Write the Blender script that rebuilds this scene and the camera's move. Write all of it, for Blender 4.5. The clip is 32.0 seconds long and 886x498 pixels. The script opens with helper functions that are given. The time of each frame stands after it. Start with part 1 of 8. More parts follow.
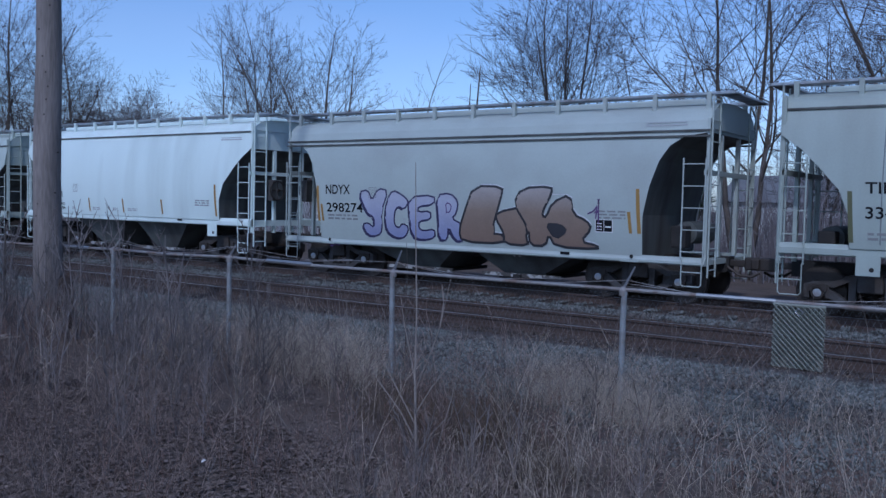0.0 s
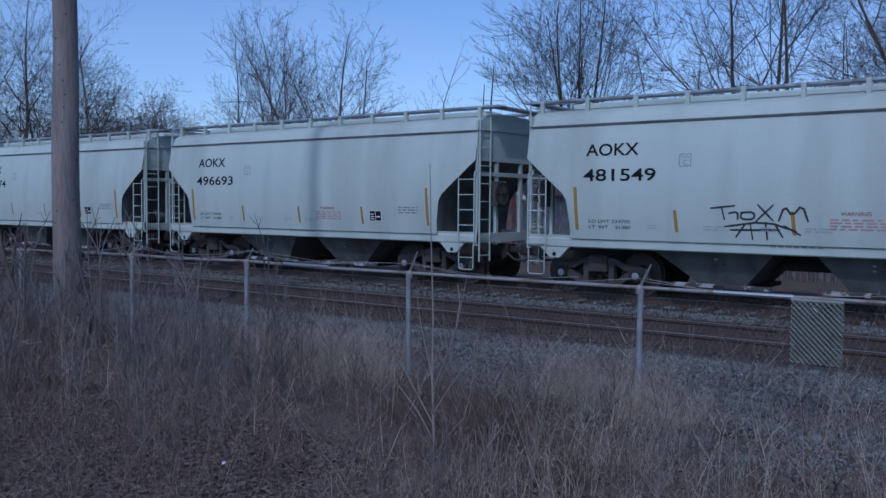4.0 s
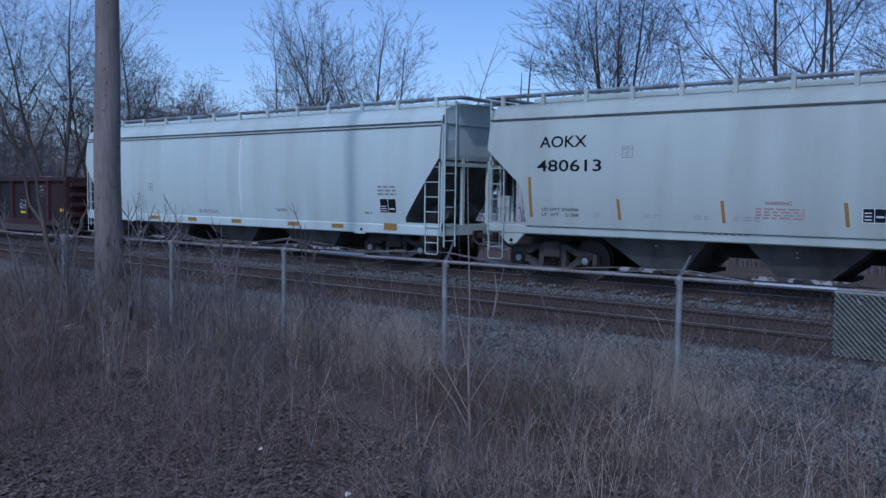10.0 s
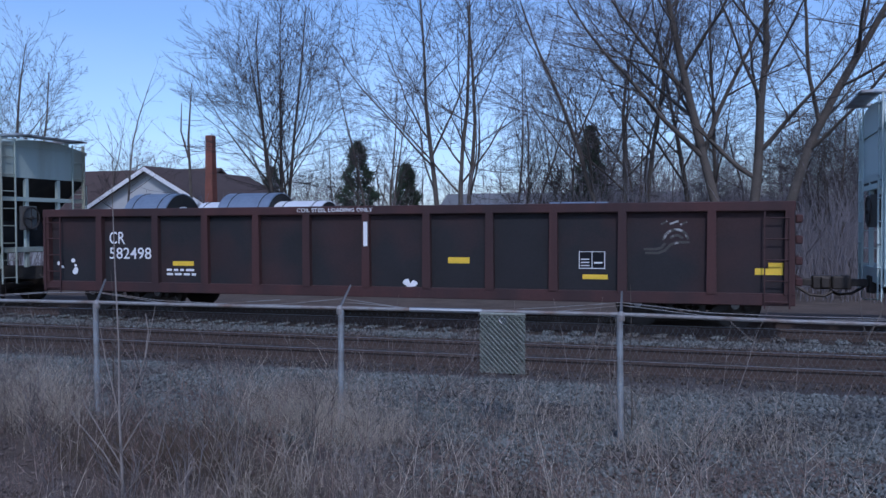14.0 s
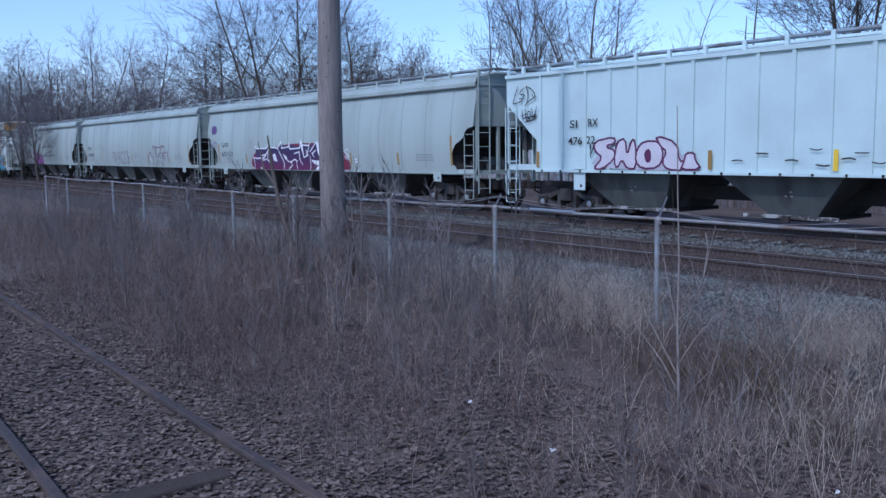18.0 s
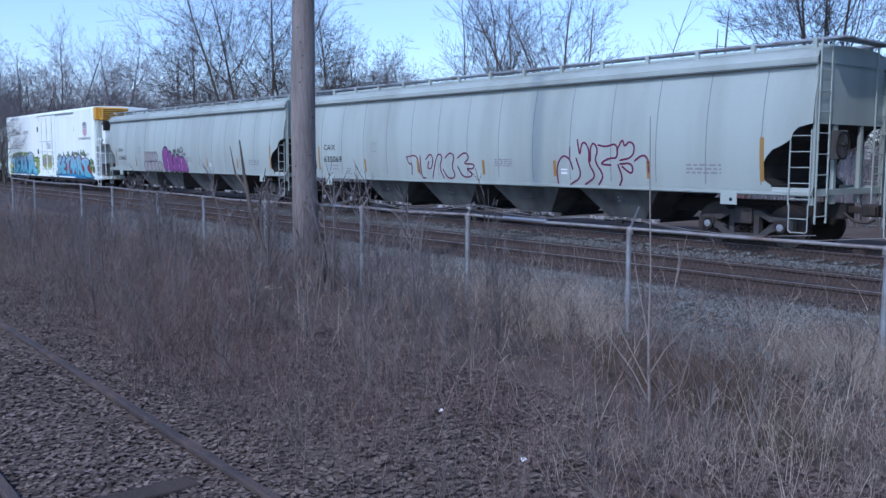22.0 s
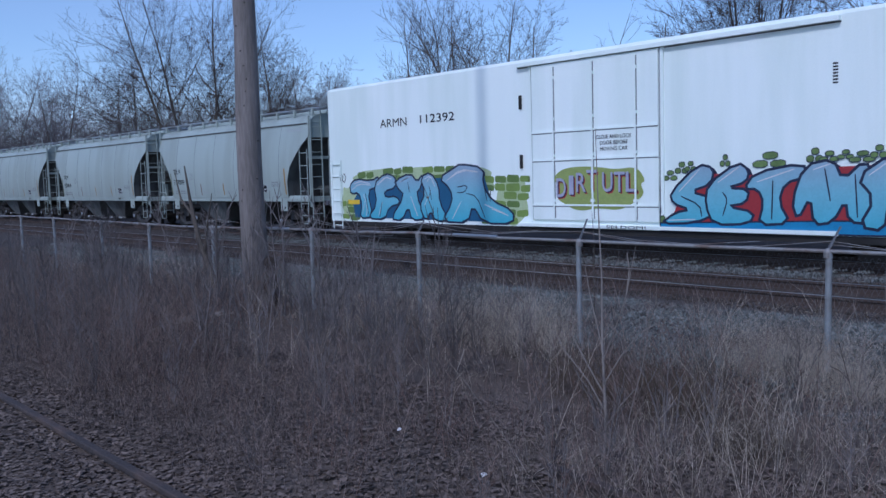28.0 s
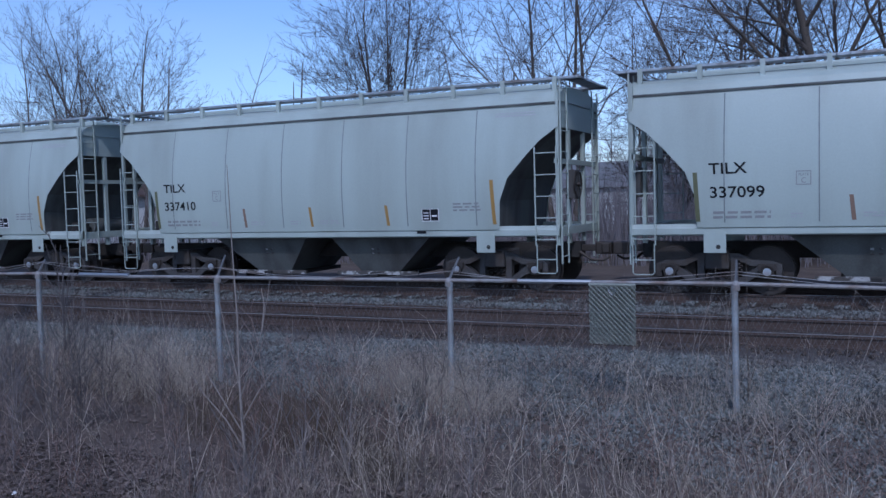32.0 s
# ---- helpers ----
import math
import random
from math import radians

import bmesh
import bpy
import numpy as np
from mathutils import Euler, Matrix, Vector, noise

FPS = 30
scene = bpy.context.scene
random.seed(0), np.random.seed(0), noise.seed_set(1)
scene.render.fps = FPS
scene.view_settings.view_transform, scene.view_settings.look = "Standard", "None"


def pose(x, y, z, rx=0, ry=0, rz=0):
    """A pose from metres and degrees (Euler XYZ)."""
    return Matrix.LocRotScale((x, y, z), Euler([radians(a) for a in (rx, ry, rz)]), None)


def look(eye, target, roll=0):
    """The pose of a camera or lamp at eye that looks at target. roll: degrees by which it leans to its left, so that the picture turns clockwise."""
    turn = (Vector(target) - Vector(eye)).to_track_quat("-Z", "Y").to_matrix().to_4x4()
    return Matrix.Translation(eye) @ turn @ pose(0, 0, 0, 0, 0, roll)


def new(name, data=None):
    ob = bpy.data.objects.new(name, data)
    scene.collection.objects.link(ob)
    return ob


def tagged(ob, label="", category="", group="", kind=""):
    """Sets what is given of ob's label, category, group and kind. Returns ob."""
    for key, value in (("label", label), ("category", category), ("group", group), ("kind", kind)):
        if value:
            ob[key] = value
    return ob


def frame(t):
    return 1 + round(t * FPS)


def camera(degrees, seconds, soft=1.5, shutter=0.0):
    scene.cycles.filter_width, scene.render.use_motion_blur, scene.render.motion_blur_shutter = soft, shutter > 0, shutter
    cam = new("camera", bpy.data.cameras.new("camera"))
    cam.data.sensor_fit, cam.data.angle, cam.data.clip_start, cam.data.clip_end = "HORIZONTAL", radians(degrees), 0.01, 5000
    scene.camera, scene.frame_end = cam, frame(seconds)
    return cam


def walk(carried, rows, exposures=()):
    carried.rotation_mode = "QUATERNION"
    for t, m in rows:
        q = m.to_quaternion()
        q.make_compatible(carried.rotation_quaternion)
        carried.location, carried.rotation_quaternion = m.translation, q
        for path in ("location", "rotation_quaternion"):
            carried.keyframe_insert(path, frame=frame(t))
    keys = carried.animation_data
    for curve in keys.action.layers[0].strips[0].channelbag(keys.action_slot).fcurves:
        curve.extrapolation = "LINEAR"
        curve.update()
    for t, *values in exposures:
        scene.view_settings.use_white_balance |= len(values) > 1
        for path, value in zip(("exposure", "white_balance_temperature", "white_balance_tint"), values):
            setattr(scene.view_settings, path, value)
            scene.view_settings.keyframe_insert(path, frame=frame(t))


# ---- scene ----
cam = camera(53.25, 32.0)
# seconds, yaw, pitch, roll in degrees, place in metres
PATH = (
    (0, 35.58, -2.91, -1.38, -0.008, 0.002, 2.198),
    (0.5, 35.72, -2.97, -1.05, -0.006, -0.005, 2.197),
    (1, 35.82, -2.47, -1.42, -0.000, -0.004, 2.196),
    (1.5, 35.47, -1.94, -0.11, 0.018, -0.015, 2.194),
    (2, 35.74, -1.34, -0.06, 0.015, -0.024, 2.197),
    (2.5, 36.21, -1.81, -0.29, 0.015, -0.021, 2.201),
    (3, 36.46, -2.34, -0.36, 0.013, -0.020, 2.196),
    (3.5, 36.54, -2.62, -0.33, 0.016, -0.016, 2.195),
    (5.5, 36.56, -3.32, -1.29, -0.002, -0.017, 2.195),
    (6, 36.57, -3.20, -1.34, 0.000, -0.012, 2.194),
    (6.5, 37.02, -3.04, -2.09, -0.005, -0.011, 2.199),
    (7, 36.93, -3.54, -1.18, -0.001, -0.008, 2.196),
    (7.5, 37.31, -3.36, 0.06, -0.001, -0.006, 2.195),
    (8, 38.60, -2.96, -0.86, -0.013, -0.001, 2.195),
    (8.5, 38.88, -3.30, -1.01, -0.022, -0.002, 2.191),
    (9, 38.97, -3.65, -0.82, -0.017, 0.002, 2.195),
    (9.5, 38.99, -3.64, -0.86, -0.013, 0.001, 2.194),
    (10, 38.92, -3.56, -0.77, -0.013, 0.002, 2.188),
    (10.5, 38.89, -3.23, -1.97, -0.018, 0.002, 2.198),
    (11, 38.55, -3.03, -1.54, -0.015, -0.002, 2.199),
    (11.5, 38.48, -2.86, -0.69, -0.009, -0.005, 2.196),
    (12, 38.40, -2.53, -0.42, 0.002, -0.013, 2.198),
    (12.5, 38.20, -2.03, -0.68, 0.003, -0.017, 2.194),
    (13, 34.21, -0.68, -1.10, 0.026, 0.023, 2.199),
    (13.5, 25.38, -0.56, -0.46, 0.061, 0.061, 2.195),
    (15.5, 8.46, -2.06, 0.61, 0.055, 0.075, 2.199),
    (16, 23.70, -3.48, 1.65, 0.069, 0.042, 2.202),
    (16.5, 40.36, -4.65, 2.77, 0.053, 0.037, 2.213),
    (17, 48.01, -5.24, 1.69, 0.052, 0.028, 2.212),
    (17.5, 53.06, -6.37, 1.09, 0.055, 0.031, 2.211),
    (18, 52.74, -6.43, 0.66, 0.051, 0.044, 2.210),
    (18.5, 50.89, -5.99, 0.77, 0.046, 0.047, 2.212),
    (19, 51.78, -6.30, 0.51, 0.052, 0.040, 2.211),
    (19.5, 51.89, -6.16, 0.56, 0.053, 0.040, 2.206),
    (20, 51.74, -6.12, 0.51, 0.047, 0.041, 2.210),
    (20.5, 51.70, -6.06, 0.46, 0.054, 0.044, 2.209),
    (21, 51.60, -6.08, 0.34, 0.051, 0.048, 2.213),
    (21.5, 51.44, -6.03, -0.02, 0.040, 0.052, 2.211),
    (22, 51.02, -5.96, -0.14, 0.026, 0.062, 2.210),
    (22.5, 49.38, -7.60, 0.09, 0.005, 0.078, 2.213),
    (23, 49.04, -6.72, -0.00, -0.005, 0.085, 2.204),
    (23.5, 49.57, -6.85, -0.01, -0.011, 0.089, 2.210),
    (24, 49.43, -6.56, 0.05, 0.007, 0.083, 2.206),
    (24.5, 48.86, -5.69, 0.26, 0.015, 0.056, 2.209),
    (26.5, 48.45, -4.94, 0.88, 0.016, 0.056, 2.202),
    (27, 48.81, -5.28, 0.73, 0.005, 0.060, 2.202),
    (27.5, 48.94, -5.45, 0.61, 0.007, 0.056, 2.197),
    (28, 47.62, -4.74, 1.61, 0.018, 0.050, 2.192),
    (28.5, 47.72, -4.39, 1.43, 0.021, 0.048, 2.195),
    (29, 47.69, -4.12, 0.96, 0.028, 0.040, 2.191),
    (29.5, 45.70, -3.75, 1.31, 0.028, 0.043, 2.196),
    (30, 43.76, -3.75, 1.26, 0.033, 0.038, 2.196),
    (30.5, 43.83, -3.88, 1.55, 0.036, 0.043, 2.204),
    (31, 39.74, -4.27, 2.09, 0.071, 0.071, 2.196),
    (31.5, 28.17, -3.07, 2.10, 0.103, 0.074, 2.198),
    (32, 24.84, -3.13, 1.47, 0.101, 0.063, 2.201),
)
walk(cam, [(t, pose(x, y, z, 90 + p, r, a)) for t, a, p, r, x, y, z in PATH],
     [(0.0, -0.15, 4970, 16), (1.2, -0.15, 4970, 16), (2.0, -0.5, 4850, 16), (3.0, -0.36, 4930, 16), (3.5, -0.3, 4950, 16), (5.5, -0.2, 4970, 16), (7.0, -0.24, 4970, 16), (9.5, -0.2, 4970, 16), (12.0, -0.17, 4970, 17), (13.0, 0.05, 5070, 17), (13.6, 0.05, 5090, 17), (15.0, 0.3, 5200, 18), (15.5, 0.3, 5200, 18), (16.0, 0.2, 5070, 17), (17.0, 0.18, 5000, 17), (18.0, 0.4, 5070, 16),
      (19.0, 0.56, 5170, 17), (23.5, 0.6, 5190, 17), (26.5, 0.25, 5130, 16), (28.5, -0.05, 5130, 16), (30.0, 0.05, 5130, 17), (31.0, 0.25, 5130, 17), (32.0, 0.09, 5050, 17)])

# ---- light ----
SUN_DIR = Vector((3.166, -8.75, 0)).normalized()      # towards the low hazy sun behind the camera
SUN_ELEV = 45.0
world = bpy.data.worlds.new("dusk_sky")
scene.world = world
world.use_nodes = True
wn = world.node_tree
sky = wn.nodes.new("ShaderNodeTexSky")
sky.sky_type = "NISHITA"
sky.sun_disc = False
sky.sun_elevation = radians(SUN_ELEV)
sky.sun_rotation = math.atan2(SUN_DIR.x, SUN_DIR.y)
sky.air_density, sky.dust_density, sky.ozone_density = 1.0, 1.0, 3.0
# a thin uneven veil of high cloud
coords, veil, ramp = wn.nodes.new("ShaderNodeTexCoord"), wn.nodes.new("ShaderNodeTexNoise"), wn.nodes.new("ShaderNodeMapRange")
squash, grey, lift, blend = wn.nodes.new("ShaderNodeMapping"), wn.nodes.new("ShaderNodeRGBToBW"), wn.nodes.new("ShaderNodeMix"), wn.nodes.new("ShaderNodeMix")
squash.inputs["Scale"].default_value = (1.6, 1.6, 5.0)
veil.inputs["Scale"].default_value, veil.inputs["Detail"].default_value = 1.3, 3.0
ramp.inputs["From Min"].default_value, ramp.inputs["From Max"].default_value = 0.35, 0.75
ramp.inputs["To Min"].default_value, ramp.inputs["To Max"].default_value = 0.03, 0.36
lift.data_type, blend.data_type = "RGBA", "RGBA"
lift.blend_type = "MULTIPLY"
lift.inputs[0].default_value = 1.0
lift.inputs[7].default_value = (0.98, 1.16, 1.48, 1.0)
wn.links.new(coords.outputs["Generated"], squash.inputs["Vector"])
wn.links.new(squash.outputs["Vector"], veil.inputs["Vector"])
wn.links.new(veil.outputs["Fac"], ramp.inputs["Value"])
wn.links.new(sky.outputs["Color"], grey.inputs["Color"])
wn.links.new(grey.outputs["Val"], lift.inputs[6])
wn.links.new(ramp.outputs["Result"], blend.inputs[0])
wn.links.new(sky.outputs["Color"], blend.inputs[6])
wn.links.new(lift.outputs[2], blend.inputs[7])
wn.links.new(blend.outputs[2], wn.nodes["Background"].inputs["Color"])
wn.nodes["Background"].inputs["Strength"].default_value = 0.125
sun_data = bpy.data.lights.new("sun", "SUN")
sun_data.energy, sun_data.angle, sun_data.color = 1.45, radians(1.8), (1.0, 0.93, 0.85)
sun = new("sun", sun_data)
to_sun = SUN_DIR * math.cos(radians(SUN_ELEV)) + Vector((0, 0, math.sin(radians(SUN_ELEV))))
sun.matrix_world = look(tuple(to_sun * 60), (0, 0, 0))

# ---- materials ----
def mat(name, color, rough=0.8, metal=0.0, var=0.25, scale=3.0, fine=40.0, bump=0.0, second=None, mix_scale=0.6,
        mix_lo=0.45, mix_hi=0.65, spec=0.5, per_object=0.0, island=0.0, streak=False, grain=False):
    """A surface with variation at a coarse and a fine scale, a second colour for stains, and relief."""
    m = bpy.data.materials.new(name)
    m.use_nodes = True
    n, l = m.node_tree.nodes, m.node_tree.links
    b = n["Principled BSDF"]
    b.inputs["Roughness"].default_value, b.inputs["Metallic"].default_value = rough, metal
    b.inputs["Specular IOR Level"].default_value = spec
    co = n.new("ShaderNodeTexCoord")
    src = co.outputs["Object"]
    if streak:
        mp = n.new("ShaderNodeMapping")
        mp.inputs["Scale"].default_value = (1.0, 1.0, 0.12)
        l.new(src, mp.inputs["Vector"])
        src_s = mp.outputs["Vector"]
    else:
        src_s = src
    n1, n2 = n.new("ShaderNodeTexNoise"), n.new("ShaderNodeTexNoise")
    n1.inputs["Scale"].default_value, n2.inputs["Scale"].default_value = scale, fine
    n1.inputs["Detail"].default_value = n2.inputs["Detail"].default_value = 4.0
    l.new(src_s, n1.inputs["Vector"]), l.new(src_s if grain else src, n2.inputs["Vector"])
    col = None
    if second:
        n3, r3, mx = n.new("ShaderNodeTexNoise"), n.new("ShaderNodeMapRange"), n.new("ShaderNodeMix")
        n3.inputs["Scale"].default_value, n3.inputs["Detail"].default_value = mix_scale, 6.0
        l.new(src_s, n3.inputs["Vector"])
        r3.inputs["From Min"].default_value, r3.inputs["From Max"].default_value = mix_lo, mix_hi
        l.new(n3.outputs["Fac"], r3.inputs["Value"])
        mx.data_type = "RGBA"
        mx.inputs[6].default_value, mx.inputs[7].default_value = (*color, 1), (*second, 1)
        l.new(r3.outputs["Result"], mx.inputs[0])
        col = mx.outputs[2]
    add = n.new("ShaderNodeMath")
    add.operation = "ADD"
    l.new(n1.outputs["Fac"], add.inputs[0]), l.new(n2.outputs["Fac"], add.inputs[1])
    last = add.outputs[0]
    if per_object or island:
        rnd, ml = (n.new("ShaderNodeObjectInfo"), n.new("ShaderNodeMath")) if per_object else (n.new("ShaderNodeNewGeometry"), n.new("ShaderNodeMath"))
        ml.operation = "MULTIPLY_ADD"
        ml.inputs[1].default_value = (per_object or island) / max(var, 0.01)
        ml.inputs[2].default_value = -0.5 * (per_object or island) / max(var, 0.01)
        l.new(rnd.outputs["Random"] if per_object else rnd.outputs["Random Per Island"], ml.inputs[0])
        a2 = n.new("ShaderNodeMath")
        a2.operation = "ADD"
        l.new(last, a2.inputs[0]), l.new(ml.outputs[0], a2.inputs[1])
        last = a2.outputs[0]
    mr = n.new("ShaderNodeMapRange")
    mr.clamp = False
    mr.inputs["From Min"].default_value, mr.inputs["From Max"].default_value = 0.5, 1.5
    mr.inputs["To Min"].default_value, mr.inputs["To Max"].default_value = 1 - var, 1 + var
    l.new(last, mr.inputs["Value"])
    mul = n.new("ShaderNodeMix")
    mul.data_type, mul.blend_type = "RGBA", "MULTIPLY"
    mul.inputs[0].default_value = 1.0
    if col:
        l.new(col, mul.inputs[6])
    else:
        mul.inputs[6].default_value = (*color, 1)
    l.new(mr.outputs["Result"], mul.inputs[7])
    l.new(mul.outputs[2], b.inputs["Base Color"])
    if bump:
        bp = n.new("ShaderNodeBump")
        bp.inputs["Strength"].default_value = bump
        bp.inputs["Distance"].default_value = 0.02
        l.new(n2.outputs["Fac"], bp.inputs["Height"])
        l.new(bp.outputs["Normal"], b.inputs["Normal"])
    return m


M = {}
M["ground"] = mat("leafy_soil", (0.115, 0.090, 0.074), 0.95, var=0.5, scale=1.2, fine=25, bump=0.8, second=(0.122, 0.100, 0.084), mix_scale=0.4, spec=0.12)
M["ballast"] = mat("ballast_bed", (0.079, 0.067, 0.061), 0.9, var=0.45, scale=2, fine=22, bump=1.0, second=(0.062, 0.052, 0.047), mix_scale=0.7, spec=0.12)
M["stone"] = mat("crushed_stone", (0.138, 0.145, 0.136), 0.85, var=0.2, scale=3, fine=60, island=0.55, second=(0.104, 0.091, 0.082), mix_scale=0.8, spec=0.12)
M["dirty_stone"] = mat("oily_ballast", (0.077, 0.060, 0.050), 0.9, var=0.2, scale=3, fine=60, island=0.5, spec=0.12)
M["tie"] = mat("creosoted_timber", (0.055, 0.044, 0.038), 0.9, var=0.35, scale=4, fine=50, bump=0.4, per_object=0.3, spec=0.12)
M["rail"] = mat("rusty_rail_steel", (0.068, 0.046, 0.037), 0.8, 0.2, var=0.3, scale=3, fine=60)
M["railtop"] = mat("worn_rail_top", (0.36, 0.36, 0.37), 0.35, 0.8, var=0.2, scale=2)
M["pole"] = mat("weathered_pole_wood", (0.229, 0.203, 0.187), 0.95, var=0.4, scale=6, fine=38, bump=1.0, second=(0.150, 0.132, 0.121), mix_scale=3.5, mix_lo=0.4, mix_hi=0.7, streak=True, grain=True, spec=0.12)
M["galv"] = mat("galvanised_steel", (0.42, 0.46, 0.50), 0.5, 0.6, var=0.2, scale=5, fine=50, second=(0.27, 0.24, 0.22), mix_scale=3)
M["wire"] = mat("dull_fence_wire", (0.15, 0.15, 0.15), 0.6, 0.6, var=0.2)
M["grey_car"] = mat("light_grey_car_paint", (0.372, 0.426, 0.388), 0.42, var=0.07, scale=1.2, fine=30, second=(0.277, 0.307, 0.271), mix_scale=0.9, mix_lo=0.45, mix_hi=0.75, streak=True)
M["pale_grey_car"] = mat("pale_grey_car_paint", (0.455, 0.516, 0.465), 0.45, var=0.07, scale=1.2, fine=30, second=(0.345, 0.382, 0.335), mix_scale=0.9, mix_lo=0.45, mix_hi=0.75, streak=True)
M["white_car"] = mat("white_car_paint", (0.69, 0.79, 0.75), 0.4, var=0.05, scale=1.2, fine=30, second=(0.52, 0.60, 0.56), mix_scale=0.9, mix_lo=0.48, mix_hi=0.8, streak=True)
M["tan_car"] = mat("stained_pale_grey_paint", (0.410, 0.472, 0.418), 0.5, var=0.09, scale=1.0, fine=30, second=(0.312, 0.315, 0.242), mix_scale=1.2, streak=True)
M["worn_grey_car"] = mat("worn_grey_car_paint", (0.395, 0.445, 0.415), 0.5, var=0.08, scale=1.0, fine=30, second=(0.345, 0.375, 0.35), mix_scale=0.8, mix_lo=0.42, mix_hi=0.75)
M["ribbed_white"] = mat("chalky_ribbed_car_paint", (0.53, 0.645, 0.625), 0.5, var=0.06, scale=1.2, fine=30, second=(0.47, 0.56, 0.54), mix_scale=0.8, mix_lo=0.45, mix_hi=0.8)
M["reefer"] = mat("bright_white_car_paint", (0.90, 0.96, 0.91), 0.4, var=0.03, scale=1.0, fine=25, second=(0.79, 0.87, 0.80), mix_scale=1.0, streak=True)
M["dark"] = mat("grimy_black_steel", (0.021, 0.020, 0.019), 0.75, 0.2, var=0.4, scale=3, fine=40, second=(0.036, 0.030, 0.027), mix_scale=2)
M["truck"] = mat("dusty_cast_steel", (0.060, 0.058, 0.057), 0.8, 0.1, var=0.4, scale=3, fine=40, second=(0.045, 0.036, 0.030), mix_scale=2)
# grime, and the shade of recesses and undersides, both in this colour
M["hopper_grey"] = mat("grimy_shaded_hopper_paint", (0.10, 0.106, 0.10), 0.7, var=0.3, scale=2, fine=30, second=(0.05, 0.047, 0.044), mix_scale=1.5, streak=True)
M["wheel"] = mat("wheel_steel", (0.054, 0.045, 0.039), 0.6, 0.5, var=0.3, scale=4, fine=40)
M["gon"] = mat("oxide_red_car_paint", (0.058, 0.022, 0.020), 0.8, var=0.25, scale=1.5, fine=30, second=(0.034, 0.017, 0.017), mix_scale=0.9, mix_lo=0.4, mix_hi=0.6, streak=True)
M["gon_panel"] = mat("soot_stained_red_panel", (0.034, 0.017, 0.017), 0.85, var=0.3, scale=1.5, fine=30, second=(0.015, 0.014, 0.016), mix_scale=0.55, mix_lo=0.38, mix_hi=0.55)
M["coil"] = mat("wrapped_steel_coil", (0.24, 0.29, 0.36), 0.45, 0.5, var=0.2, scale=3, fine=20)
M["wrap"] = mat("white_plastic_wrap", (0.62, 0.64, 0.66), 0.5, var=0.15, scale=3, fine=20)
M["black"] = mat("black_marking_paint", (0.012, 0.013, 0.016), 0.7, var=0.1, spec=0.1)
M["white"] = mat("white_marking_paint", (0.75, 0.75, 0.75), 0.6, var=0.1)
M["grey_mark"] = mat("faded_marking_paint", (0.24, 0.24, 0.24), 0.6, var=0.2)
M["gold"] = mat("gold_reflective_tape", (0.300, 0.180, 0.045), 0.5, var=0.15)
M["olive_tape"] = mat("soiled_olive_reflective_tape", (0.10, 0.105, 0.05), 0.6, var=0.2)
M["brown_tape"] = mat("faded_brown_reflective_tape", (0.20, 0.13, 0.09), 0.6, var=0.2)
M["yellow"] = mat("yellow_reflective_tape", (0.75, 0.50, 0.03), 0.5, var=0.15)
M["orange_yellow"] = mat("armour_yellow_paint", (0.62, 0.33, 0.03), 0.5, var=0.12)
M["bark"] = mat("grey_brown_bark", (0.113, 0.096, 0.081), 0.95, var=0.35, scale=3, fine=30, bump=0.4, per_object=0.25, spec=0.12)
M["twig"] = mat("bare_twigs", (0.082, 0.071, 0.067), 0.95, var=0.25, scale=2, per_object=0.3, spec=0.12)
M["weed"] = mat("dead_weed_stems", (0.200, 0.156, 0.136), 0.95, var=0.55, scale=0.8, island=0.6, spec=0.12)
M["straw"] = mat("dry_straw_grass", (0.39, 0.332, 0.268), 0.95, var=0.45, scale=0.9, island=0.5, spec=0.12)
M["leaf"] = mat("fallen_brown_leaves", (0.150, 0.119, 0.101), 0.9, var=0.35, scale=1.1, island=0.55, second=(0.118, 0.088, 0.072), mix_scale=30, spec=0.2)
M["pale_bark"] = mat("pale_sapling_bark", (0.235, 0.205, 0.182), 0.9, var=0.25, scale=4, spec=0.12)
M["shrub_bark"] = mat("dark_shrub_bark", (0.175, 0.155, 0.148), 0.95, var=0.25, scale=2, per_object=0.35, spec=0.12)
M["roof"] = mat("brown_shingles", (0.075, 0.050, 0.042), 0.9, var=0.25, scale=2, fine=25, bump=0.3)
M["siding"] = mat("pale_siding", (0.446, 0.454, 0.454), 0.7, var=0.08, scale=2)
M["brick"] = mat("red_brick", (0.22, 0.085, 0.06), 0.9, var=0.25, scale=3, fine=30, per_object=0.3)
M["mortar"] = mat("mortar", (0.3, 0.28, 0.26), 0.9, var=0.2)
M["glass"] = mat("dark_window_glass", (0.05, 0.06, 0.07), 0.1, var=0.1)
M["grey_roof"] = mat("grey_shingles", (0.16, 0.165, 0.17), 0.9, var=0.25, scale=2, fine=25)
M["red_weed"] = mat("reddish_dead_stems", (0.172, 0.111, 0.091), 0.95, var=0.5, scale=0.9, island=0.6, spec=0.12)
M["conifer"] = mat("conifer_needles", (0.035, 0.055, 0.03), 0.9, var=0.3, scale=4, island=0.4)
# lighter than the near twigs: haze of distance put into the colour
M["hazed_twig"] = mat("hazed_bare_twigs", (0.175, 0.160, 0.166), 0.95, var=0.25, scale=2, per_object=0.3, spec=0.12)
M["rust_grass"] = mat("rust_brown_dead_grass", (0.115, 0.090, 0.064), 0.95, var=0.3, scale=2, island=0.5, spec=0.12)

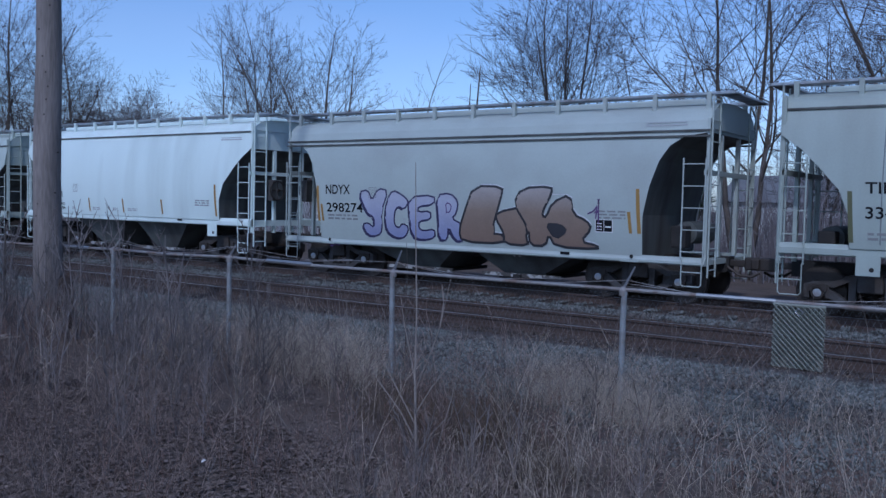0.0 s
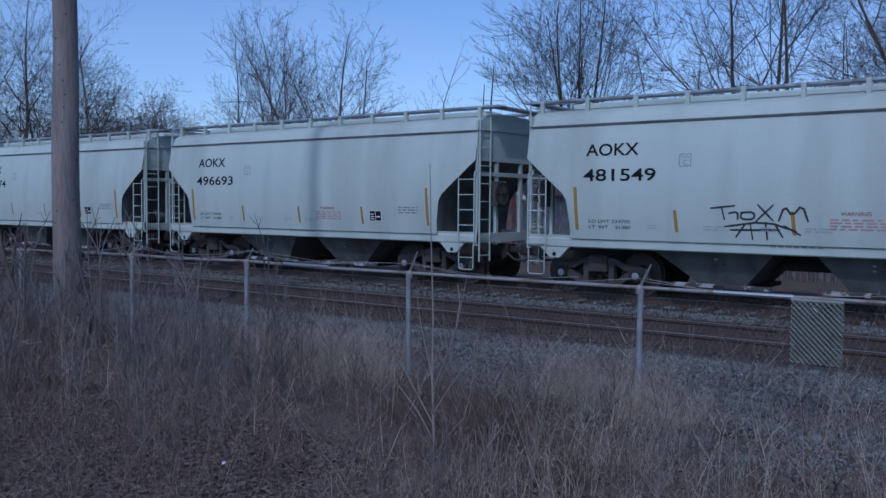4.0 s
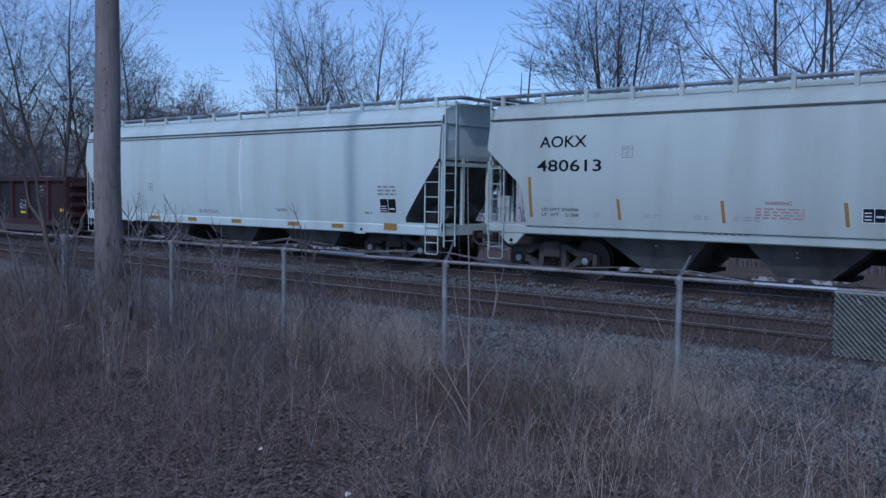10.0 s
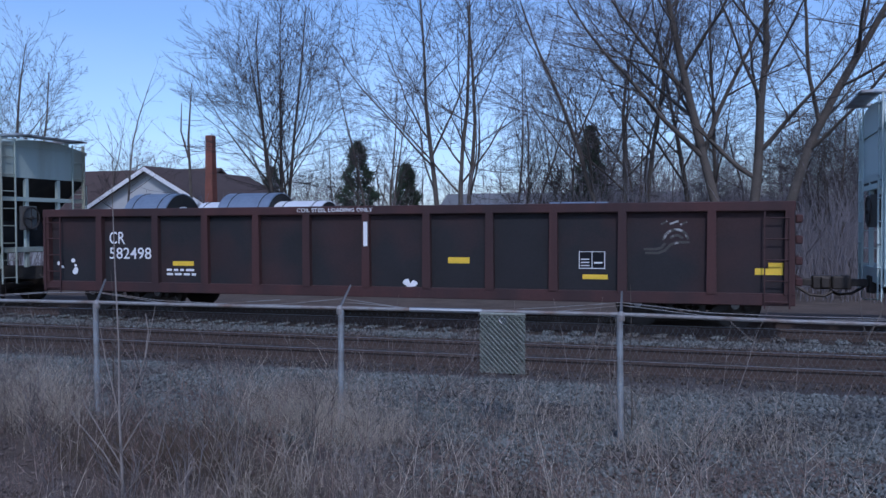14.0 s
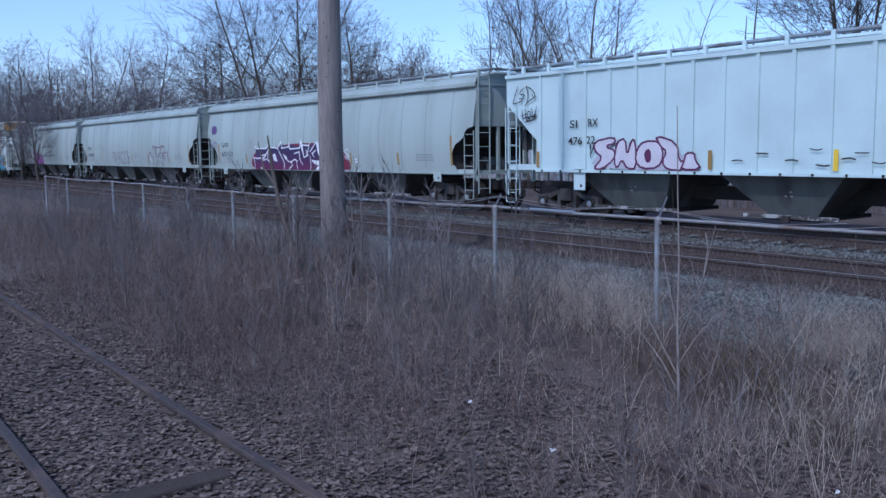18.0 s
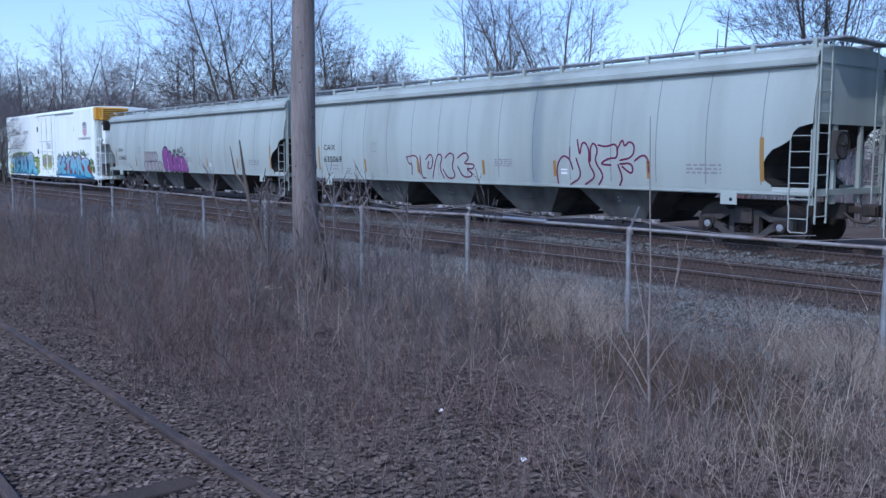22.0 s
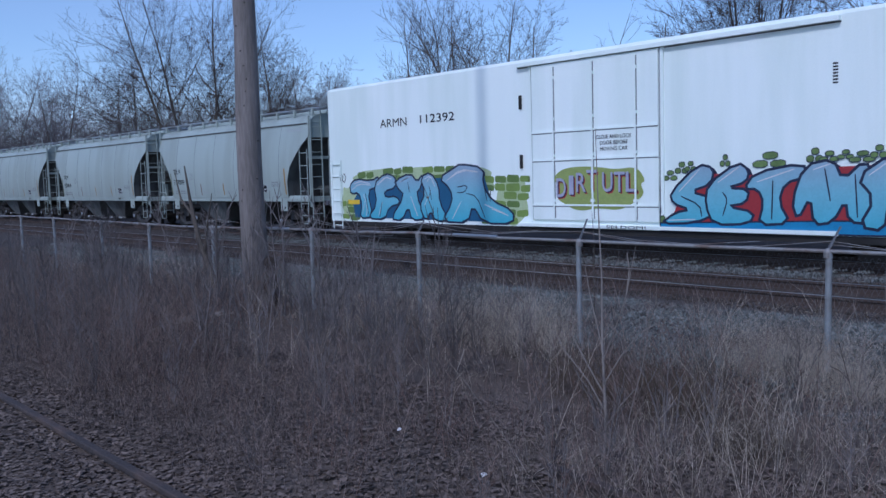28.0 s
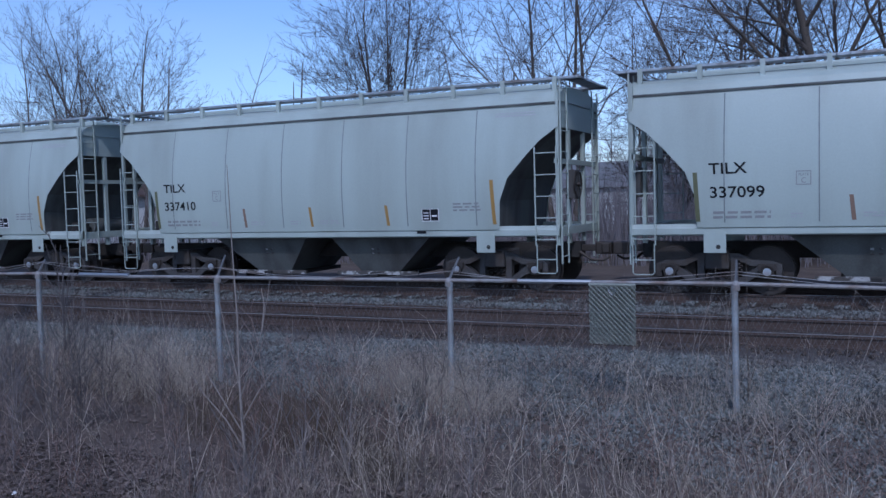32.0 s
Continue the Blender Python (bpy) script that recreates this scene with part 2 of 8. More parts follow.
# ---- mesh tools ----
class Shape:
    """Collects vertices and faces of one mesh."""
    def __init__(self):
        self.v, self.f = [], []

    def add(self, verts, faces):
        k = len(self.v)
        self.v += [tuple(p) for p in verts]
        self.f += [tuple(i + k for i in q) for q in faces]
        return self

    def box(self, x0, x1, y0, y1, z0, z1, bevel=0.0):
        if bevel <= 0:
            vs = [(x, y, z) for x in (x0, x1) for y in (y0, y1) for z in (z0, z1)]
            return self.add(vs, [(0, 1, 3, 2), (4, 6, 7, 5), (0, 4, 5, 1), (2, 3, 7, 6), (0, 2, 6, 4), (1, 5, 7, 3)])
        bm = bmesh.new()
        bmesh.ops.create_cube(bm, size=1.0)
        for q in bm.verts:
            q.co = ((x0 + x1) / 2 + q.co.x * (x1 - x0), (y0 + y1) / 2 + q.co.y * (y1 - y0), (z0 + z1) / 2 + q.co.z * (z1 - z0))
        bmesh.ops.bevel(bm, geom=bm.edges[:], offset=bevel, segments=2, affect="EDGES", profile=0.5)
        return self.bm(bm)

    def bm(self, bm):
        bm.verts.index_update()
        self.add([q.co[:] for q in bm.verts], [[q.index for q in f.verts] for f in bm.faces])
        bm.free()
        return self

    def tube(self, pts, r, n=6, caps=True):
        """A tube along points; r one radius or one a point."""
        rs = r if isinstance(r, (list, tuple)) else [r] * len(pts)
        pts = [Vector(p) for p in pts]
        k = len(self.v)
        d0 = (pts[1] - pts[0]).normalized()
        side = d0.cross(Vector((0, 0, 1)))
        if side.length < 0.05:
            side = d0.cross(Vector((1, 0, 0)))
        side.normalize()
        for i, p in enumerate(pts):
            d = (pts[min(i + 1, len(pts) - 1)] - pts[max(i - 1, 0)]).normalized()
            side = (side - d * side.dot(d)).normalized()
            up = d.cross(side)
            for j in range(n):
                a = 2 * math.pi * j / n
                self.v.append((p + (side * math.cos(a) + up * math.sin(a)) * rs[i])[:])
        for i in range(len(pts) - 1):
            for j in range(n):
                a, b = k + i * n + j, k + i * n + (j + 1) % n
                self.f.append((a, b, b + n, a + n))
        if caps:
            self.f.append(tuple(k + j for j in reversed(range(n))))
            self.f.append(tuple(k + (len(pts) - 1) * n + j for j in range(n)))
        return self

    def prism(self, outline, y0, y1):
        """An outline in x and z, from y0 to y1."""
        n = len(outline)
        vs = [(x, y0, z) for x, z in outline] + [(x, y1, z) for x, z in outline]
        fs = [tuple(range(n)), tuple(reversed(range(n, 2 * n)))]
        fs += [(i, i + n, (i + 1) % n + n, (i + 1) % n) for i in range(n)]
        return self.add(vs, fs)

    def disc(self, c, axis, r, depth, n=20, r2=None):
        a = Vector(axis).normalized()
        return self.tube([Vector(c) - a * depth / 2, Vector(c) + a * depth / 2], [r, r if r2 is None else r2], n)

    def mesh(self, name, material, smooth=False):
        me = bpy.data.meshes.new(name)
        me.from_pydata(self.v, [], self.f)
        me.materials.append(material)
        if smooth:
            me.polygons.foreach_set("use_smooth", [True] * len(me.polygons))
        me.update()
        return me


def fixed(shape):
    """Outward normals for a closed shape."""
    bm = bmesh.new()
    vs = [bm.verts.new(p) for p in shape.v]
    for q in shape.f:
        try:
            bm.faces.new([vs[i] for i in q])
        except ValueError:
            pass
    bmesh.ops.recalc_face_normals(bm, faces=bm.faces[:])
    out = Shape()
    return out.bm(bm)


def part(name, shape, material, parent=None, label="", at=None, smooth=False):
    me = shape if isinstance(shape, bpy.types.Mesh) else shape.mesh(name, material, smooth)
    ob = new(name, me)
    if parent:
        ob.parent = parent
    if at is not None:
        ob.matrix_basis = at
    return tagged(ob, label)


def thing(name, label, category, group="", kind="", at=None):
    ob = new(name)
    ob.empty_display_size = 0.3
    if at is not None:
        ob.matrix_basis = at
    return tagged(ob, label, category, group, kind)


def soup(name, verts, faces, material):
    """A big mesh from arrays; faces all with the same number of corners."""
    me = bpy.data.meshes.new(name)
    nv, nf, k = len(verts), len(faces), faces.shape[1]
    me.vertices.add(nv)
    me.vertices.foreach_set("co", np.asarray(verts, dtype=np.float32).ravel())
    me.loops.add(nf * k)
    me.loops.foreach_set("vertex_index", np.asarray(faces, dtype=np.int32).ravel())
    me.polygons.add(nf)
    me.polygons.foreach_set("loop_start", np.arange(0, nf * k, k, dtype=np.int32))
    me.materials.append(material)
    me.update(calc_edges=True)
    me.validate()
    return me


def sticks(a, b, ra, rb):
    """Three-sided tapered sticks from points a to b (arrays), as vertices and quads."""
    d = b - a
    d /= np.maximum(np.linalg.norm(d, axis=1, keepdims=True), 1e-6)
    ref = np.where(np.abs(d[:, 2:3]) > 0.9, np.array([[1.0, 0, 0]]), np.array([[0, 0, 1.0]]))
    s = np.cross(d, ref)
    s /= np.linalg.norm(s, axis=1, keepdims=True)
    u = np.cross(d, s)
    n = len(a)
    out = np.empty((n, 6, 3))
    for j in range(3):
        w = 2 * math.pi * j / 3
        o = s * math.cos(w) + u * math.sin(w)
        out[:, j] = a + o * np.reshape(ra, (-1, 1))
        out[:, 3 + j] = b + o * np.reshape(rb, (-1, 1))
    base = (np.arange(n) * 6)[:, None, None]
    quad = np.array([[0, 1, 4, 3], [1, 2, 5, 4], [2, 0, 3, 5]])[None]
    return out.reshape(-1, 3), (base + quad).reshape(-1, 4)

# ---- ground and tracks ----
RAIL_Z = 0.27
NEAR_Y, FAR_Y = 13.66, 18.5


def ground_sheet():
    xs = np.concatenate([[-1500, -700, -300, -150, -90], np.arange(-60, 21, 1.0), [35, 60, 120, 300, 700, 1500]])
    ys = np.concatenate([[-1500, -500, -150, -50, -20, -8], np.arange(-4, 11, 0.7), [13, 22.5, 24, 27, 32, 40, 60, 100, 200, 500, 1500]])
    bm = bmesh.new()
    rows = []
    for y in ys:
        row = []
        for x in xs:
            z = 0.0
            if -70 < x < 25 and -10 < y < 11:
                z = 0.10 * noise.noise(Vector((x * 0.35, y * 0.35, 3.0))) + 0.04 * noise.noise(Vector((x * 1.3, y * 1.3, 7.0)))
                z *= min(1.0, max(0.0, (10.8 - y) / 1.5))
                if 0.6 < y < 3.5:
                    z *= 0.35
            elif y > 11 and y < 23:
                z = -0.03
            elif y >= 24:
                z = 0.0
            row.append(bm.verts.new((x, y, z)))
        rows.append(row)
    for j in range(len(ys) - 1):
        for i in range(len(xs) - 1):
            bm.faces.new((rows[j][i], rows[j][i + 1], rows[j + 1][i + 1], rows[j + 1][i]))
    me = bpy.data.meshes.new("ground")
    bm.to_mesh(me), bm.free()
    me.materials.append(M["ground"])
    me.polygons.foreach_set("use_smooth", [True] * len(me.polygons))
    return tagged(new("ground", me), "leaf-strewn brown soil and dead grass", "ground", kind="structure")


ground_sheet()

bed = Shape()
prof = [(9.6, -0.06), (10.4, 0.02), (11.3, 0.075), (12.0, 0.09), (19.8, 0.09), (20.6, 0.06), (22.6, -0.06)]
bxs = [-400, -200, -120] + [-80 + 2 * i for i in range(51)] + [60, 150, 340]
for x in bxs:
    for k, (y, z) in enumerate(prof):
        e = 0.35 * noise.noise(Vector((x * 0.4, k * 0.1, 1.0))) if k < 2 else 0.0
        bed.v.append((x, y + e, z))
n = len(prof)
for i in range(len(bxs) - 1):
    for k in range(n - 1):
        bed.f.append((i * n + k, (i + 1) * n + k, (i + 1) * n + k + 1, i * n + k + 1))
part_bed = part("ballast_bed", bed, M["ballast"])
tagged(part_bed, "grey crushed stone ballast under the two tracks", "ballast", kind="structure")

RAIL_PROFILE = [(-0.075, 0.0), (0.075, 0.0), (0.075, 0.012), (0.012, 0.03), (0.010, 0.125), (0.036, 0.135), (0.036, 0.165),
                (0.028, 0.172), (-0.028, 0.172), (-0.036, 0.165), (-0.036, 0.135), (-0.010, 0.125), (-0.012, 0.03), (-0.075, 0.012)]


def rail_shape(x0, x1):
    s = Shape()
    k = len(RAIL_PROFILE)
    for x in (x0, x1):
        s.v += [(x, y, z) for y, z in RAIL_PROFILE]
    s.f += [(j, (j + 1) % k, (j + 1) % k + k, j + k) for j in range(k)]
    s.f += [tuple(reversed(range(k))), tuple(range(k, 2 * k))]
    return fixed(s)


def track(name, label, yc, z_base, x0, x1, ties, tie_lo, shiny):
    tr = thing(name, label, "railway track", at=pose(0, yc, z_base))
    rs, top = rail_shape(x0, x1), Shape().box(x0, x1, -0.024, 0.024, 0.170, 0.1745)
    rs_me, top_me = rs.mesh("rail", M["rail"]), top.mesh("running_surface", M["railtop"])
    for y in (-0.7525, 0.7525):
        r = part("rail", rs_me, None, tr, at=pose(0, y, 0))
        if shiny:
            part("running_surface", top_me, None, r, "polished steel rail head")
    tie_me = Shape().box(-0.115, 0.115, -1.3, 1.3, -0.16, 0.0, 0.012).mesh("tie", M["tie"])
    plate = Shape().prism([(-0.09, 0.0), (0.09, 0.0), (0.085, 0.014), (-0.085, 0.014)], -0.18, 0.18)
    plate_me = plate.mesh("tie_plate", M["rail"])
    rng = random.Random(int(yc * 10))
    for i in range(ties):
        x = tie_lo + i * 0.53 + rng.uniform(-0.04, 0.04)
        t = part("tie", tie_me, None, tr, at=pose(x, rng.uniform(-0.06, 0.06), rng.uniform(-0.015, 0.012), 0, 0, rng.uniform(-1.2, 1.2)))
        if -22 < x < 5:
            for y in (-0.7525, 0.7525):
                part("tie_plate", plate_me, None, t, at=pose(0, y, 0))
    return tr


track("railway_track", "empty track with shiny rails on dark timber ties", NEAR_Y, RAIL_Z - 0.174, -300, 330, 160, -78, True)
track("railway_track", "track that carries the freight train", FAR_Y, RAIL_Z - 0.174, -400, 330, 150, -74, True)

# disused rails sunk in the leaves beside the camera
OLD_Y, OLD_HALF = 2.01, 0.65
old = thing("disused_track", "rusty disused track half buried in leaves", "railway track", at=pose(-9, OLD_Y + 0.02, -0.105, 0, 0, -0.6))
M["old_rail"] = mat("dark_pitted_rail", (0.062, 0.050, 0.047), 0.9, 0.1, var=0.4, scale=3, fine=40, bump=0.4, second=(0.085, 0.060, 0.050), mix_scale=3)
old_me = rail_shape(-36, 15).mesh("rail", M["old_rail"])
for y in (-OLD_HALF, OLD_HALF):
    part("rail", old_me, None, old, at=pose(0, y, 0))
piece = Shape().box(-0.10, 0.10, -0.42, 0.40, -0.05, 0.12, 0.015).mesh("tie", M["tie"])
part("tie", piece, None, old, "rotten tie stub showing through the leaves", at=pose(3.5, 0.0, 0.03, 0, 0, 3))
part("tie", piece, None, old, at=pose(-4.2, 0.1, 0.0, 0, 0, -6))

stub = thing("rail_piece", "short rusty rail lying in the weeds", "rail", at=pose(-2.35, 4.5, -0.06, 0, 0, -8))
part("rail", rail_shape(-1.75, 1.75), M["old_rail"], stub)

# ---- fence and pole ----
POSTS = [(-36.8, 8.6, 1.35), (-32.1, 8.2, 1.35), (-27.74, 8.42, 1.35), (-24.6, 8.3, 1.35), (-20.8, 8.1, 1.35), (-17.95, 8.0, 1.35),
         (-15.2, 8.02, 1.35), (-12.35, 8.32, 1.36), (-9.89, 8.56, 1.36), (-7.08, 8.83, 1.32), (-4.05, 9.13, 1.30), (-0.98, 9.44, 1.28),
         (2.43, 9.78, 1.21), (5.6, 10.1, 1.2), (8.7, 10.4, 1.2)]


M["post_galv"] = mat("dull_galvanised_post", (0.285, 0.31, 0.325), 0.65, 0.35, var=0.25, scale=4, fine=50, second=(0.20, 0.19, 0.18), mix_scale=3)
M["old_galv"] = mat("weathered_galvanised_pipe", (0.27, 0.265, 0.26), 0.7, 0.3, var=0.3, scale=4, fine=50, second=(0.16, 0.12, 0.10), mix_scale=4)
M["bright_galv"] = mat("bright_galvanised_steel", (0.302, 0.317, 0.331), 0.45, 0.7, var=0.1, scale=5)


def fence():
    fe = thing("chain_link_fence", "old galvanised chain-link fence with top rail along the tracks", "fence")
    rng = random.Random(4)
    for i, (x, y, z) in enumerate(POSTS):
        s = Shape().tube([(0, 0, -0.3), (rng.uniform(-0.02, 0.02), 0, z - 0.02)], 0.034, 10)
        p = part("post", s, M["post_galv"], fe, at=pose(x, y, 0), smooth=False)
        part("post_cap", Shape().tube([(0, 0, z - 0.07), (0, 0, z - 0.01), (0, 0, z + 0.03)], [0.042, 0.044, 0.02], 10), M["old_galv"], p, "dull cast post cap")
        if x > -15:
            bend = Vector((rng.uniform(-0.2, 0.3), 0.75, 1.0)).normalized() * rng.uniform(0.2, 0.34)
            part("barb_arm", Shape().tube([(0, 0, z), tuple(Vector((0, 0, z)) + bend)], [0.018, 0.011], 5), M["wire"], p, "bent barbed-wire arm")
    for (x0, y0, z0), (x1, y1, z1) in zip(POSTS, POSTS[1:]):
        mid = ((x0 + x1) / 2, (y0 + y1) / 2, (z0 + z1) / 2 - rng.uniform(-0.01, 0.02))
        part("top_rail", Shape().tube([(x0, y0, z0), mid, (x1, y1, z1)], 0.021, 8), M["old_galv"], fe)
        if x0 < -16:
            continue
        # woven wire between two posts
        length = math.hypot(x1 - x0, y1 - y0)
        cells, rows = int(length / 0.062), 20
        dx, dy, hz = (x1 - x0) / cells, (y1 - y0) / cells, (min(z0, z1) - 0.06) / rows
        a, b = [], []
        for c in range(cells):
            for r in range(rows):
                x, y = x0 + dx * (c + (0.5 if r % 2 else 0.0)), y0 + dy * (c + (0.5 if r % 2 else 0.0))
                for sgn in (-0.5, 0.5):
                    a.append((x, y - 0.02, 0.03 + hz * r))
                    b.append((x + sgn * dx, y + sgn * dy - 0.02, 0.03 + hz * (r + 1)))
        v, f = sticks(np.array(a), np.array(b), np.full(len(a), 0.0017), np.full(len(a), 0.0017))
        part("wire_mesh", soup("wire_mesh", v, f, M["wire"]), None, fe)
    for x0, x1 in ((-3.25, -2.45), (-13.6, -12.9), (-9.2, -8.4)):
        y0, y1 = (np.interp(q, [p[0] for p in POSTS], [p[1] for p in POSTS]) for q in (x0, x1))
        z0, z1 = (np.interp(q, [p[0] for p in POSTS], [p[2] for p in POSTS]) for q in (x0, x1))
        part("rail_sleeve", Shape().tube([(x0, y0, z0), (x1, y1, z1)], 0.026, 8), M["bright_galv"], fe, "bright new sleeve on the top rail")
    # loose strands above the rail
    for k, (lo, hi) in enumerate(((6, 9), (7, 10), (9, 12), (10, 13), (5, 8))):
        pts = []
        for i in range(lo, hi):
            (x0, y0, z0), (x1, y1, z1) = POSTS[i], POSTS[i + 1]
            for u in (0, 0.25, 0.5, 0.75):
                pts.append((x0 + (x1 - x0) * u, y0 + (y1 - y0) * u + 0.08, z0 + 0.16 - 0.03 * k - 0.12 * math.sin(math.pi * u) + rng.uniform(-0.02, 0.02)))
        part("loose_wire", Shape().tube(pts, 0.0042, 5), M["old_galv"], fe, "slack rusty wire strand")
    return fe


fence()


def fence_patch():
    # a folded piece of wire mesh hung on the fence, two layers thick
    p = thing("mesh_panel", "grey-green folded piece of wire mesh hung on the fence", "fence panel", at=pose(-2.215, 9.27, 0))
    x0, x1, z0, z1, st = -0.25, 0.25, 0.63, 1.265, 0.055
    for name, y, off, r in (("front_mesh", -0.012, 0.0, 0.0075), ("back_mesh", 0.012, 0.5, 0.0065)):
        a, b = [], []
        for sgn in (1, -1):
            for k in range(-24, 24):
                c = (k + off) * st
                # the slanted wire x = c + sgn * (z - z0), cut at the edges of the piece
                za, zb = sorted((z0 + sgn * (x0 - c), z0 + sgn * (x1 - c)))
                za, zb = max(za, z0), min(zb, z1)
                if zb - za > 0.01:
                    a.append((c + sgn * (za - z0), y + 0.004 * sgn, za))
                    b.append((c + sgn * (zb - z0), y + 0.004 * sgn, zb))
        v, f = sticks(np.array(a), np.array(b), np.full(len(a), r), np.full(len(a), r))
        part(name, soup(name, v, f, M["patch"]), None, p)
    part("fold", Shape().tube([(x0, 0, z1), (x1, 0, z1)], 0.016, 8), M["patch"], p)
    part("tie_wire", Shape().tube([(-0.03, -0.03, 1.2), (0.01, -0.035, 1.16), (0.05, -0.03, 1.21), (0.0, -0.03, 1.235), (-0.03, -0.03, 1.2)], 0.006, 5), M["bright_galv"], p, "twisted bright tie wire")
    return p


M["patch"] = mat("weathered_mesh_wire", (0.23, 0.245, 0.21), 0.75, 0.2, var=0.3, scale=5, fine=30)
fence_patch()


def utility_pole():
    up = thing("utility_pole", "tall weathered wooden utility pole in the weeds", "pole", at=pose(-13.625, 7.98, 0))
    pts, rs = [], []
    for i in range(34):
        z = -0.6 + i * 0.5
        pts.append((0.012 * math.sin(z * 1.7), 0.01 * math.cos(z * 1.3), z))
        rs.append(0.236 - 0.0085 * z + 0.004 * math.sin(z * 2.3))
    part("shaft", Shape().tube(pts, rs, 28), M["pole"], up, smooth=True)
    rng = random.Random(8)
    for i in range(34):
        z = 1.0 + i * 0.21 + rng.uniform(-0.05, 0.05)
        a = rng.uniform(-math.pi, 0.6)
        r = 0.228 - 0.0085 * z
        part("nail", Shape().disc((0, 0, 0), (math.cos(a), math.sin(a), 0), 0.014, 0.03, 6), M["wheel"], up,
             at=pose(r * math.cos(a), r * math.sin(a), z))
    return up


utility_pole()

# ---- train ----
SPEED = 8.255
TRAIN = []          # (thing, x at the start)


def wheelset_mesh():
    s = Shape()
    s.disc((0, 0, 0), (0, 1, 0), 0.09, 2.0, 12)
    for y in (-0.755, 0.755):
        o = 1 if y > 0 else -1
        s.disc((0, y, 0), (0, 1, 0), 0.457, 0.13, 28)
        s.disc((0, y - 0.075 * o, 0), (0, 1, 0), 0.482, 0.03, 28)
        s.disc((0, y + 0.07 * o, 0), (0, 1, 0), 0.37, 0.02, 24, 0.36)
        s.disc((0, y + 0.1 * o, 0), (0, 1, 0), 0.15, 0.09, 12)
    for i in range(3):
        a = i * 2.094
        for y in (-1.03, 1.03):
            s.disc((0.055 * math.cos(a), y, 0.055 * math.sin(a)), (0, 1, 0), 0.022, 0.05, 6)
    return s.mesh("wheelset", M["wheel"])


WHEEL_ME = wheelset_mesh()
SIDE = Shape()
for g in (-1, 1):
    # top chord down to the pedestal, lower tension member, column beside the springs, jaw over the bearing
    for ring in ([(0.0, 0.80), (0.36, 0.80), (0.62, 0.68), (1.0, 0.66), (1.0, 0.56), (0.6, 0.565), (0.34, 0.69), (0.0, 0.69)],
                 [(0.0, 0.17), (0.40, 0.17), (0.80, 0.44), (0.98, 0.56), (0.84, 0.60), (0.62, 0.49), (0.36, 0.29), (0.0, 0.29)],
                 [(0.24, 0.27), (0.36, 0.27), (0.36, 0.72), (0.24, 0.72)], [(0.98, 0.66), (1.15, 0.60), (1.15, 0.36), (1.05, 0.36), (1.03, 0.56), (0.96, 0.6)], [(0.66, 0.36), (0.75, 0.36), (0.80, 0.56), (0.70, 0.56)]):
        SIDE.prism([(g * x, z) for x, z in (ring if g > 0 else reversed(ring))], -0.09, 0.09)
SIDE_ME = SIDE.mesh("side_frame", M["truck"])
SPRING = Shape()
for sx in (-0.17, 0.0, 0.17):
    SPRING.tube([(sx + 0.06 * math.cos(q * 0.9), 0.06 * math.sin(q * 0.9), 0.28 + q * 0.012) for q in range(24)], 0.016, 4)
SPRING_ME = SPRING.mesh("spring", M["wheel"])
BOLSTER_ME = Shape().box(-0.22, 0.22, -1.15, 1.15, 0.5, 0.86, 0.03).box(-0.09, 0.09, -0.6, 0.6, 0.3, 0.5).mesh("truck", M["truck"])
CAP = Shape().disc((0, 0, 0), (0, 1, 0), 0.12, 0.1, 14).box(-0.16, 0.16, -0.05, 0.05, 0.02, 0.15)
CAP_ME = CAP.mesh("bearing", M["wheel"])
HUB_ME = Shape().disc((0, 0, 0), (0, 1, 0), 0.075, 0.03, 12).mesh("end_cap", M["galv"])
ROLLERS = []


def truck(parent, x):
    t = part("truck", BOLSTER_ME, None, parent, "grimy two-axle freight truck", at=pose(x, 0, 0))
    for y in (-0.99, 0.99):
        part("side_frame", SIDE_ME, None, t, at=pose(0, y, 0))
        part("spring", SPRING_ME, None, t, at=pose(0, y, 0))
        for wx in (-0.89, 0.89):
            part("bearing", CAP_ME, None, t, at=pose(wx, y * 1.09, 0.457))
            part("end_cap", HUB_ME, None, t, "pale steel cap of the axle bearing", at=pose(wx, y * 1.15, 0.457))
    for wx in (-0.89, 0.89):
        w = part("wheelset", WHEEL_ME, None, t, at=pose(wx, 0, 0.457))
        ROLLERS.append((w, wx))
    return t


COUPLER = Shape().box(0.0, 0.45, -0.07, 0.07, 0.78, 0.92, 0.02).box(0.40, 0.74, -0.13, 0.13, 0.72, 0.98, 0.03).box(0.55, 0.72, -0.2, 0.02, 0.74, 0.96, 0.03)
COUPLER.tube([(0.1, -0.25, 0.78), (0.35, -0.28, 0.62), (0.6, -0.25, 0.6), (0.74, -0.2, 0.68)], 0.03, 6)
COUPLER_ME = COUPLER.mesh("coupler", M["wheel"])


class Profile:
    """Half width over height, and how far each end is cut away."""
    def __init__(self, half, widths, cut):
        self.half, self.widths, self.cutline = half, widths, cut

    def w(self, z):
        zs, ws = [p[0] for p in self.widths], [p[1] for p in self.widths]
        return float(np.interp(z, zs, ws))

    def a(self, z):
        zs, cs = [p[0] for p in self.cutline], [p[1] for p in self.cutline]
        return self.half - float(np.interp(z, zs, cs))


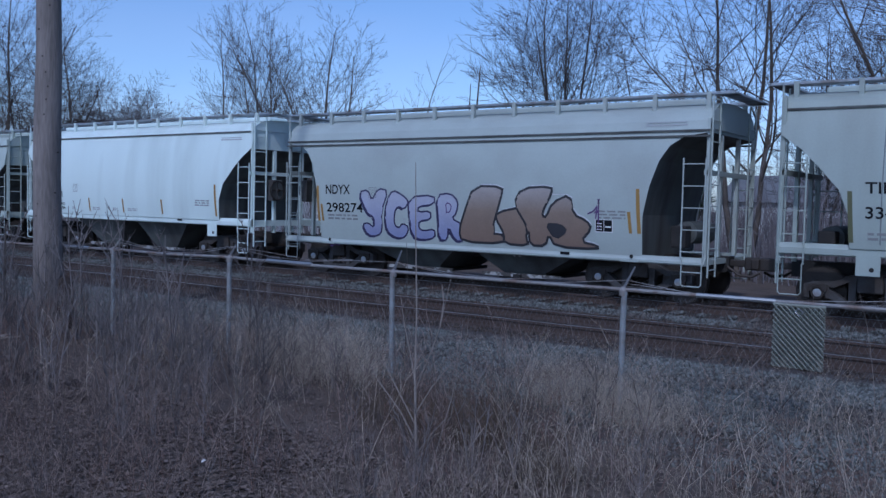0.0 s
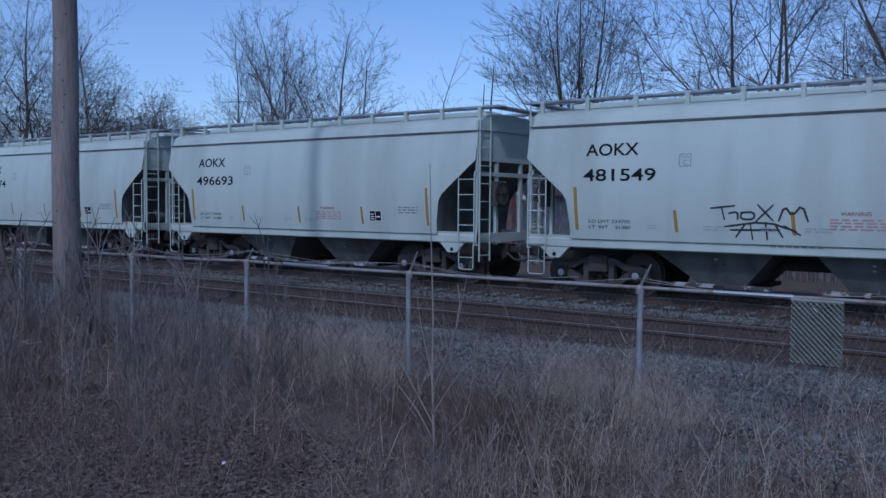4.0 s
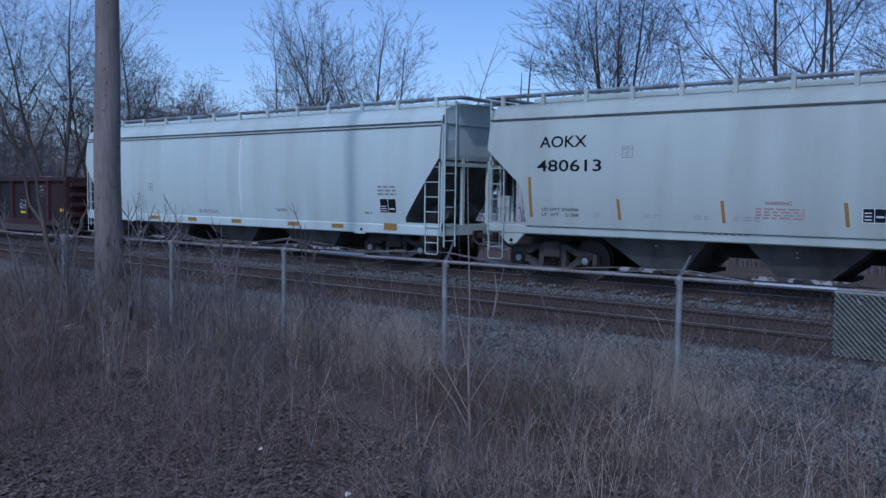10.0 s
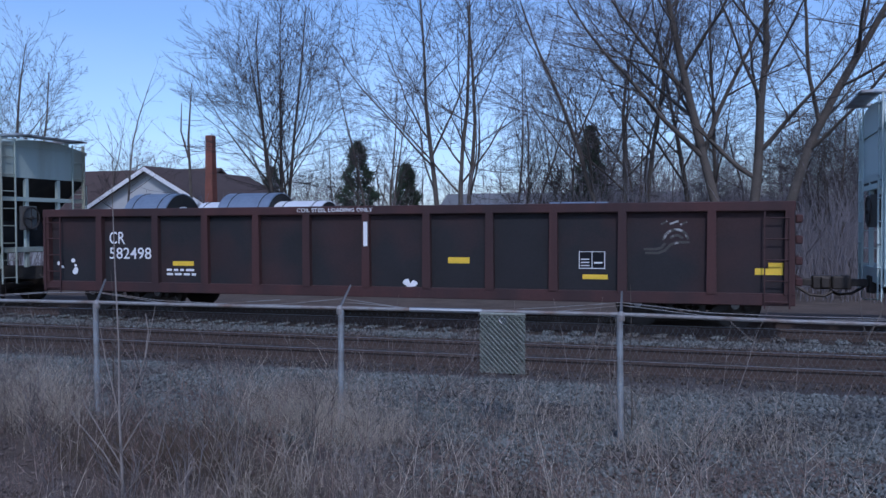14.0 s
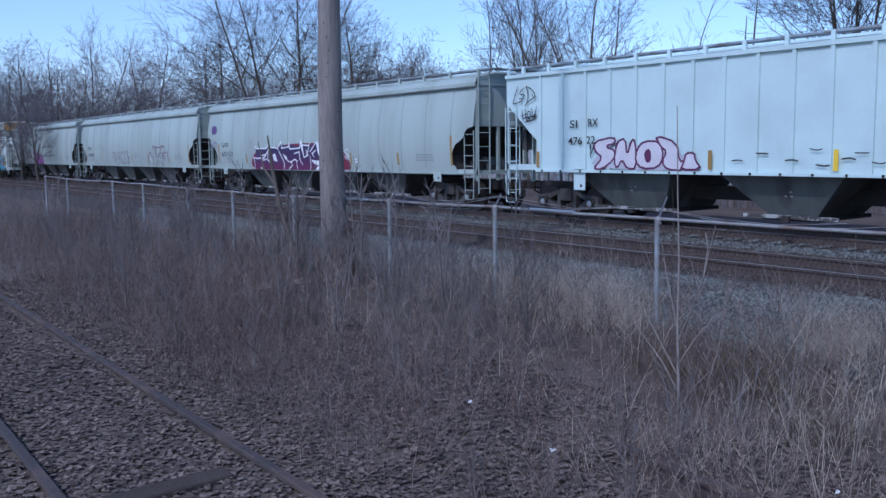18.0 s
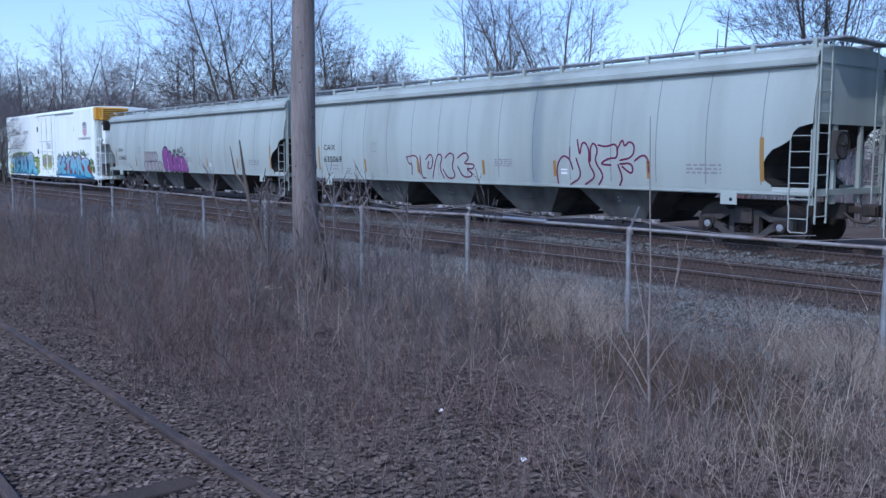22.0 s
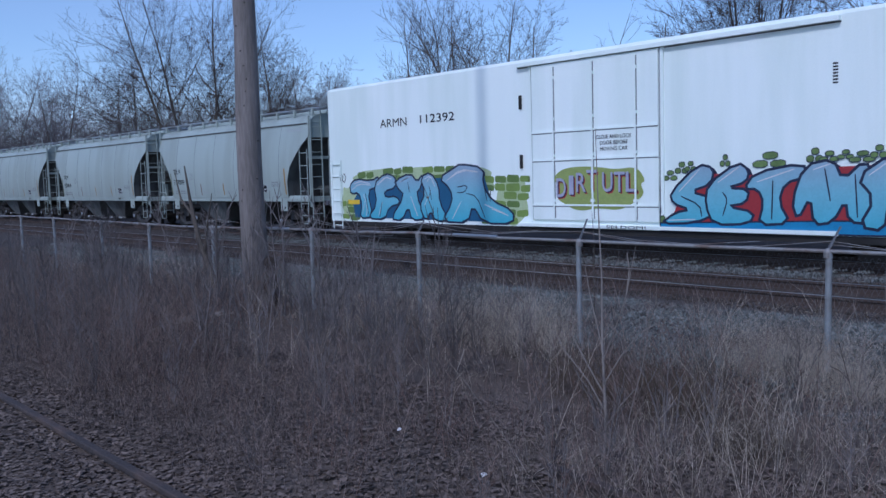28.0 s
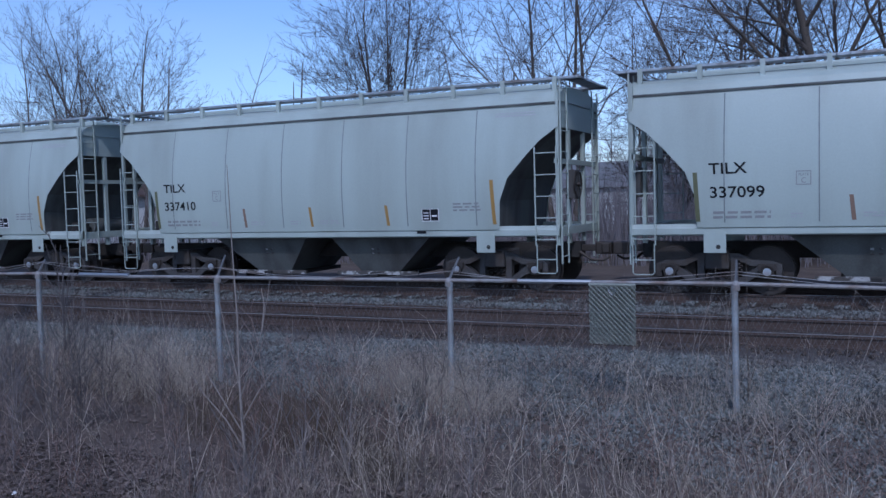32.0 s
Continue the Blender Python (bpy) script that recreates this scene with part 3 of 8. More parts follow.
CURVED = [(z, 1.61 - 0.105 * ((z - 2.5) / 1.3) ** 2) for z in np.linspace(0.9, 3.95, 24)]
FLAT = [(1.0, 1.52), (4.0, 1.52)]
ROUNDED = [(z, 1.61 - (0.105 * ((z - 2.2) / 1.2) ** 2 if z < 2.2 else 0.20 * ((z - 2.2) / 1.55) ** 2)) for z in np.linspace(0.9, 3.95, 28)]


def roof_curve(eave, top, half_w=1.52):
    """Height and half width from the eave to the crown."""
    return [(eave + (top - eave) * a, half_w * b) for a, b in ((0, 1.0), (0.28, 0.965), (0.52, 0.9), (0.72, 0.8), (0.88, 0.63), (0.96, 0.4), (1.0, 0.0))]


ROOF_CURVED = [(3.72, 1.52), (3.86, 1.46), (3.98, 1.36), (4.08, 1.2), (4.16, 0.95), (4.2, 0.6), (4.22, 0.0)]


def grid_sheet(pr, zs, side, cols=2):
    s = Shape()
    for z in zs:
        for c in range(cols):
            s.v.append((pr.a(z) * (2 * c / (cols - 1) - 1), side * pr.w(z), z))
    for i in range(len(zs) - 1):
        for c in range(cols - 1):
            q = (i * cols + c, i * cols + c + 1, (i + 1) * cols + c + 1, (i + 1) * cols + c)
            s.f.append(q if side < 0 else tuple(reversed(q)))
    return s


def hull(parent, pr, z0, eave, roof, paint, slope_paint):
    zs = sorted(set([z0, eave] + [z for z, _ in pr.widths if z0 < z < eave] + [z for z, _ in pr.cutline if z0 < z < eave] + list(np.linspace(z0, eave, 13))))
    for side in (-1, 1):
        part("side_sheet", grid_sheet(pr, zs, side), paint, parent, smooth=True)
    zc = min([z for z, c in pr.cutline if c <= 0.03 and z < eave] or [z0 + 0.3])
    for end in (-1, 1):
        for name, lo, hi, m, text in (("slope_sheet", z0, zc, slope_paint, "dark sloped end sheet"), ("end_sheet", zc, eave, paint, "")):
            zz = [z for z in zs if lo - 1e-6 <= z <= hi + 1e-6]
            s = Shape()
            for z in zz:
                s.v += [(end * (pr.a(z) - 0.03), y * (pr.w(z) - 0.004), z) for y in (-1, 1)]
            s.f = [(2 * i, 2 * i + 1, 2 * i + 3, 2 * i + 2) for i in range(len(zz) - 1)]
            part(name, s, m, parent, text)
    s = Shape()
    rr = [(z, -w) for z, w in roof] + [(z, w) for z, w in reversed(roof[:-1])]
    for x in (-pr.half, pr.half):
        s.v += [(x, y, z) for z, y in rr]
    k = len(rr)
    s.f = [(i, i + k, i + k + 1, i + 1) for i in range(k - 1)] + [tuple(range(k)), tuple(reversed(range(k, 2 * k)))]
    part("roof", s, paint, parent)


def underframe(parent, half, tc, paint, sill_z, z0=0.95, w=1.5, pads=True, out=0.0, pad_in=0.9, pad_z=0.84):
    for g in (-1, 1):
        if out:
            s, ring = Shape(), [(w - 0.12, z0), (w + out - 0.03, z0), (w + out, z0 + 0.025), (w + out, sill_z - 0.07), (w + out - 0.02, sill_z - 0.04), (w + 0.03, sill_z + 0.015), (w - 0.12, sill_z + 0.015)]
            for x in (-half, half):
                s.v += [(x, g * y, z) for y, z in ring]
            k = len(ring)
            s.f = [(j, (j + 1) % k, (j + 1) % k + k, j + k) for j in range(k)] + [tuple(range(k)), tuple(range(k, 2 * k))]
            s = fixed(s)
        else:
            s = Shape().box(-half, half, min(g * w, g * (w - 0.12)), max(g * w, g * (w - 0.12)), z0, sill_z)
        part("side_sill", s, paint, parent)
    part("centre_sill", Shape().box(-half - 0.05, half + 0.05, -0.18, 0.18, 0.66, 0.98), M["dark"], parent)
    for e in (-1, 1):
        part("end_platform", Shape().box(min(e * (half - 0.004), e * (half - 0.28)), max(e * (half - 0.004), e * (half - 0.28)), -w + 0.13, w - 0.13, z0 + 0.02, sill_z - 0.02), paint, parent)
        part("coupler", COUPLER_ME, None, parent, at=pose(e * (half - 0.05), 0, 0, 0, 0, 0 if e > 0 else 180))
        truck(parent, e * tc)
    for e in (-1, 1) if pads else ():
        for y in (-1, 1):
            px, (ya, yb) = e * (tc - pad_in), sorted((y * (w + out), y * (w + out + 0.02)))
            pad = part("jack_pad", Shape().box(px - 0.2, px + 0.2, ya, yb, pad_z, z0 + 0.05), paint, parent)
            part("pad_hole", Shape().disc((px + 0.06, y * (w + out + 0.021), pad_z + 0.11), (0, 1, 0), 0.042, 0.004, 12), M["dark"], pad, "dark round hole in the jack pad")


def hoppers(parent, bays, z_top, z_bot, paint, w_top=1.38, w_bot=0.62):
    for x0, x1, b0, b1 in bays:
        s = Shape()
        s.v = [(x0, -w_top, z_top), (x1, -w_top, z_top), (x1, w_top, z_top), (x0, w_top, z_top),
               (b0, -w_bot - 0.35, z_bot), (b1, -w_bot - 0.35, z_bot), (b1, w_bot + 0.35, z_bot), (b0, w_bot + 0.35, z_bot)]
        s.f = [(0, 1, 5, 4), (1, 2, 6, 5), (2, 3, 7, 6), (3, 0, 4, 7), (4, 5, 6, 7)]
        h = part("hopper_bay", s, paint, parent)
        g = Shape().box(b0 - 0.12, b1 + 0.12, -1.08, 1.08, z_bot - 0.09, z_bot - 0.002, 0.01)
        g.tube([((b0 + b1) / 2, -1.25, z_bot - 0.05), ((b0 + b1) / 2, 1.25, z_bot - 0.05)], 0.03, 8)
        g.box((b0 + b1) / 2 - 0.09, (b0 + b1) / 2 + 0.09, -1.3, -1.22, z_bot - 0.12, z_bot + 0.02)
        part("discharge_gate", g, M["dark"], h, "discharge gate with opening shaft")
        part("gate_rail", Shape().box(b0 - 0.55, b1 + 0.55, -1.16, -1.10, z_bot - 0.05, z_bot + 0.03), M["chipped_white"], h, "chipped white gate rail")
        for k in (-0.09, 0.05):
            for d in (0.0, 0.09):
                patch(h, Profile(9, [(0, w_top + 0.0), (z_bot, w_bot + 0.35), (z_top, w_top), (5, w_top)], [(0, 0), (5, 0)]), [rect((b0 + b1) / 2 + k, (b0 + b1) / 2 + k + 0.06, z_bot + 0.42 + d, z_bot + 0.46 + d)], M["chipped_white"], "hopper_stencil", 0.012)


def ladder_shape(x0, x1, y, z0, z1, rungs, r=0.013):
    s = Shape()
    for x in (x0, x1):
        s.box(x - 0.013, x + 0.013, y - 0.012, y + 0.012, z0, z1)
    for i in range(rungs):
        z = z0 + 0.12 + (z1 - z0 - 0.24) * i / max(1, rungs - 1)
        s.tube([(x0, y, z), (x1, y, z)], r, 6)
    return s


def end_works(parent, half, paint, top, eave, w=1.5, lad_top=2.7, brake=0):
    for e in (-1, 1):
        for y in (-1, 1):
            part("corner_post", Shape().box(min(e * half, e * (half - 0.06)), max(e * half, e * (half - 0.06)), min(y * w, y * (w - 0.07)), max(y * w, y * (w - 0.07)), 0.98, eave + 0.2), paint, parent)
            xa, xb = sorted((e * (half - 0.03), e * (half - 0.48)))
            part("side_ladder", ladder_shape(xa, xb, y * (w + 0.085), 0.98, lad_top, 5), paint, parent)
            part("stirrup", Shape().tube([(xa + 0.02, y * (w + 0.085), 1.0), (xa + 0.02, y * (w + 0.085), 0.46), (xa + 0.06, y * (w + 0.085), 0.42), (xb - 0.06, y * (w + 0.085), 0.42), (xb - 0.02, y * (w + 0.085), 0.46), (xb - 0.02, y * (w + 0.085), 1.0)], 0.013, 6).tube([(xa + 0.02, y * (w + 0.085), 0.7), (xb - 0.02, y * (w + 0.085), 0.7)], 0.013, 6), paint, parent)
            # end ladder, seen between the cars
            s = Shape()
            for yy in (y * (w - 0.06), y * (w - 0.5)):
                s.box(min(e * (half + 0.01), e * (half + 0.04)), max(e * (half + 0.01), e * (half + 0.04)), yy - 0.015, yy + 0.015, 0.6, top + 0.05)
            for i in range(9):
                z = 0.75 + i * 0.42
                s.tube([(e * (half + 0.03), y * (w - 0.06), z), (e * (half + 0.03), y * (w - 0.5), z)], 0.012, 5)
            part("end_ladder", s, paint, parent)
        s = Shape()
        for yy in (-0.55, 0.55):
            s.box(min(e * (half - 0.04), e * (half - 0.12)), max(e * (half - 0.04), e * (half - 0.12)), yy - 0.05, yy + 0.05, 0.98, eave)
        s.box(min(e * (half - 0.02), e * (half - 0.1)), max(e * (half - 0.02), e * (half - 0.1)), -w, w, 2.62, 2.72)
        part("end_frame", s, paint, parent)
        if e == brake:
            part("brake_wheel", brake_wheel(), M["wheel"], parent, "spoked hand brake wheel", at=pose(e * (half + 0.14), -0.62, 2.2))
            part("brake_box", Shape().box(-0.1, 0.1, -0.2, 0.2, -0.3, 0.3, 0.02), M["hopper_grey"], parent, at=pose(e * (half + 0.04), -0.62, 2.2))
        else:
            part("air_reservoir", Shape().disc((e * (half - 0.75), 0.1, 1.45), (0, 1, 0), 0.24, 1.3, 16), M["hopper_grey"], parent)
            part("brake_valve", Shape().box(e * (half - 0.75) - 0.16, e * (half - 0.75) + 0.16, -1.0, -0.66, 1.15, 1.6, 0.03), M["dark"], parent)


def brake_wheel():
    s = Shape()
    ring = [(0, 0.27 * math.cos(a), 0.27 * math.sin(a)) for a in np.linspace(0, 2 * math.pi, 21)]
    s.tube(ring, 0.02, 6, False)
    for k in range(4):
        a = k * math.pi / 2
        s.tube([(0, 0, 0), (0, 0.27 * math.cos(a), 0.27 * math.sin(a))], 0.014, 5)
    return s.disc((0, 0, 0), (1, 0, 0), 0.05, 0.1, 8)


def roof_works(parent, half, top, brackets, paint, over=0.35, hatch=True):
    z = top + 0.10
    for y in (-0.98, 0.98):
        s = Shape()
        for k in range(4):
            yy = y + (k - 1.5) * 0.11
            s.box(-half - over, half + over, yy - 0.035, yy + 0.035, z, z + 0.045)
        x = -half - over
        while x < half + over:
            s.box(x, x + 0.03, y - 0.2, y + 0.2, z + 0.005, z + 0.035)
            x += 0.22
        part("running_board", s, M["galv"], parent, "galvanised grating walkway on the roof")
    for x in brackets:
        for y in (-1, 1):
            part("bracket", Shape().box(x - 0.045, x + 0.045, min(y * 1.12, y * 1.2), max(y * 1.12, y * 1.2), top - 0.22, z + 0.05), paint, parent)
    if hatch:
        part("hatch_cover", Shape().box(-half + 0.5, half - 0.5, -0.38, 0.38, top - 0.03, top + 0.13, 0.04), paint, parent)
    for e in (-1, 1):
        part("end_walkway", Shape().box(min(e * half, e * (half + over)), max(e * half, e * (half + over)), -0.98, 0.98, z, z + 0.04), M["galv"], parent)


# -- markings --
GLYPHS = {}


def text_points(body, bold=0.006):
    if (body, bold) not in GLYPHS:
        cu = bpy.data.curves.new("mark", "FONT")
        cu.body, cu.size, cu.resolution_u, cu.offset = body, 1.0, 3, 0.0 if "M" in body else bold
        ob = bpy.data.objects.new("mark", cu)
        scene.collection.objects.link(ob)
        me = bpy.data.meshes.new_from_object(ob.evaluated_get(bpy.context.evaluated_depsgraph_get()))
        v = np.array([q.co[:2] for q in me.vertices])
        f = [tuple(p.vertices) for p in me.polygons]
        bpy.data.objects.remove(ob), bpy.data.curves.remove(cu), bpy.data.meshes.remove(me)
        v -= v.min(axis=0)
        GLYPHS[body, bold] = (v / v.max(axis=0), f)
    return GLYPHS[body, bold]


def on_side(pr, x, z, lift):
    return (x, -(pr.w(z) + lift), z)


def lettering(parent, pr, body, x0, x1, z0, z1, material, name="lettering", lift=0.008, slant=0.0, bold=0.006):
    v, f = text_points(body, bold)
    s = Shape().add([on_side(pr, x0 + (x1 - x0) * a + slant * (z1 - z0) * (b - 0.5), z0 + (z1 - z0) * b, lift) for a, b in v], f)
    return part(name, s, material, parent)


def patch(parent, pr, quads, material, name="marking", lift=0.007, label=""):
    s = Shape()
    for q in quads:
        if len(q) == 4 and abs(q[2][1] - q[0][1]) > 0.2:
            # follow the curve of the side in a few steps
            n = 6
            pts = []
            for k in range(n + 1):
                u = k / n
                pts += [(q[0][0] + (q[3][0] - q[0][0]) * u, q[0][1] + (q[3][1] - q[0][1]) * u), (q[1][0] + (q[2][0] - q[1][0]) * u, q[1][1] + (q[2][1] - q[1][1]) * u)]
            s.add([on_side(pr, x, z, lift) for x, z in pts], [(2 * k, 2 * k + 1, 2 * k + 3, 2 * k + 2) for k in range(n)])
            continue
        s.add([on_side(pr, x, z, lift) for x, z in q], [tuple(range(len(q)))])
    return part(name, s, material, parent, label)


def rect(x0, x1, z0, z1, slant=0.0):
    return [(x0, z0), (x1, z0), (x1 + slant, z1), (x0 + slant, z1)]


def fine_print(parent, pr, x, z, w, rows, material=None, seed=0, h=0.045):
    rng = random.Random(seed)
    q = []
    for r in range(rows):
        xx = x
        while xx < x + w:
            ww = rng.uniform(0.08, 0.22)
            q.append(rect(xx, min(xx + ww, x + w), z - r * h * 1.9, z - r * h * 1.9 + h))
            xx += ww + 0.05
    return patch(parent, pr, q, material or M["grey_mark"], "fine_print")


def data_box(parent, pr, x, z, s=0.4):
    patch(parent, pr, [rect(x, x + s, z, z + s * 0.66)], M["white"], "stencil_border", 0.006)
    patch(parent, pr, [rect(x + 0.015, x + s * 0.49, z + 0.015, z + s * 0.64), rect(x + s * 0.52, x + s - 0.015, z + 0.015, z + s * 0.64)], M["black"], "stencil_panel", 0.009)
    patch(parent, pr, [rect(x + 0.04, x + s * 0.4, z + 0.05 + k * 0.06, z + 0.07 + k * 0.06) for k in range(3)] + [rect(x + s * 0.58, x + s * 0.9, z + 0.1, z + 0.13)], M["white"], "stencil_line", 0.012)


def strokes(pr, lines, t, lift, shift=(0.0, 0.0)):
    """Flat paint strokes along polylines in x and z, one ribbon each with mitred corners; each comes with its own height over the sheet."""
    s = Shape()
    for up, ln in lines:
        ln = [(x + shift[0], z + shift[1]) for x, z in ln]
        closed = len(ln) > 3 and math.hypot(ln[0][0] - ln[-1][0], ln[0][1] - ln[-1][1]) < 1e-6
        fine = []
        for (xa, za), (xb, zb) in zip(ln, ln[1:]):
            n = max(1, int(math.hypot(xb - xa, zb - za) / 0.13))
            fine += [(xa + (xb - xa) * k / n, za + (zb - za) * k / n) for k in range(n)]
        if not closed:
            fine.append(ln[-1])
        m = len(fine)
        turns = []
        for k in range(m if closed else m - 1):
            (xa, za), (xb, zb) = fine[k], fine[(k + 1) % m]
            d = math.hypot(xb - xa, zb - za) or 1e-6
            turns.append(((xb - xa) / d, (zb - za) / d))
        pts = []
        for k, (x, z) in enumerate(fine):
            a, b = turns[k - 1 if closed or k > 0 else 0], turns[k if k < len(turns) else -1]
            nx, nz = -(a[1] + b[1]), a[0] + b[0]
            d = math.hypot(nx, nz)
            if d < 0.5:
                # a hairpin: keep the ribbon's width across the way it came
                nx, nz, grow_by = -a[1], a[0], 1.0
            else:
                nx, nz, grow_by = nx / d, nz / d, min(2.0 / d, 1.9)
            r = t / 2 * grow_by
            if not closed and k == 0:
                x, z = x - b[0] * t * 0.4, z - b[1] * t * 0.4
            elif not closed and k == m - 1:
                x, z = x + a[0] * t * 0.4, z + a[1] * t * 0.4
            if not closed and k in (0, m - 1):
                r *= 0.7
            pts += [on_side(pr, *p, lift + up) for p in ((x - nx * r, z - nz * r), (x, z), (x + nx * r, z + nz * r))]
        faces = []
        for k in range(m if closed else m - 1):
            p, q = 3 * k, 3 * ((k + 1) % m)
            faces += [(p, p + 1, q + 1, q), (p + 1, p + 2, q + 2, q + 1)]
        s.add(pts, faces)
    return s


def spray_fade(name, stops, z0, z1):
    """Spray paint that fades over the height of the letters."""
    m = mat(name, (0.5, 0.5, 0.5), 0.5, var=0.12, scale=3, fine=25)
    n, l = m.node_tree.nodes, m.node_tree.links
    co, sep, mr, rp = n.new("ShaderNodeTexCoord"), n.new("ShaderNodeSeparateXYZ"), n.new("ShaderNodeMapRange"), n.new("ShaderNodeValToRGB")
    l.new(co.outputs["Object"], sep.inputs[0])
    mr.inputs["From Min"].default_value, mr.inputs["From Max"].default_value = z0, z1
    l.new(sep.outputs["Z"], mr.inputs["Value"]), l.new(mr.outputs["Result"], rp.inputs["Fac"])
    rp.color_ramp.elements[0].color, rp.color_ramp.elements[1].color = (*stops[0], 1), (*stops[-1], 1)
    e = rp.color_ramp.elements.new(0.55)
    e.color = (*stops[1], 1)
    mixer = [q for q in n if q.bl_idname == "ShaderNodeMix" and q.blend_type == "MULTIPLY"][0]
    l.new(rp.outputs["Color"], mixer.inputs[6])
    return m


def rounded(pts, times):
    """Corner cutting: softens a closed outline."""
    for _ in range(times):
        out = []
        for (xa, za), (xb, zb) in zip(pts, pts[1:] + pts[:1]):
            out += [(0.75 * xa + 0.25 * xb, 0.75 * za + 0.25 * zb), (0.25 * xa + 0.75 * xb, 0.25 * za + 0.75 * zb)]
        pts = out
    return pts


def eased(pts, times):
    """Corner cutting of an open line that keeps its two ends."""
    for _ in range(times if len(pts) > 2 else 0):
        out = [pts[0]]
        for (xa, ya), (xb, yb) in zip(pts, pts[1:]):
            out += [(xa + (xb - xa) * u, ya + (yb - ya) * u) for u in (0.25, 0.75)]
        pts = out + [pts[-1]]
    return pts


def oval(cx, cy, rx, ry, lean=0.0, n=14):
    return [(cx + rx * math.cos(a) + lean * ry * math.sin(a), cy + ry * math.sin(a)) for a in np.arange(n) * 2 * math.pi / n]


def filled(pr, pts, lift, step=0.12):
    """A flat painted shape that follows the curve of the side, cut into level strips."""
    s = Shape()
    z, top = min(q[1] for q in pts), max(q[1] for q in pts)
    while z < top - 1e-4:
        strip = pts
        for lim, sgn in ((z, 1), (z + step, -1)):
            cut = []
            for (xa, za), (xb, zb) in zip(strip, strip[1:] + strip[:1]):
                ia, ib = sgn * (za - lim) >= 0, sgn * (zb - lim) >= 0
                if ia:
                    cut.append((xa, za))
                if ia != ib:
                    u = (lim - za) / (zb - za)
                    cut.append((xa + (xb - xa) * u, lim))
            strip = cut
            if len(strip) < 3:
                break
        if len(strip) >= 3:
            s.add([on_side(pr, x, zz, lift) for x, zz in strip], [tuple(range(len(strip)))])
        z += step
    return s


class Wall:
    """A drawing grid on the side of a car: columns of the sketch against metres along it, and the sketch's foot line and scale."""
    def __init__(self, car, pr, cols, along, z0, foot, scale):
        self.car, self.pr, self.cols, self.along, self.z0, self.foot, self.scale = car, pr, cols, along, z0, foot, scale
        self.up = 0.0

    def at(self, pts):
        ends = (self.cols[0], self.cols[-1])
        return [(float(np.interp(x, self.cols, self.along)), self.z0 + (float(np.interp(x, ends, self.foot)) - y) * float(np.interp(x, ends, self.scale))) for x, y in pts]

    def letter(self, pts, fill, edge, width, soft=1, label="", shade=None, off=(-0.05, -0.04), name="graffiti_letter", wider=1.0):
        """One painted letter with its outline on top and, where given, a drop shade behind."""
        mid = sum(x for x, _ in pts) / len(pts)
        q = rounded(self.at([(mid + (x - mid) * wider, y) for x, y in pts]), soft)
        self.up += 0.0008
        o = part(name, filled(self.pr, q, 0.006 + self.up), fill, self.car, label)
        if shade:
            part("shade", filled(self.pr, [(x + off[0], z + off[1]) for x, z in q], 0.0045), shade, o)
        if edge:
            part("outline", strokes(self.pr, [(0.0, q + q[:1])], width, 0.0064 + self.up), edge, o)
        return o

    def lines(self, sketch, material, width, name="graffiti_line", label="", soft=1):
        for k, ln in enumerate(sketch):
            part(name, strokes(self.pr, [(0.0, eased(self.at(ln), soft))], width, 0.0070 + self.up), material, self.car, label if k == 0 else "")


def blobs(parent, pr, x0, x1, z0, z1, count, r, material, seed, name="paint_cloud", lift=0.005):
    rng = random.Random(seed)
    s = Shape()
    for i in range(count):
        cx, cz, rr = rng.uniform(x0, x1), rng.uniform(z0, z1), r * rng.uniform(0.6, 1.3)
        pts = [(cx + rr * rng.uniform(0.8, 1.15) * math.cos(a), cz + rr * rng.uniform(0.7, 1.1) * math.sin(a)) for a in np.arange(12) * math.pi / 6]
        s.add([on_side(pr, cx, cz, lift + (i % 20) * 0.00015)] + [on_side(pr, *p, lift + (i % 20) * 0.00015) for p in pts], [(0, 1 + k, 1 + (k + 1) % 12) for k in range(12)])
    return part(name, s, material, parent)


def cloud(parent, pr, x0, x1, z0, z1, material, seed, name="paint_cloud", lift=0.005, wave=0.12):
    """One soft-edged sprayed patch with an uneven outline."""
    rng = random.Random(seed)
    w, h = x1 - x0, z1 - z0
    m = max(12, int((w + h) / 0.22))
    pts = []
    for k in range(m):
        a = 2 * math.pi * k / m
        c, q = math.cos(a), math.sin(a)
        e = 1.0 / max(abs(c) ** 4 + abs(q) ** 4, 1e-6) ** 0.25
        pts.append(((x0 + x1) / 2 + w / 2 * c * e + rng.uniform(-wave, wave), (z0 + z1) / 2 + h / 2 * q * e + rng.uniform(-wave, wave) * 0.8))
    return part(name, filled(pr, rounded(pts, 2), lift), material, parent)


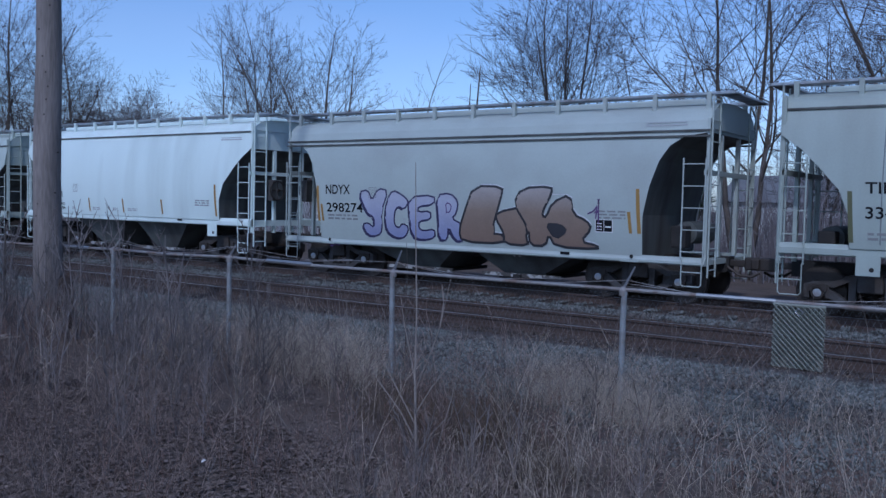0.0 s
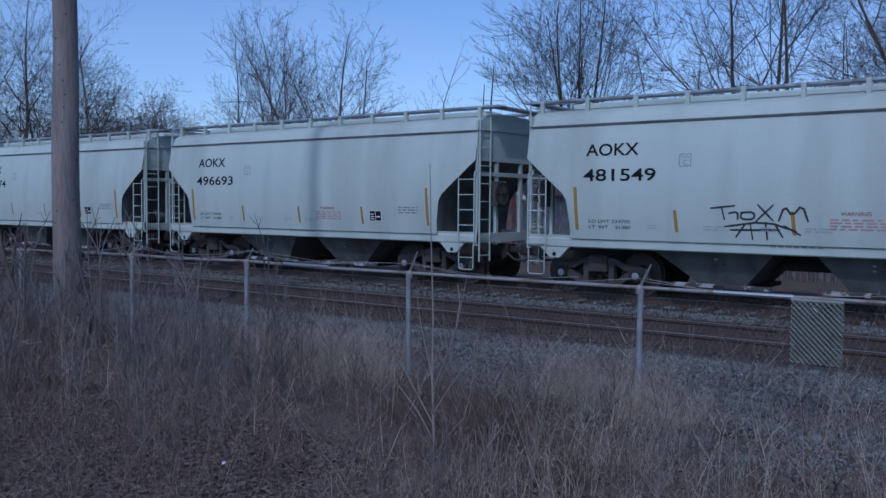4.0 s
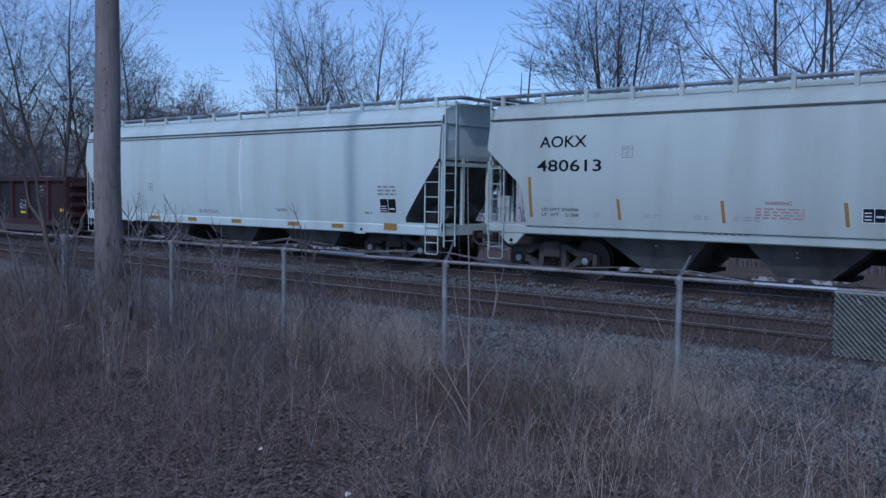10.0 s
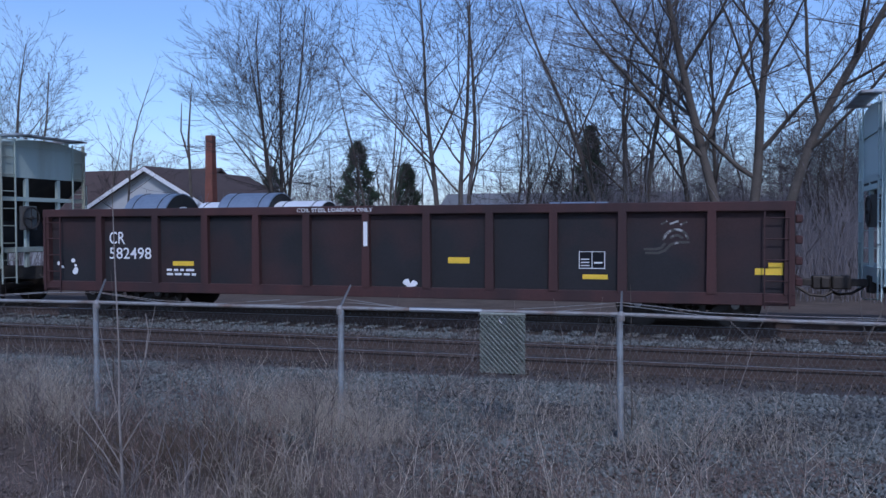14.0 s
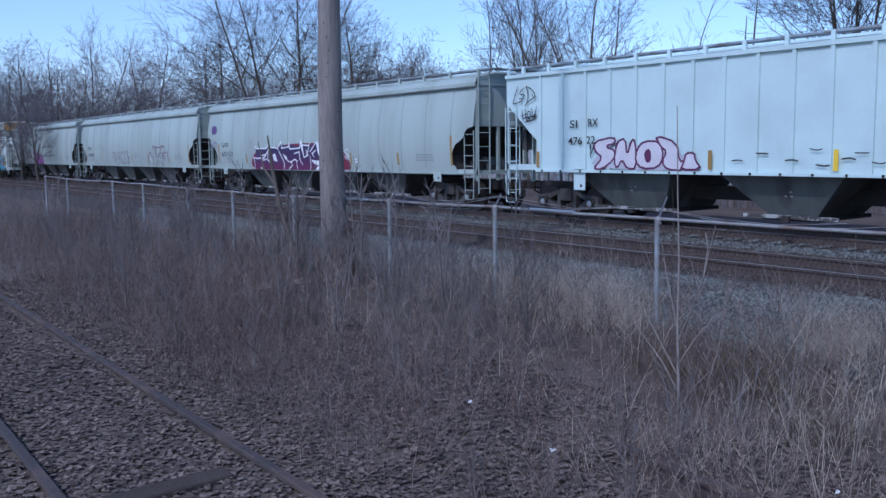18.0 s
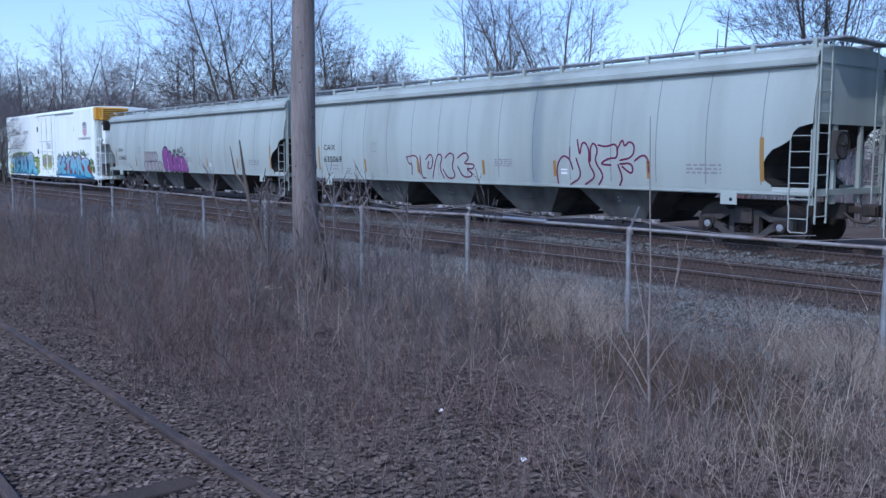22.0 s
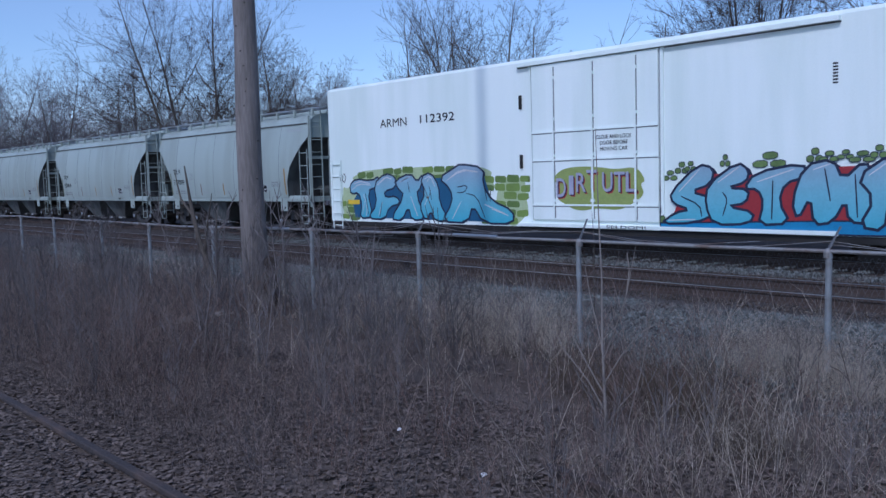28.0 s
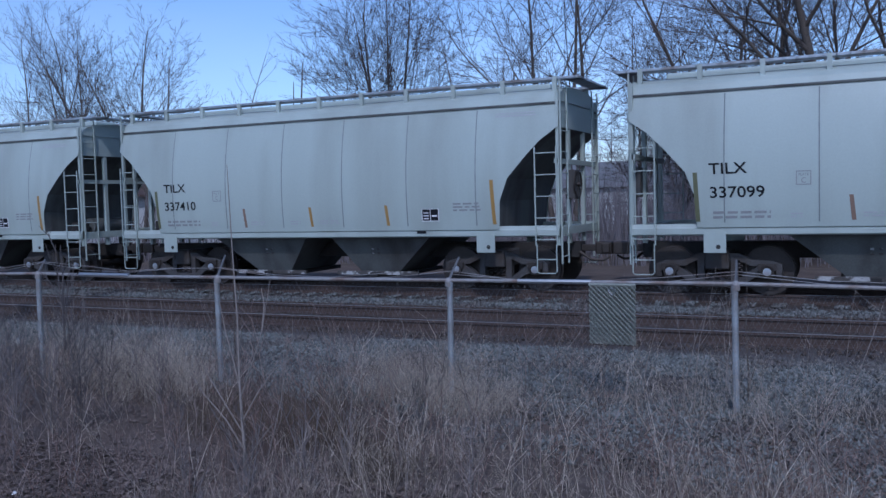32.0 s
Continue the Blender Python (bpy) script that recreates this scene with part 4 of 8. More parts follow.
def sprayed_bricks(parent, pr, spans, seed):
    """Olive green painted brickwork: spans of (x0, x1, z0, z1), each brick a soft-cornered patch."""
    rng = random.Random(seed)
    for x0, x1, z0, z1 in spans:
        z, row = z0, 0
        while z < z1 - 0.05:
            x = x0 - rng.uniform(0, 0.25)
            while x < x1:
                w, h = rng.uniform(0.36, 0.52), rng.uniform(0.15, 0.2)
                if rng.random() < 0.9:
                    lean = rng.uniform(-0.03, 0.03)
                    quad = [(x + 0.03, z + lean), (x + w / 2, z - 0.012 + lean), (x + w - 0.03, z), (x + w, z + 0.04), (x + w - 0.01, z + h - 0.03), (x + w - 0.05, z + h), (x + 0.05, z + h + lean), (x, z + h - 0.04 + lean), (x, z + 0.04 + lean)]
                    patch(parent, pr, [quad], P["olive"] if rng.random() < 0.6 else P["moss"], "painted_brick", 0.0055)
                x += w + 0.03
            z += 0.215
            row += 1


def paint(name, color):
    return mat(name, color, 0.55, var=0.18, scale=2.5, fine=20)


P = {k: paint(k + "_spray_paint", c) for k, c in dict(
    blue=(0.03, 0.22, 0.42), navy=(0.012, 0.018, 0.05), red=(0.32, 0.025, 0.03), lime=(0.30, 0.36, 0.10),
    rust=(0.25, 0.165, 0.105), lilac=(0.38, 0.38, 0.50), violet=(0.10, 0.05, 0.16), plum=(0.10, 0.02, 0.07), magenta=(0.20, 0.05, 0.20), maroon=(0.17, 0.02, 0.05), wine=(0.13, 0.018, 0.06), indigo=(0.045, 0.040, 0.10), deep_blue=(0.02, 0.10, 0.20), pale=(0.60, 0.60, 0.62),
    soot=(0.03, 0.03, 0.035), olive=(0.20, 0.29, 0.06), moss=(0.13, 0.20, 0.045), haze=(0.46, 0.54, 0.30)).items()}

P["lilac_fade"] = spray_fade("lilac_to_blue_spray_fade", [(0.23, 0.25, 0.41), (0.34, 0.35, 0.45), (0.41, 0.42, 0.48)], 1.1, 2.3)
P["rust_fade"] = spray_fade("rust_spray_fade", [(0.195, 0.135, 0.10), (0.225, 0.17, 0.13), (0.36, 0.33, 0.31)], 1.05, 2.4)
P["sand_fade"] = spray_fade("sand_to_pale_blue_spray_fade", [(0.40, 0.45, 0.47), (0.40, 0.37, 0.33), (0.33, 0.26, 0.22)], 1.4, 2.2)
P["umber"] = mat("umber_spray_paint", (0.085, 0.055, 0.045), 0.6, var=0.3, scale=6, fine=30)
P["mauve_haze"] = mat("mauve_sprayed_haze", (0.44, 0.43, 0.47), 0.6, var=0.25, scale=4, fine=25)
P["pale_pink"] = mat("pale_pink_spray_paint", (0.58, 0.54, 0.57), 0.55, var=0.15, scale=3, fine=25)
P["green_fade"] = mat("mossy_green_spray", (0.16, 0.24, 0.07), 0.6, var=0.3, scale=5, fine=30, second=(0.09, 0.14, 0.04), mix_scale=3)
P["stain"] = mat("rust_stain", (0.20, 0.15, 0.11), 0.8, var=0.3, scale=6, fine=30)
P["sky_fade"] = spray_fade("blue_to_lilac_spray_fade", [(0.09, 0.42, 0.54), (0.20, 0.46, 0.56), (0.30, 0.40, 0.50)], 0.65, 2.0)
P["plum_fade"] = spray_fade("plum_spray_fade", [(0.15, 0.022, 0.085), (0.060, 0.020, 0.085), (0.030, 0.018, 0.070)], 1.15, 2.0)
M["dull_red"] = mat("dull_red_marking", (0.26, 0.09, 0.09), 0.6, var=0.2)
M["grey_mark_light"] = mat("thin_grey_spray", (0.30, 0.29, 0.28), 0.6, var=0.25, scale=3)
M["faint_red"] = mat("faded_red_marking", (0.42, 0.26, 0.25), 0.6, var=0.2)
M["faint_mark"] = mat("faint_grey_marking", (0.36, 0.37, 0.37), 0.6, var=0.2)
M["chipped_white"] = mat("chipped_white_paint", (0.36, 0.36, 0.35), 0.8, var=0.3, scale=6, fine=30, second=(0.06, 0.055, 0.05), mix_scale=5, mix_lo=0.42, mix_hi=0.5)

CUT_STEEP = [(0.9, 1.12), (1.5, 1.1), (2.05, 1.02), (2.2, 0.92), (2.92, 0.06), (2.97, 0.0), (5, 0)]
CUT_FULL = [(0.9, 1.3), (1.8, 1.28), (2.4, 1.15), (2.9, 0.98), (3.2, 0.78), (3.38, 0.5), (3.44, 0.06), (3.46, 0.0), (5, 0)]
CUT_ROUND = [(0.9, 1.25), (1.4, 1.25), (1.9, 1.22), (2.35, 1.05), (2.8, 0.65), (3.1, 0.35), (3.35, 0.0), (5, 0)]


def strip_set(car, pr, half, xs, tall=True, worn=False):
    q = []
    if tall:
        for x in (-4.53, 4.34):
            q.append(rect(x + 0.02, x + 0.1, 1.42, 2.33, -0.05))
    q += [rect(x - 0.02, x + 0.05, 1.42, 1.86, -0.045) for x in xs]
    for i, k in enumerate(q):
        patch(car, pr, [k], M[("olive_tape", "gold", "brown_tape", "gold", "gold")[i % 5]] if worn else M["gold"], "reflector_strip", 0.006)


def weld_seam(car, pr, x, z0, z1):
    s = Shape()
    for z in np.linspace(z0, z1, 8):
        s.v += [on_side(pr, x - 0.012, z, 0.001), on_side(pr, x, z, 0.009), on_side(pr, x + 0.012, z, 0.001)]
    for k in range(7):
        s.f += [(3 * k, 3 * k + 1, 3 * k + 4, 3 * k + 3), (3 * k + 1, 3 * k + 2, 3 * k + 5, 3 * k + 4)]
    part("weld_seam", s, M["seam"], car)


def two_bay(label, paint_mat, round_cut, number, marks, strips, eave_lines=1, seed=0, length=11.5, dims=None):
    half = length / 2
    s0, s1, eave, top = dims or ((1.16, 1.36, 3.87, 4.22) if round_cut else (1.03, 1.28, 3.70, 4.12))
    car = thing("hopper_car", label, "freight car", group="cars of the freight train")
    pr = Profile(half, ROUNDED, CUT_FULL if number[0][0] == "NDYX" else (CUT_ROUND if round_cut else CUT_STEEP))
    # slope sheets darker than the sides: grime plus the end recess's shade
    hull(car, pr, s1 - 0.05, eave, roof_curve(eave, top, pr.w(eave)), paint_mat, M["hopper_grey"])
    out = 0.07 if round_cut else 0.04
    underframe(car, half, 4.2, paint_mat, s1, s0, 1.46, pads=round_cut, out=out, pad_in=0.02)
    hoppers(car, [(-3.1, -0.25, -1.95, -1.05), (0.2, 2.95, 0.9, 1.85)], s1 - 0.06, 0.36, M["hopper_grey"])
    end_works(car, half, paint_mat, top, eave, 1.46, 2.65 if not round_cut else 2.95, 1 if seed % 2 else -1)
    roof_works(car, half, top, [-5.6 + 1.12 * i for i in range(11)], paint_mat)
    if number[0][0] == "TILX":
        for k in range(6):
            weld_seam(car, pr, -4.0 + 1.6 * k, s1 + 0.04, eave - 0.1)
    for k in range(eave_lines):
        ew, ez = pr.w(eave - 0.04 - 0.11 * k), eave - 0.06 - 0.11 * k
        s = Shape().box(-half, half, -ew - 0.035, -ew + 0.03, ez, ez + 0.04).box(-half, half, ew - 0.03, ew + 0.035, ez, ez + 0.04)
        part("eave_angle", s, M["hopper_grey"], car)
    rng = random.Random(seed)
    (m0, m1) = marks
    (mx0, mx1, mz0, mz1), (nx0, nx1, nz0, nz1) = number[1]
    lettering(car, pr, number[0][0], mx0, mx1, mz0, mz1, M["black"], "reporting_mark", slant=-0.05, bold=0.012)
    lettering(car, pr, number[0][1], nx0, nx1, nz0, nz1, M["black"], "car_number", slant=-0.05, bold=0.012)
    if number[0][0] == "AOKX":
        lettering(car, pr, "LD LMT 234700", -4.19, -3.24, 1.575, 1.645, M["black"], "stencil")
        lettering(car, pr, "LT  WT    51300", -4.19, -3.24, 1.455, 1.525, M["black"], "stencil")
        lettering(car, pr, "WARNING", 0.80, 1.31, 1.79, 1.86, M["dull_red"], "stencil")
        fine_print(car, pr, 0.63, 1.70, 0.92, 4, M["faint_red"], seed + 5, 0.03)
        patch(car, Profile(half, [(0, 1.462 + out), (5, 1.462 + out)], CUT_STEEP), [rect(-0.44 + 0.14 * k, -0.33 + 0.14 * k, 1.18, 1.22) for k in range(7)], M["grey_mark"], "sill_stencil")
        for e in (-1, 1):
            bx = e * 5.06
            part("pull_eye", fixed(Shape().prism([(bx - 0.35, 1.03), (bx - 0.12, 0.80), (bx + 0.12, 0.80), (bx + 0.35, 1.03)], -1.47 - out, -1.42)), paint_mat, car)
            part("eye_hole", Shape().disc((bx, -1.475 - out, 0.875), (0, 1, 0), 0.045, 0.012, 12), M["black"], car)
    else:
        if number[0][0] == "CRDX":
            lettering(car, pr, "LD LMT 232000", nx0, nx0 + 1.0, 1.60, 1.68, M["black"], "stencil")
            lettering(car, pr, "LT   WT   54000", nx0, nx0 + 1.0, 1.46, 1.54, M["black"], "stencil")
        else:
            fine_print(car, pr, nx0 + 0.05, 1.56, 1.0, 2, seed=seed)
        patch(car, Profile(half, [(0, 1.462 + out), (5, 1.462 + out)], CUT_ROUND), [rect(2.6, 2.82, s0 + 0.08, s0 + 0.14)], M["black"], "sill_stencil")
        patch(car, pr, [rect(4.42, 5.29, 3.60, 3.63), rect(4.42, 5.27, 3.66, 3.68)], M["faint_mark"], "fine_print")
    for fx, fw in ((-2.87, 0.2), (-1.7, 0.4), (-0.6, 0.28), (0.2, 0.5)):
        fine_print(car, pr, fx, 1.53, fw, 2, M["faint_mark"], seed + 2, 0.028)
    fine_print(car, pr, 3.48, 1.84, 0.62, 3, seed=seed + 3, h=0.035)
    px, pz = (-2.78, 2.05) if round_cut else (-2.23, 2.73)
    patch(car, pr, [rect(px, px + 0.25, pz, pz + 0.015), rect(px, px + 0.25, pz + 0.235, pz + 0.25), rect(px, px + 0.015, pz, pz + 0.25), rect(px + 0.235, px + 0.25, pz, pz + 0.25)], M["grey_mark"], "plate_stencil")
    lettering(car, pr, "C", px + 0.085, px + 0.165, pz + 0.035, pz + 0.13, M["grey_mark"], "plate_letter")
    lettering(car, pr, "PLATE", px + 0.04, px + 0.21, pz + 0.16, pz + 0.205, M["grey_mark"], "plate_letter")
    if number[0][0] != "CRDX":
        data_box(car, pr, m0, m1)
    strip_set(car, pr, half, strips, worn=number[0][0] == "TILX")
    return car, pr


def place(car, x_start):
    car.matrix_basis = pose(x_start, FAR_Y, RAIL_Z)
    TRAIN.append((car, x_start))


AOK = ((-4.3, -3.1, 2.98, 3.24), (-4.33, -2.7, 2.45, 2.71))
CRD = ((-4.3, -3.5, 2.29, 2.49), (-4.28, -3.42, 1.86, 2.06))
TIL = ((-4.27, -3.6, 2.29, 2.49), (-4.25, -3.3, 1.85, 2.06))


def side_print(car, pr, body, x0, x1, z0, z1, color="black"):
    return lettering(car, pr, body, x0, x1, z0, z1, M[color], "stencil")


def pellet_hopper(label, number, seed):
    """Long curved-side hopper with four bays and black painted end recesses."""
    half = 10.05
    car = thing("hopper_car", label, "freight car", group="cars of the freight train")
    cut = [(0.9, 0.85), (1.36, 0.87), (1.5, 1.06), (1.75, 1.08), (1.95, 0.98), (2.1, 0.85), (2.2, 0.62), (2.3, 0.45), (2.45, 0.40), (2.55, 0.30), (2.62, 0.0), (5, 0)]
    pr = Profile(half, ROUNDED, cut)
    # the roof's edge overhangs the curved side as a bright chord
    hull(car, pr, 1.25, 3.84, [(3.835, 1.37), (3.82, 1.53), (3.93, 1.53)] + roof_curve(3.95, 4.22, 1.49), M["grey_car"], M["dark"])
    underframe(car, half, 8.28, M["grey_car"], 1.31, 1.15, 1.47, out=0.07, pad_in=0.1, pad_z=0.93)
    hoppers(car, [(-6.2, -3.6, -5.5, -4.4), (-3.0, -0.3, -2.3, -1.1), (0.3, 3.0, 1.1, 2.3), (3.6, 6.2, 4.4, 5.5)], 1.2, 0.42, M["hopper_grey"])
    end_works(car, half, M["grey_car"], 4.22, 3.86, 1.47, 2.5, 1 if seed % 2 else -1)
    roof_works(car, half, 4.2, [-9.8 + 1.4 * i for i in range(15)], M["grey_car"])
    # dark strip that draws the shade line under the overhanging roof edge
    part("eave_angle", Shape().box(-half, half, -1.515, -1.37, 3.79, 3.818).box(-half, half, 1.37, 1.515, 3.79, 3.818), M["seam"], car)
    for i in range(14):
        x = -8.6 + 1.35 * i
        weld_seam(car, pr, x, 1.36, 3.74)
    lettering(car, pr, "CAIX", -8.42, -7.66, 2.16, 2.36, M["black"], "reporting_mark")
    lettering(car, pr, number, -8.42, -7.26, 1.74, 1.95, M["black"], "car_number")
    lettering(car, pr, "LD LMT", -8.34, -7.96, 1.60, 1.655, M["grey_mark"], "load_stencil")
    lettering(car, pr, "LT WT", -8.26, -7.96, 1.48, 1.535, M["grey_mark"], "load_stencil")
    for z in (1.60, 1.48):
        for k in range(5):
            patch(car, pr, [rect(-7.86 + 0.075 * k, -7.81 + 0.075 * k, z, z + 0.05)], M["grey_mark"], "stencil_line")
    fine_print(car, pr, -6.95, 1.50, 0.26, 3, seed=seed)
    fine_print(car, pr, 7.1, 1.75, 0.9, 3, seed=seed + 1)
    fine_print(car, pr, 0.7, 1.85, 0.7, 4, seed=seed + 2, h=0.03)
    patch(car, pr, [rect(-5.4 + a, -5.4 + b, z0, z1) for a, b, z0, z1 in ((0, 0.28, 2.1, 2.12), (0, 0.28, 2.38, 2.4), (0, 0.02, 2.1, 2.4), (0.26, 0.28, 2.1, 2.4))], M["grey_mark"], "plate_stencil")
    lettering(car, pr, "C", -5.305, -5.215, 2.14, 2.25, M["grey_mark"], "plate_letter")
    lettering(car, pr, "PLATE", -5.36, -5.16, 2.29, 2.34, M["grey_mark"], "plate_letter")
    for x, z1 in ((-8.8, 2.3), (8.93, 2.36), (-5.83, 1.85), (-2.9, 1.85), (0.18, 1.85), (2.98, 1.85), (6.0, 1.85)):
        patch(car, pr, [rect(x, x + 0.1, 1.44, z1, -0.02)], M["gold"], "reflector_strip")
    patch(car, pr, [rect(3.24, 3.46, 1.5, 1.56), rect(3.24, 3.46, 1.6, 1.64)], M["white"], "sticker")
    return car, pr


def ribbed_hopper(label, paint_mat, seed, ribs=20):
    """Straight-sided hopper with outside posts and three bays."""
    half = 8.52
    car = thing("hopper_car", label, "freight car", group="cars of the freight train")
    cut = [(0.9, 1.25), (2.15, 1.25), (3.2, 0.0), (5, 0)]
    pr = Profile(half, FLAT, cut)
    hull(car, pr, 1.3, 3.96, [(3.96, 1.52), (4.0, 1.5), (4.14, 0.6), (4.17, 0.0)], paint_mat, M["dark"])
    s = Shape()
    underframe(car, half, 6.55, paint_mat, 1.5, 1.34, 1.5)
    hoppers(car, [(-5.9, -2.8, -4.9, -3.3), (-1.45, 1.5, -0.4, 0.7), (2.9, 5.9, 4.1, 5.2)], 1.32, 0.42, M["hopper_grey"])
    end_works(car, half, paint_mat, 4.1, 3.96, 1.5, 3.1, 1 if seed % 2 else -1)
    roof_works(car, half, 4.1, [-8.2 + 1.026 * i for i in range(17)], paint_mat)
    for i in range(ribs):
        x = -7.1 + 14.2 * i / (ribs - 1)
        for y in (-1, 1):
            a, b = sorted((y * 1.518, y * 1.575))
            part("side_post", Shape().box(x - 0.045, x + 0.045, a, b, 1.36, 3.94), paint_mat, car)
    for y in (-1, 1):
        a, b = sorted((y * 1.518, y * 1.585))
        part("top_chord", Shape().box(-half, half, a, b, 3.90, 4.0), paint_mat, car)
        part("bottom_chord", Shape().box(-half + 1.25, half - 1.25, a, b, 1.30, 1.37), paint_mat, car)
    s = Shape()
    x = -7.0
    while x < 7.1:
        s.disc((x, -1.59, 1.335), (0, 1, 0), 0.03, 0.03, 8)
        x += 0.72
    part("rivet_row", s, M["dark"], car)
    return car, Profile(half, [(0, 1.577), (5, 1.577)], cut)


def centre_hopper():
    """Three-bay hopper with slanted end cuts and a double eave line."""
    half = 8.27
    car = thing("hopper_car", "white three-bay covered hopper car with grey double eave lines", "freight car", group="cars of the freight train")
    cut = [(0.9, 1.15), (1.3, 1.15), (2.78, 0.02), (2.9, 0.0), (5, 0)]
    pr = Profile(half, CURVED, cut)
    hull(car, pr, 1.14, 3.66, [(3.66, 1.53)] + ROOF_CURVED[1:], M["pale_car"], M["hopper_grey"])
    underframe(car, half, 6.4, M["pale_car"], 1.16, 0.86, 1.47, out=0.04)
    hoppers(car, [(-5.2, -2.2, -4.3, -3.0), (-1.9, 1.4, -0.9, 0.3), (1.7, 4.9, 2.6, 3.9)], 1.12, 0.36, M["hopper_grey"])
    end_works(car, half, M["pale_car"], 4.2, 3.66, 1.47, 2.7, -1)
    roof_works(car, half, 4.2, [-7.8 + 1.3 * i for i in range(13)], M["pale_car"])
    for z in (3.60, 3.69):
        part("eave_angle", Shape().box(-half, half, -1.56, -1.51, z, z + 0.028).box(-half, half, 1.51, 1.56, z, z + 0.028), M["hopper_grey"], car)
    lettering(car, pr, "CEFX", -6.86, -6.1, 2.18, 2.38, M["black"], "reporting_mark", bold=0.03)
    lettering(car, pr, "11617", -6.82, -6.24, 1.75, 1.97, M["black"], "car_number", bold=0.03)
    lettering(car, pr, "LD LMT 221100", -6.85, -5.95, 1.56, 1.63, M["black"], "stencil")
    lettering(car, pr, "LT  WT  61100", -6.85, -5.95, 1.43, 1.50, M["black"], "stencil")
    lettering(car, pr, "CAUTION", 2.13, 2.6, 1.36, 1.44, M["black"], "stencil")
    fine_print(car, pr, 2.1, 1.08, 0.6, 2, M["grey_mark"], 32, 0.03)
    for x in (-6.73, -4.29, -2.19, 0.04, 2.61, 4.42):
        patch(car, Profile(half, [(0, 1.516), (5, 1.516)], cut), [rect(x, x + 0.46, 0.96, 1.07)], M["gold"], "reflector_strip")
    patch(car, pr, [rect(-4.3 + a, -4.3 + b, z0, z1) for a, b, z0, z1 in ((0, 0.27, 1.9, 1.92), (0, 0.27, 2.12, 2.14), (0, 0.02, 1.9, 2.14), (0.25, 0.27, 1.9, 2.14), (0.1, 0.18, 1.96, 2.08))], M["grey_mark"], "plate_stencil")
    w = Wall(car, pr, (520, 570), (-5.1, -4.05), 1.2, (400, 400), (0.0150, 0.0150))
    w.lines([[(522, 362), (535, 358), (532, 375), (545, 362)], [(528, 372), (530, 398)], [(538, 370), (540, 395)], [(546, 366), (548, 398)], [(552, 376), (560, 380)]], M["grey_mark"], 0.02, "tag_stroke", "thin grey tag with drips")
    data_box(car, pr, 6.26, 1.4, 0.58)
    fine_print(car, pr, 6.2, 2.06, 0.66, 3, M["grey_mark"], 34, 0.05)
    fine_print(car, pr, 5.7, 1.37, 0.27, 1, M["grey_mark"], 35, 0.05)
    patch(car, Profile(half, [(0, 1.516), (5, 1.516)], cut), [rect(6.37, 6.83, 0.97, 1.14)], M["gold"], "reflector_strip", 0.009)
    patch(car, pr, [rect(0.5, 0.56, 1.3, 3.5), rect(0.6, 0.63, 1.6, 3.3)], M["white"], "scrape", 0.004, "pale vertical scrape in the paint")
    fine_print(car, pr, -1.6, 1.3, 1.0, 2, M["grey_mark"], 33, 0.03)
    return car


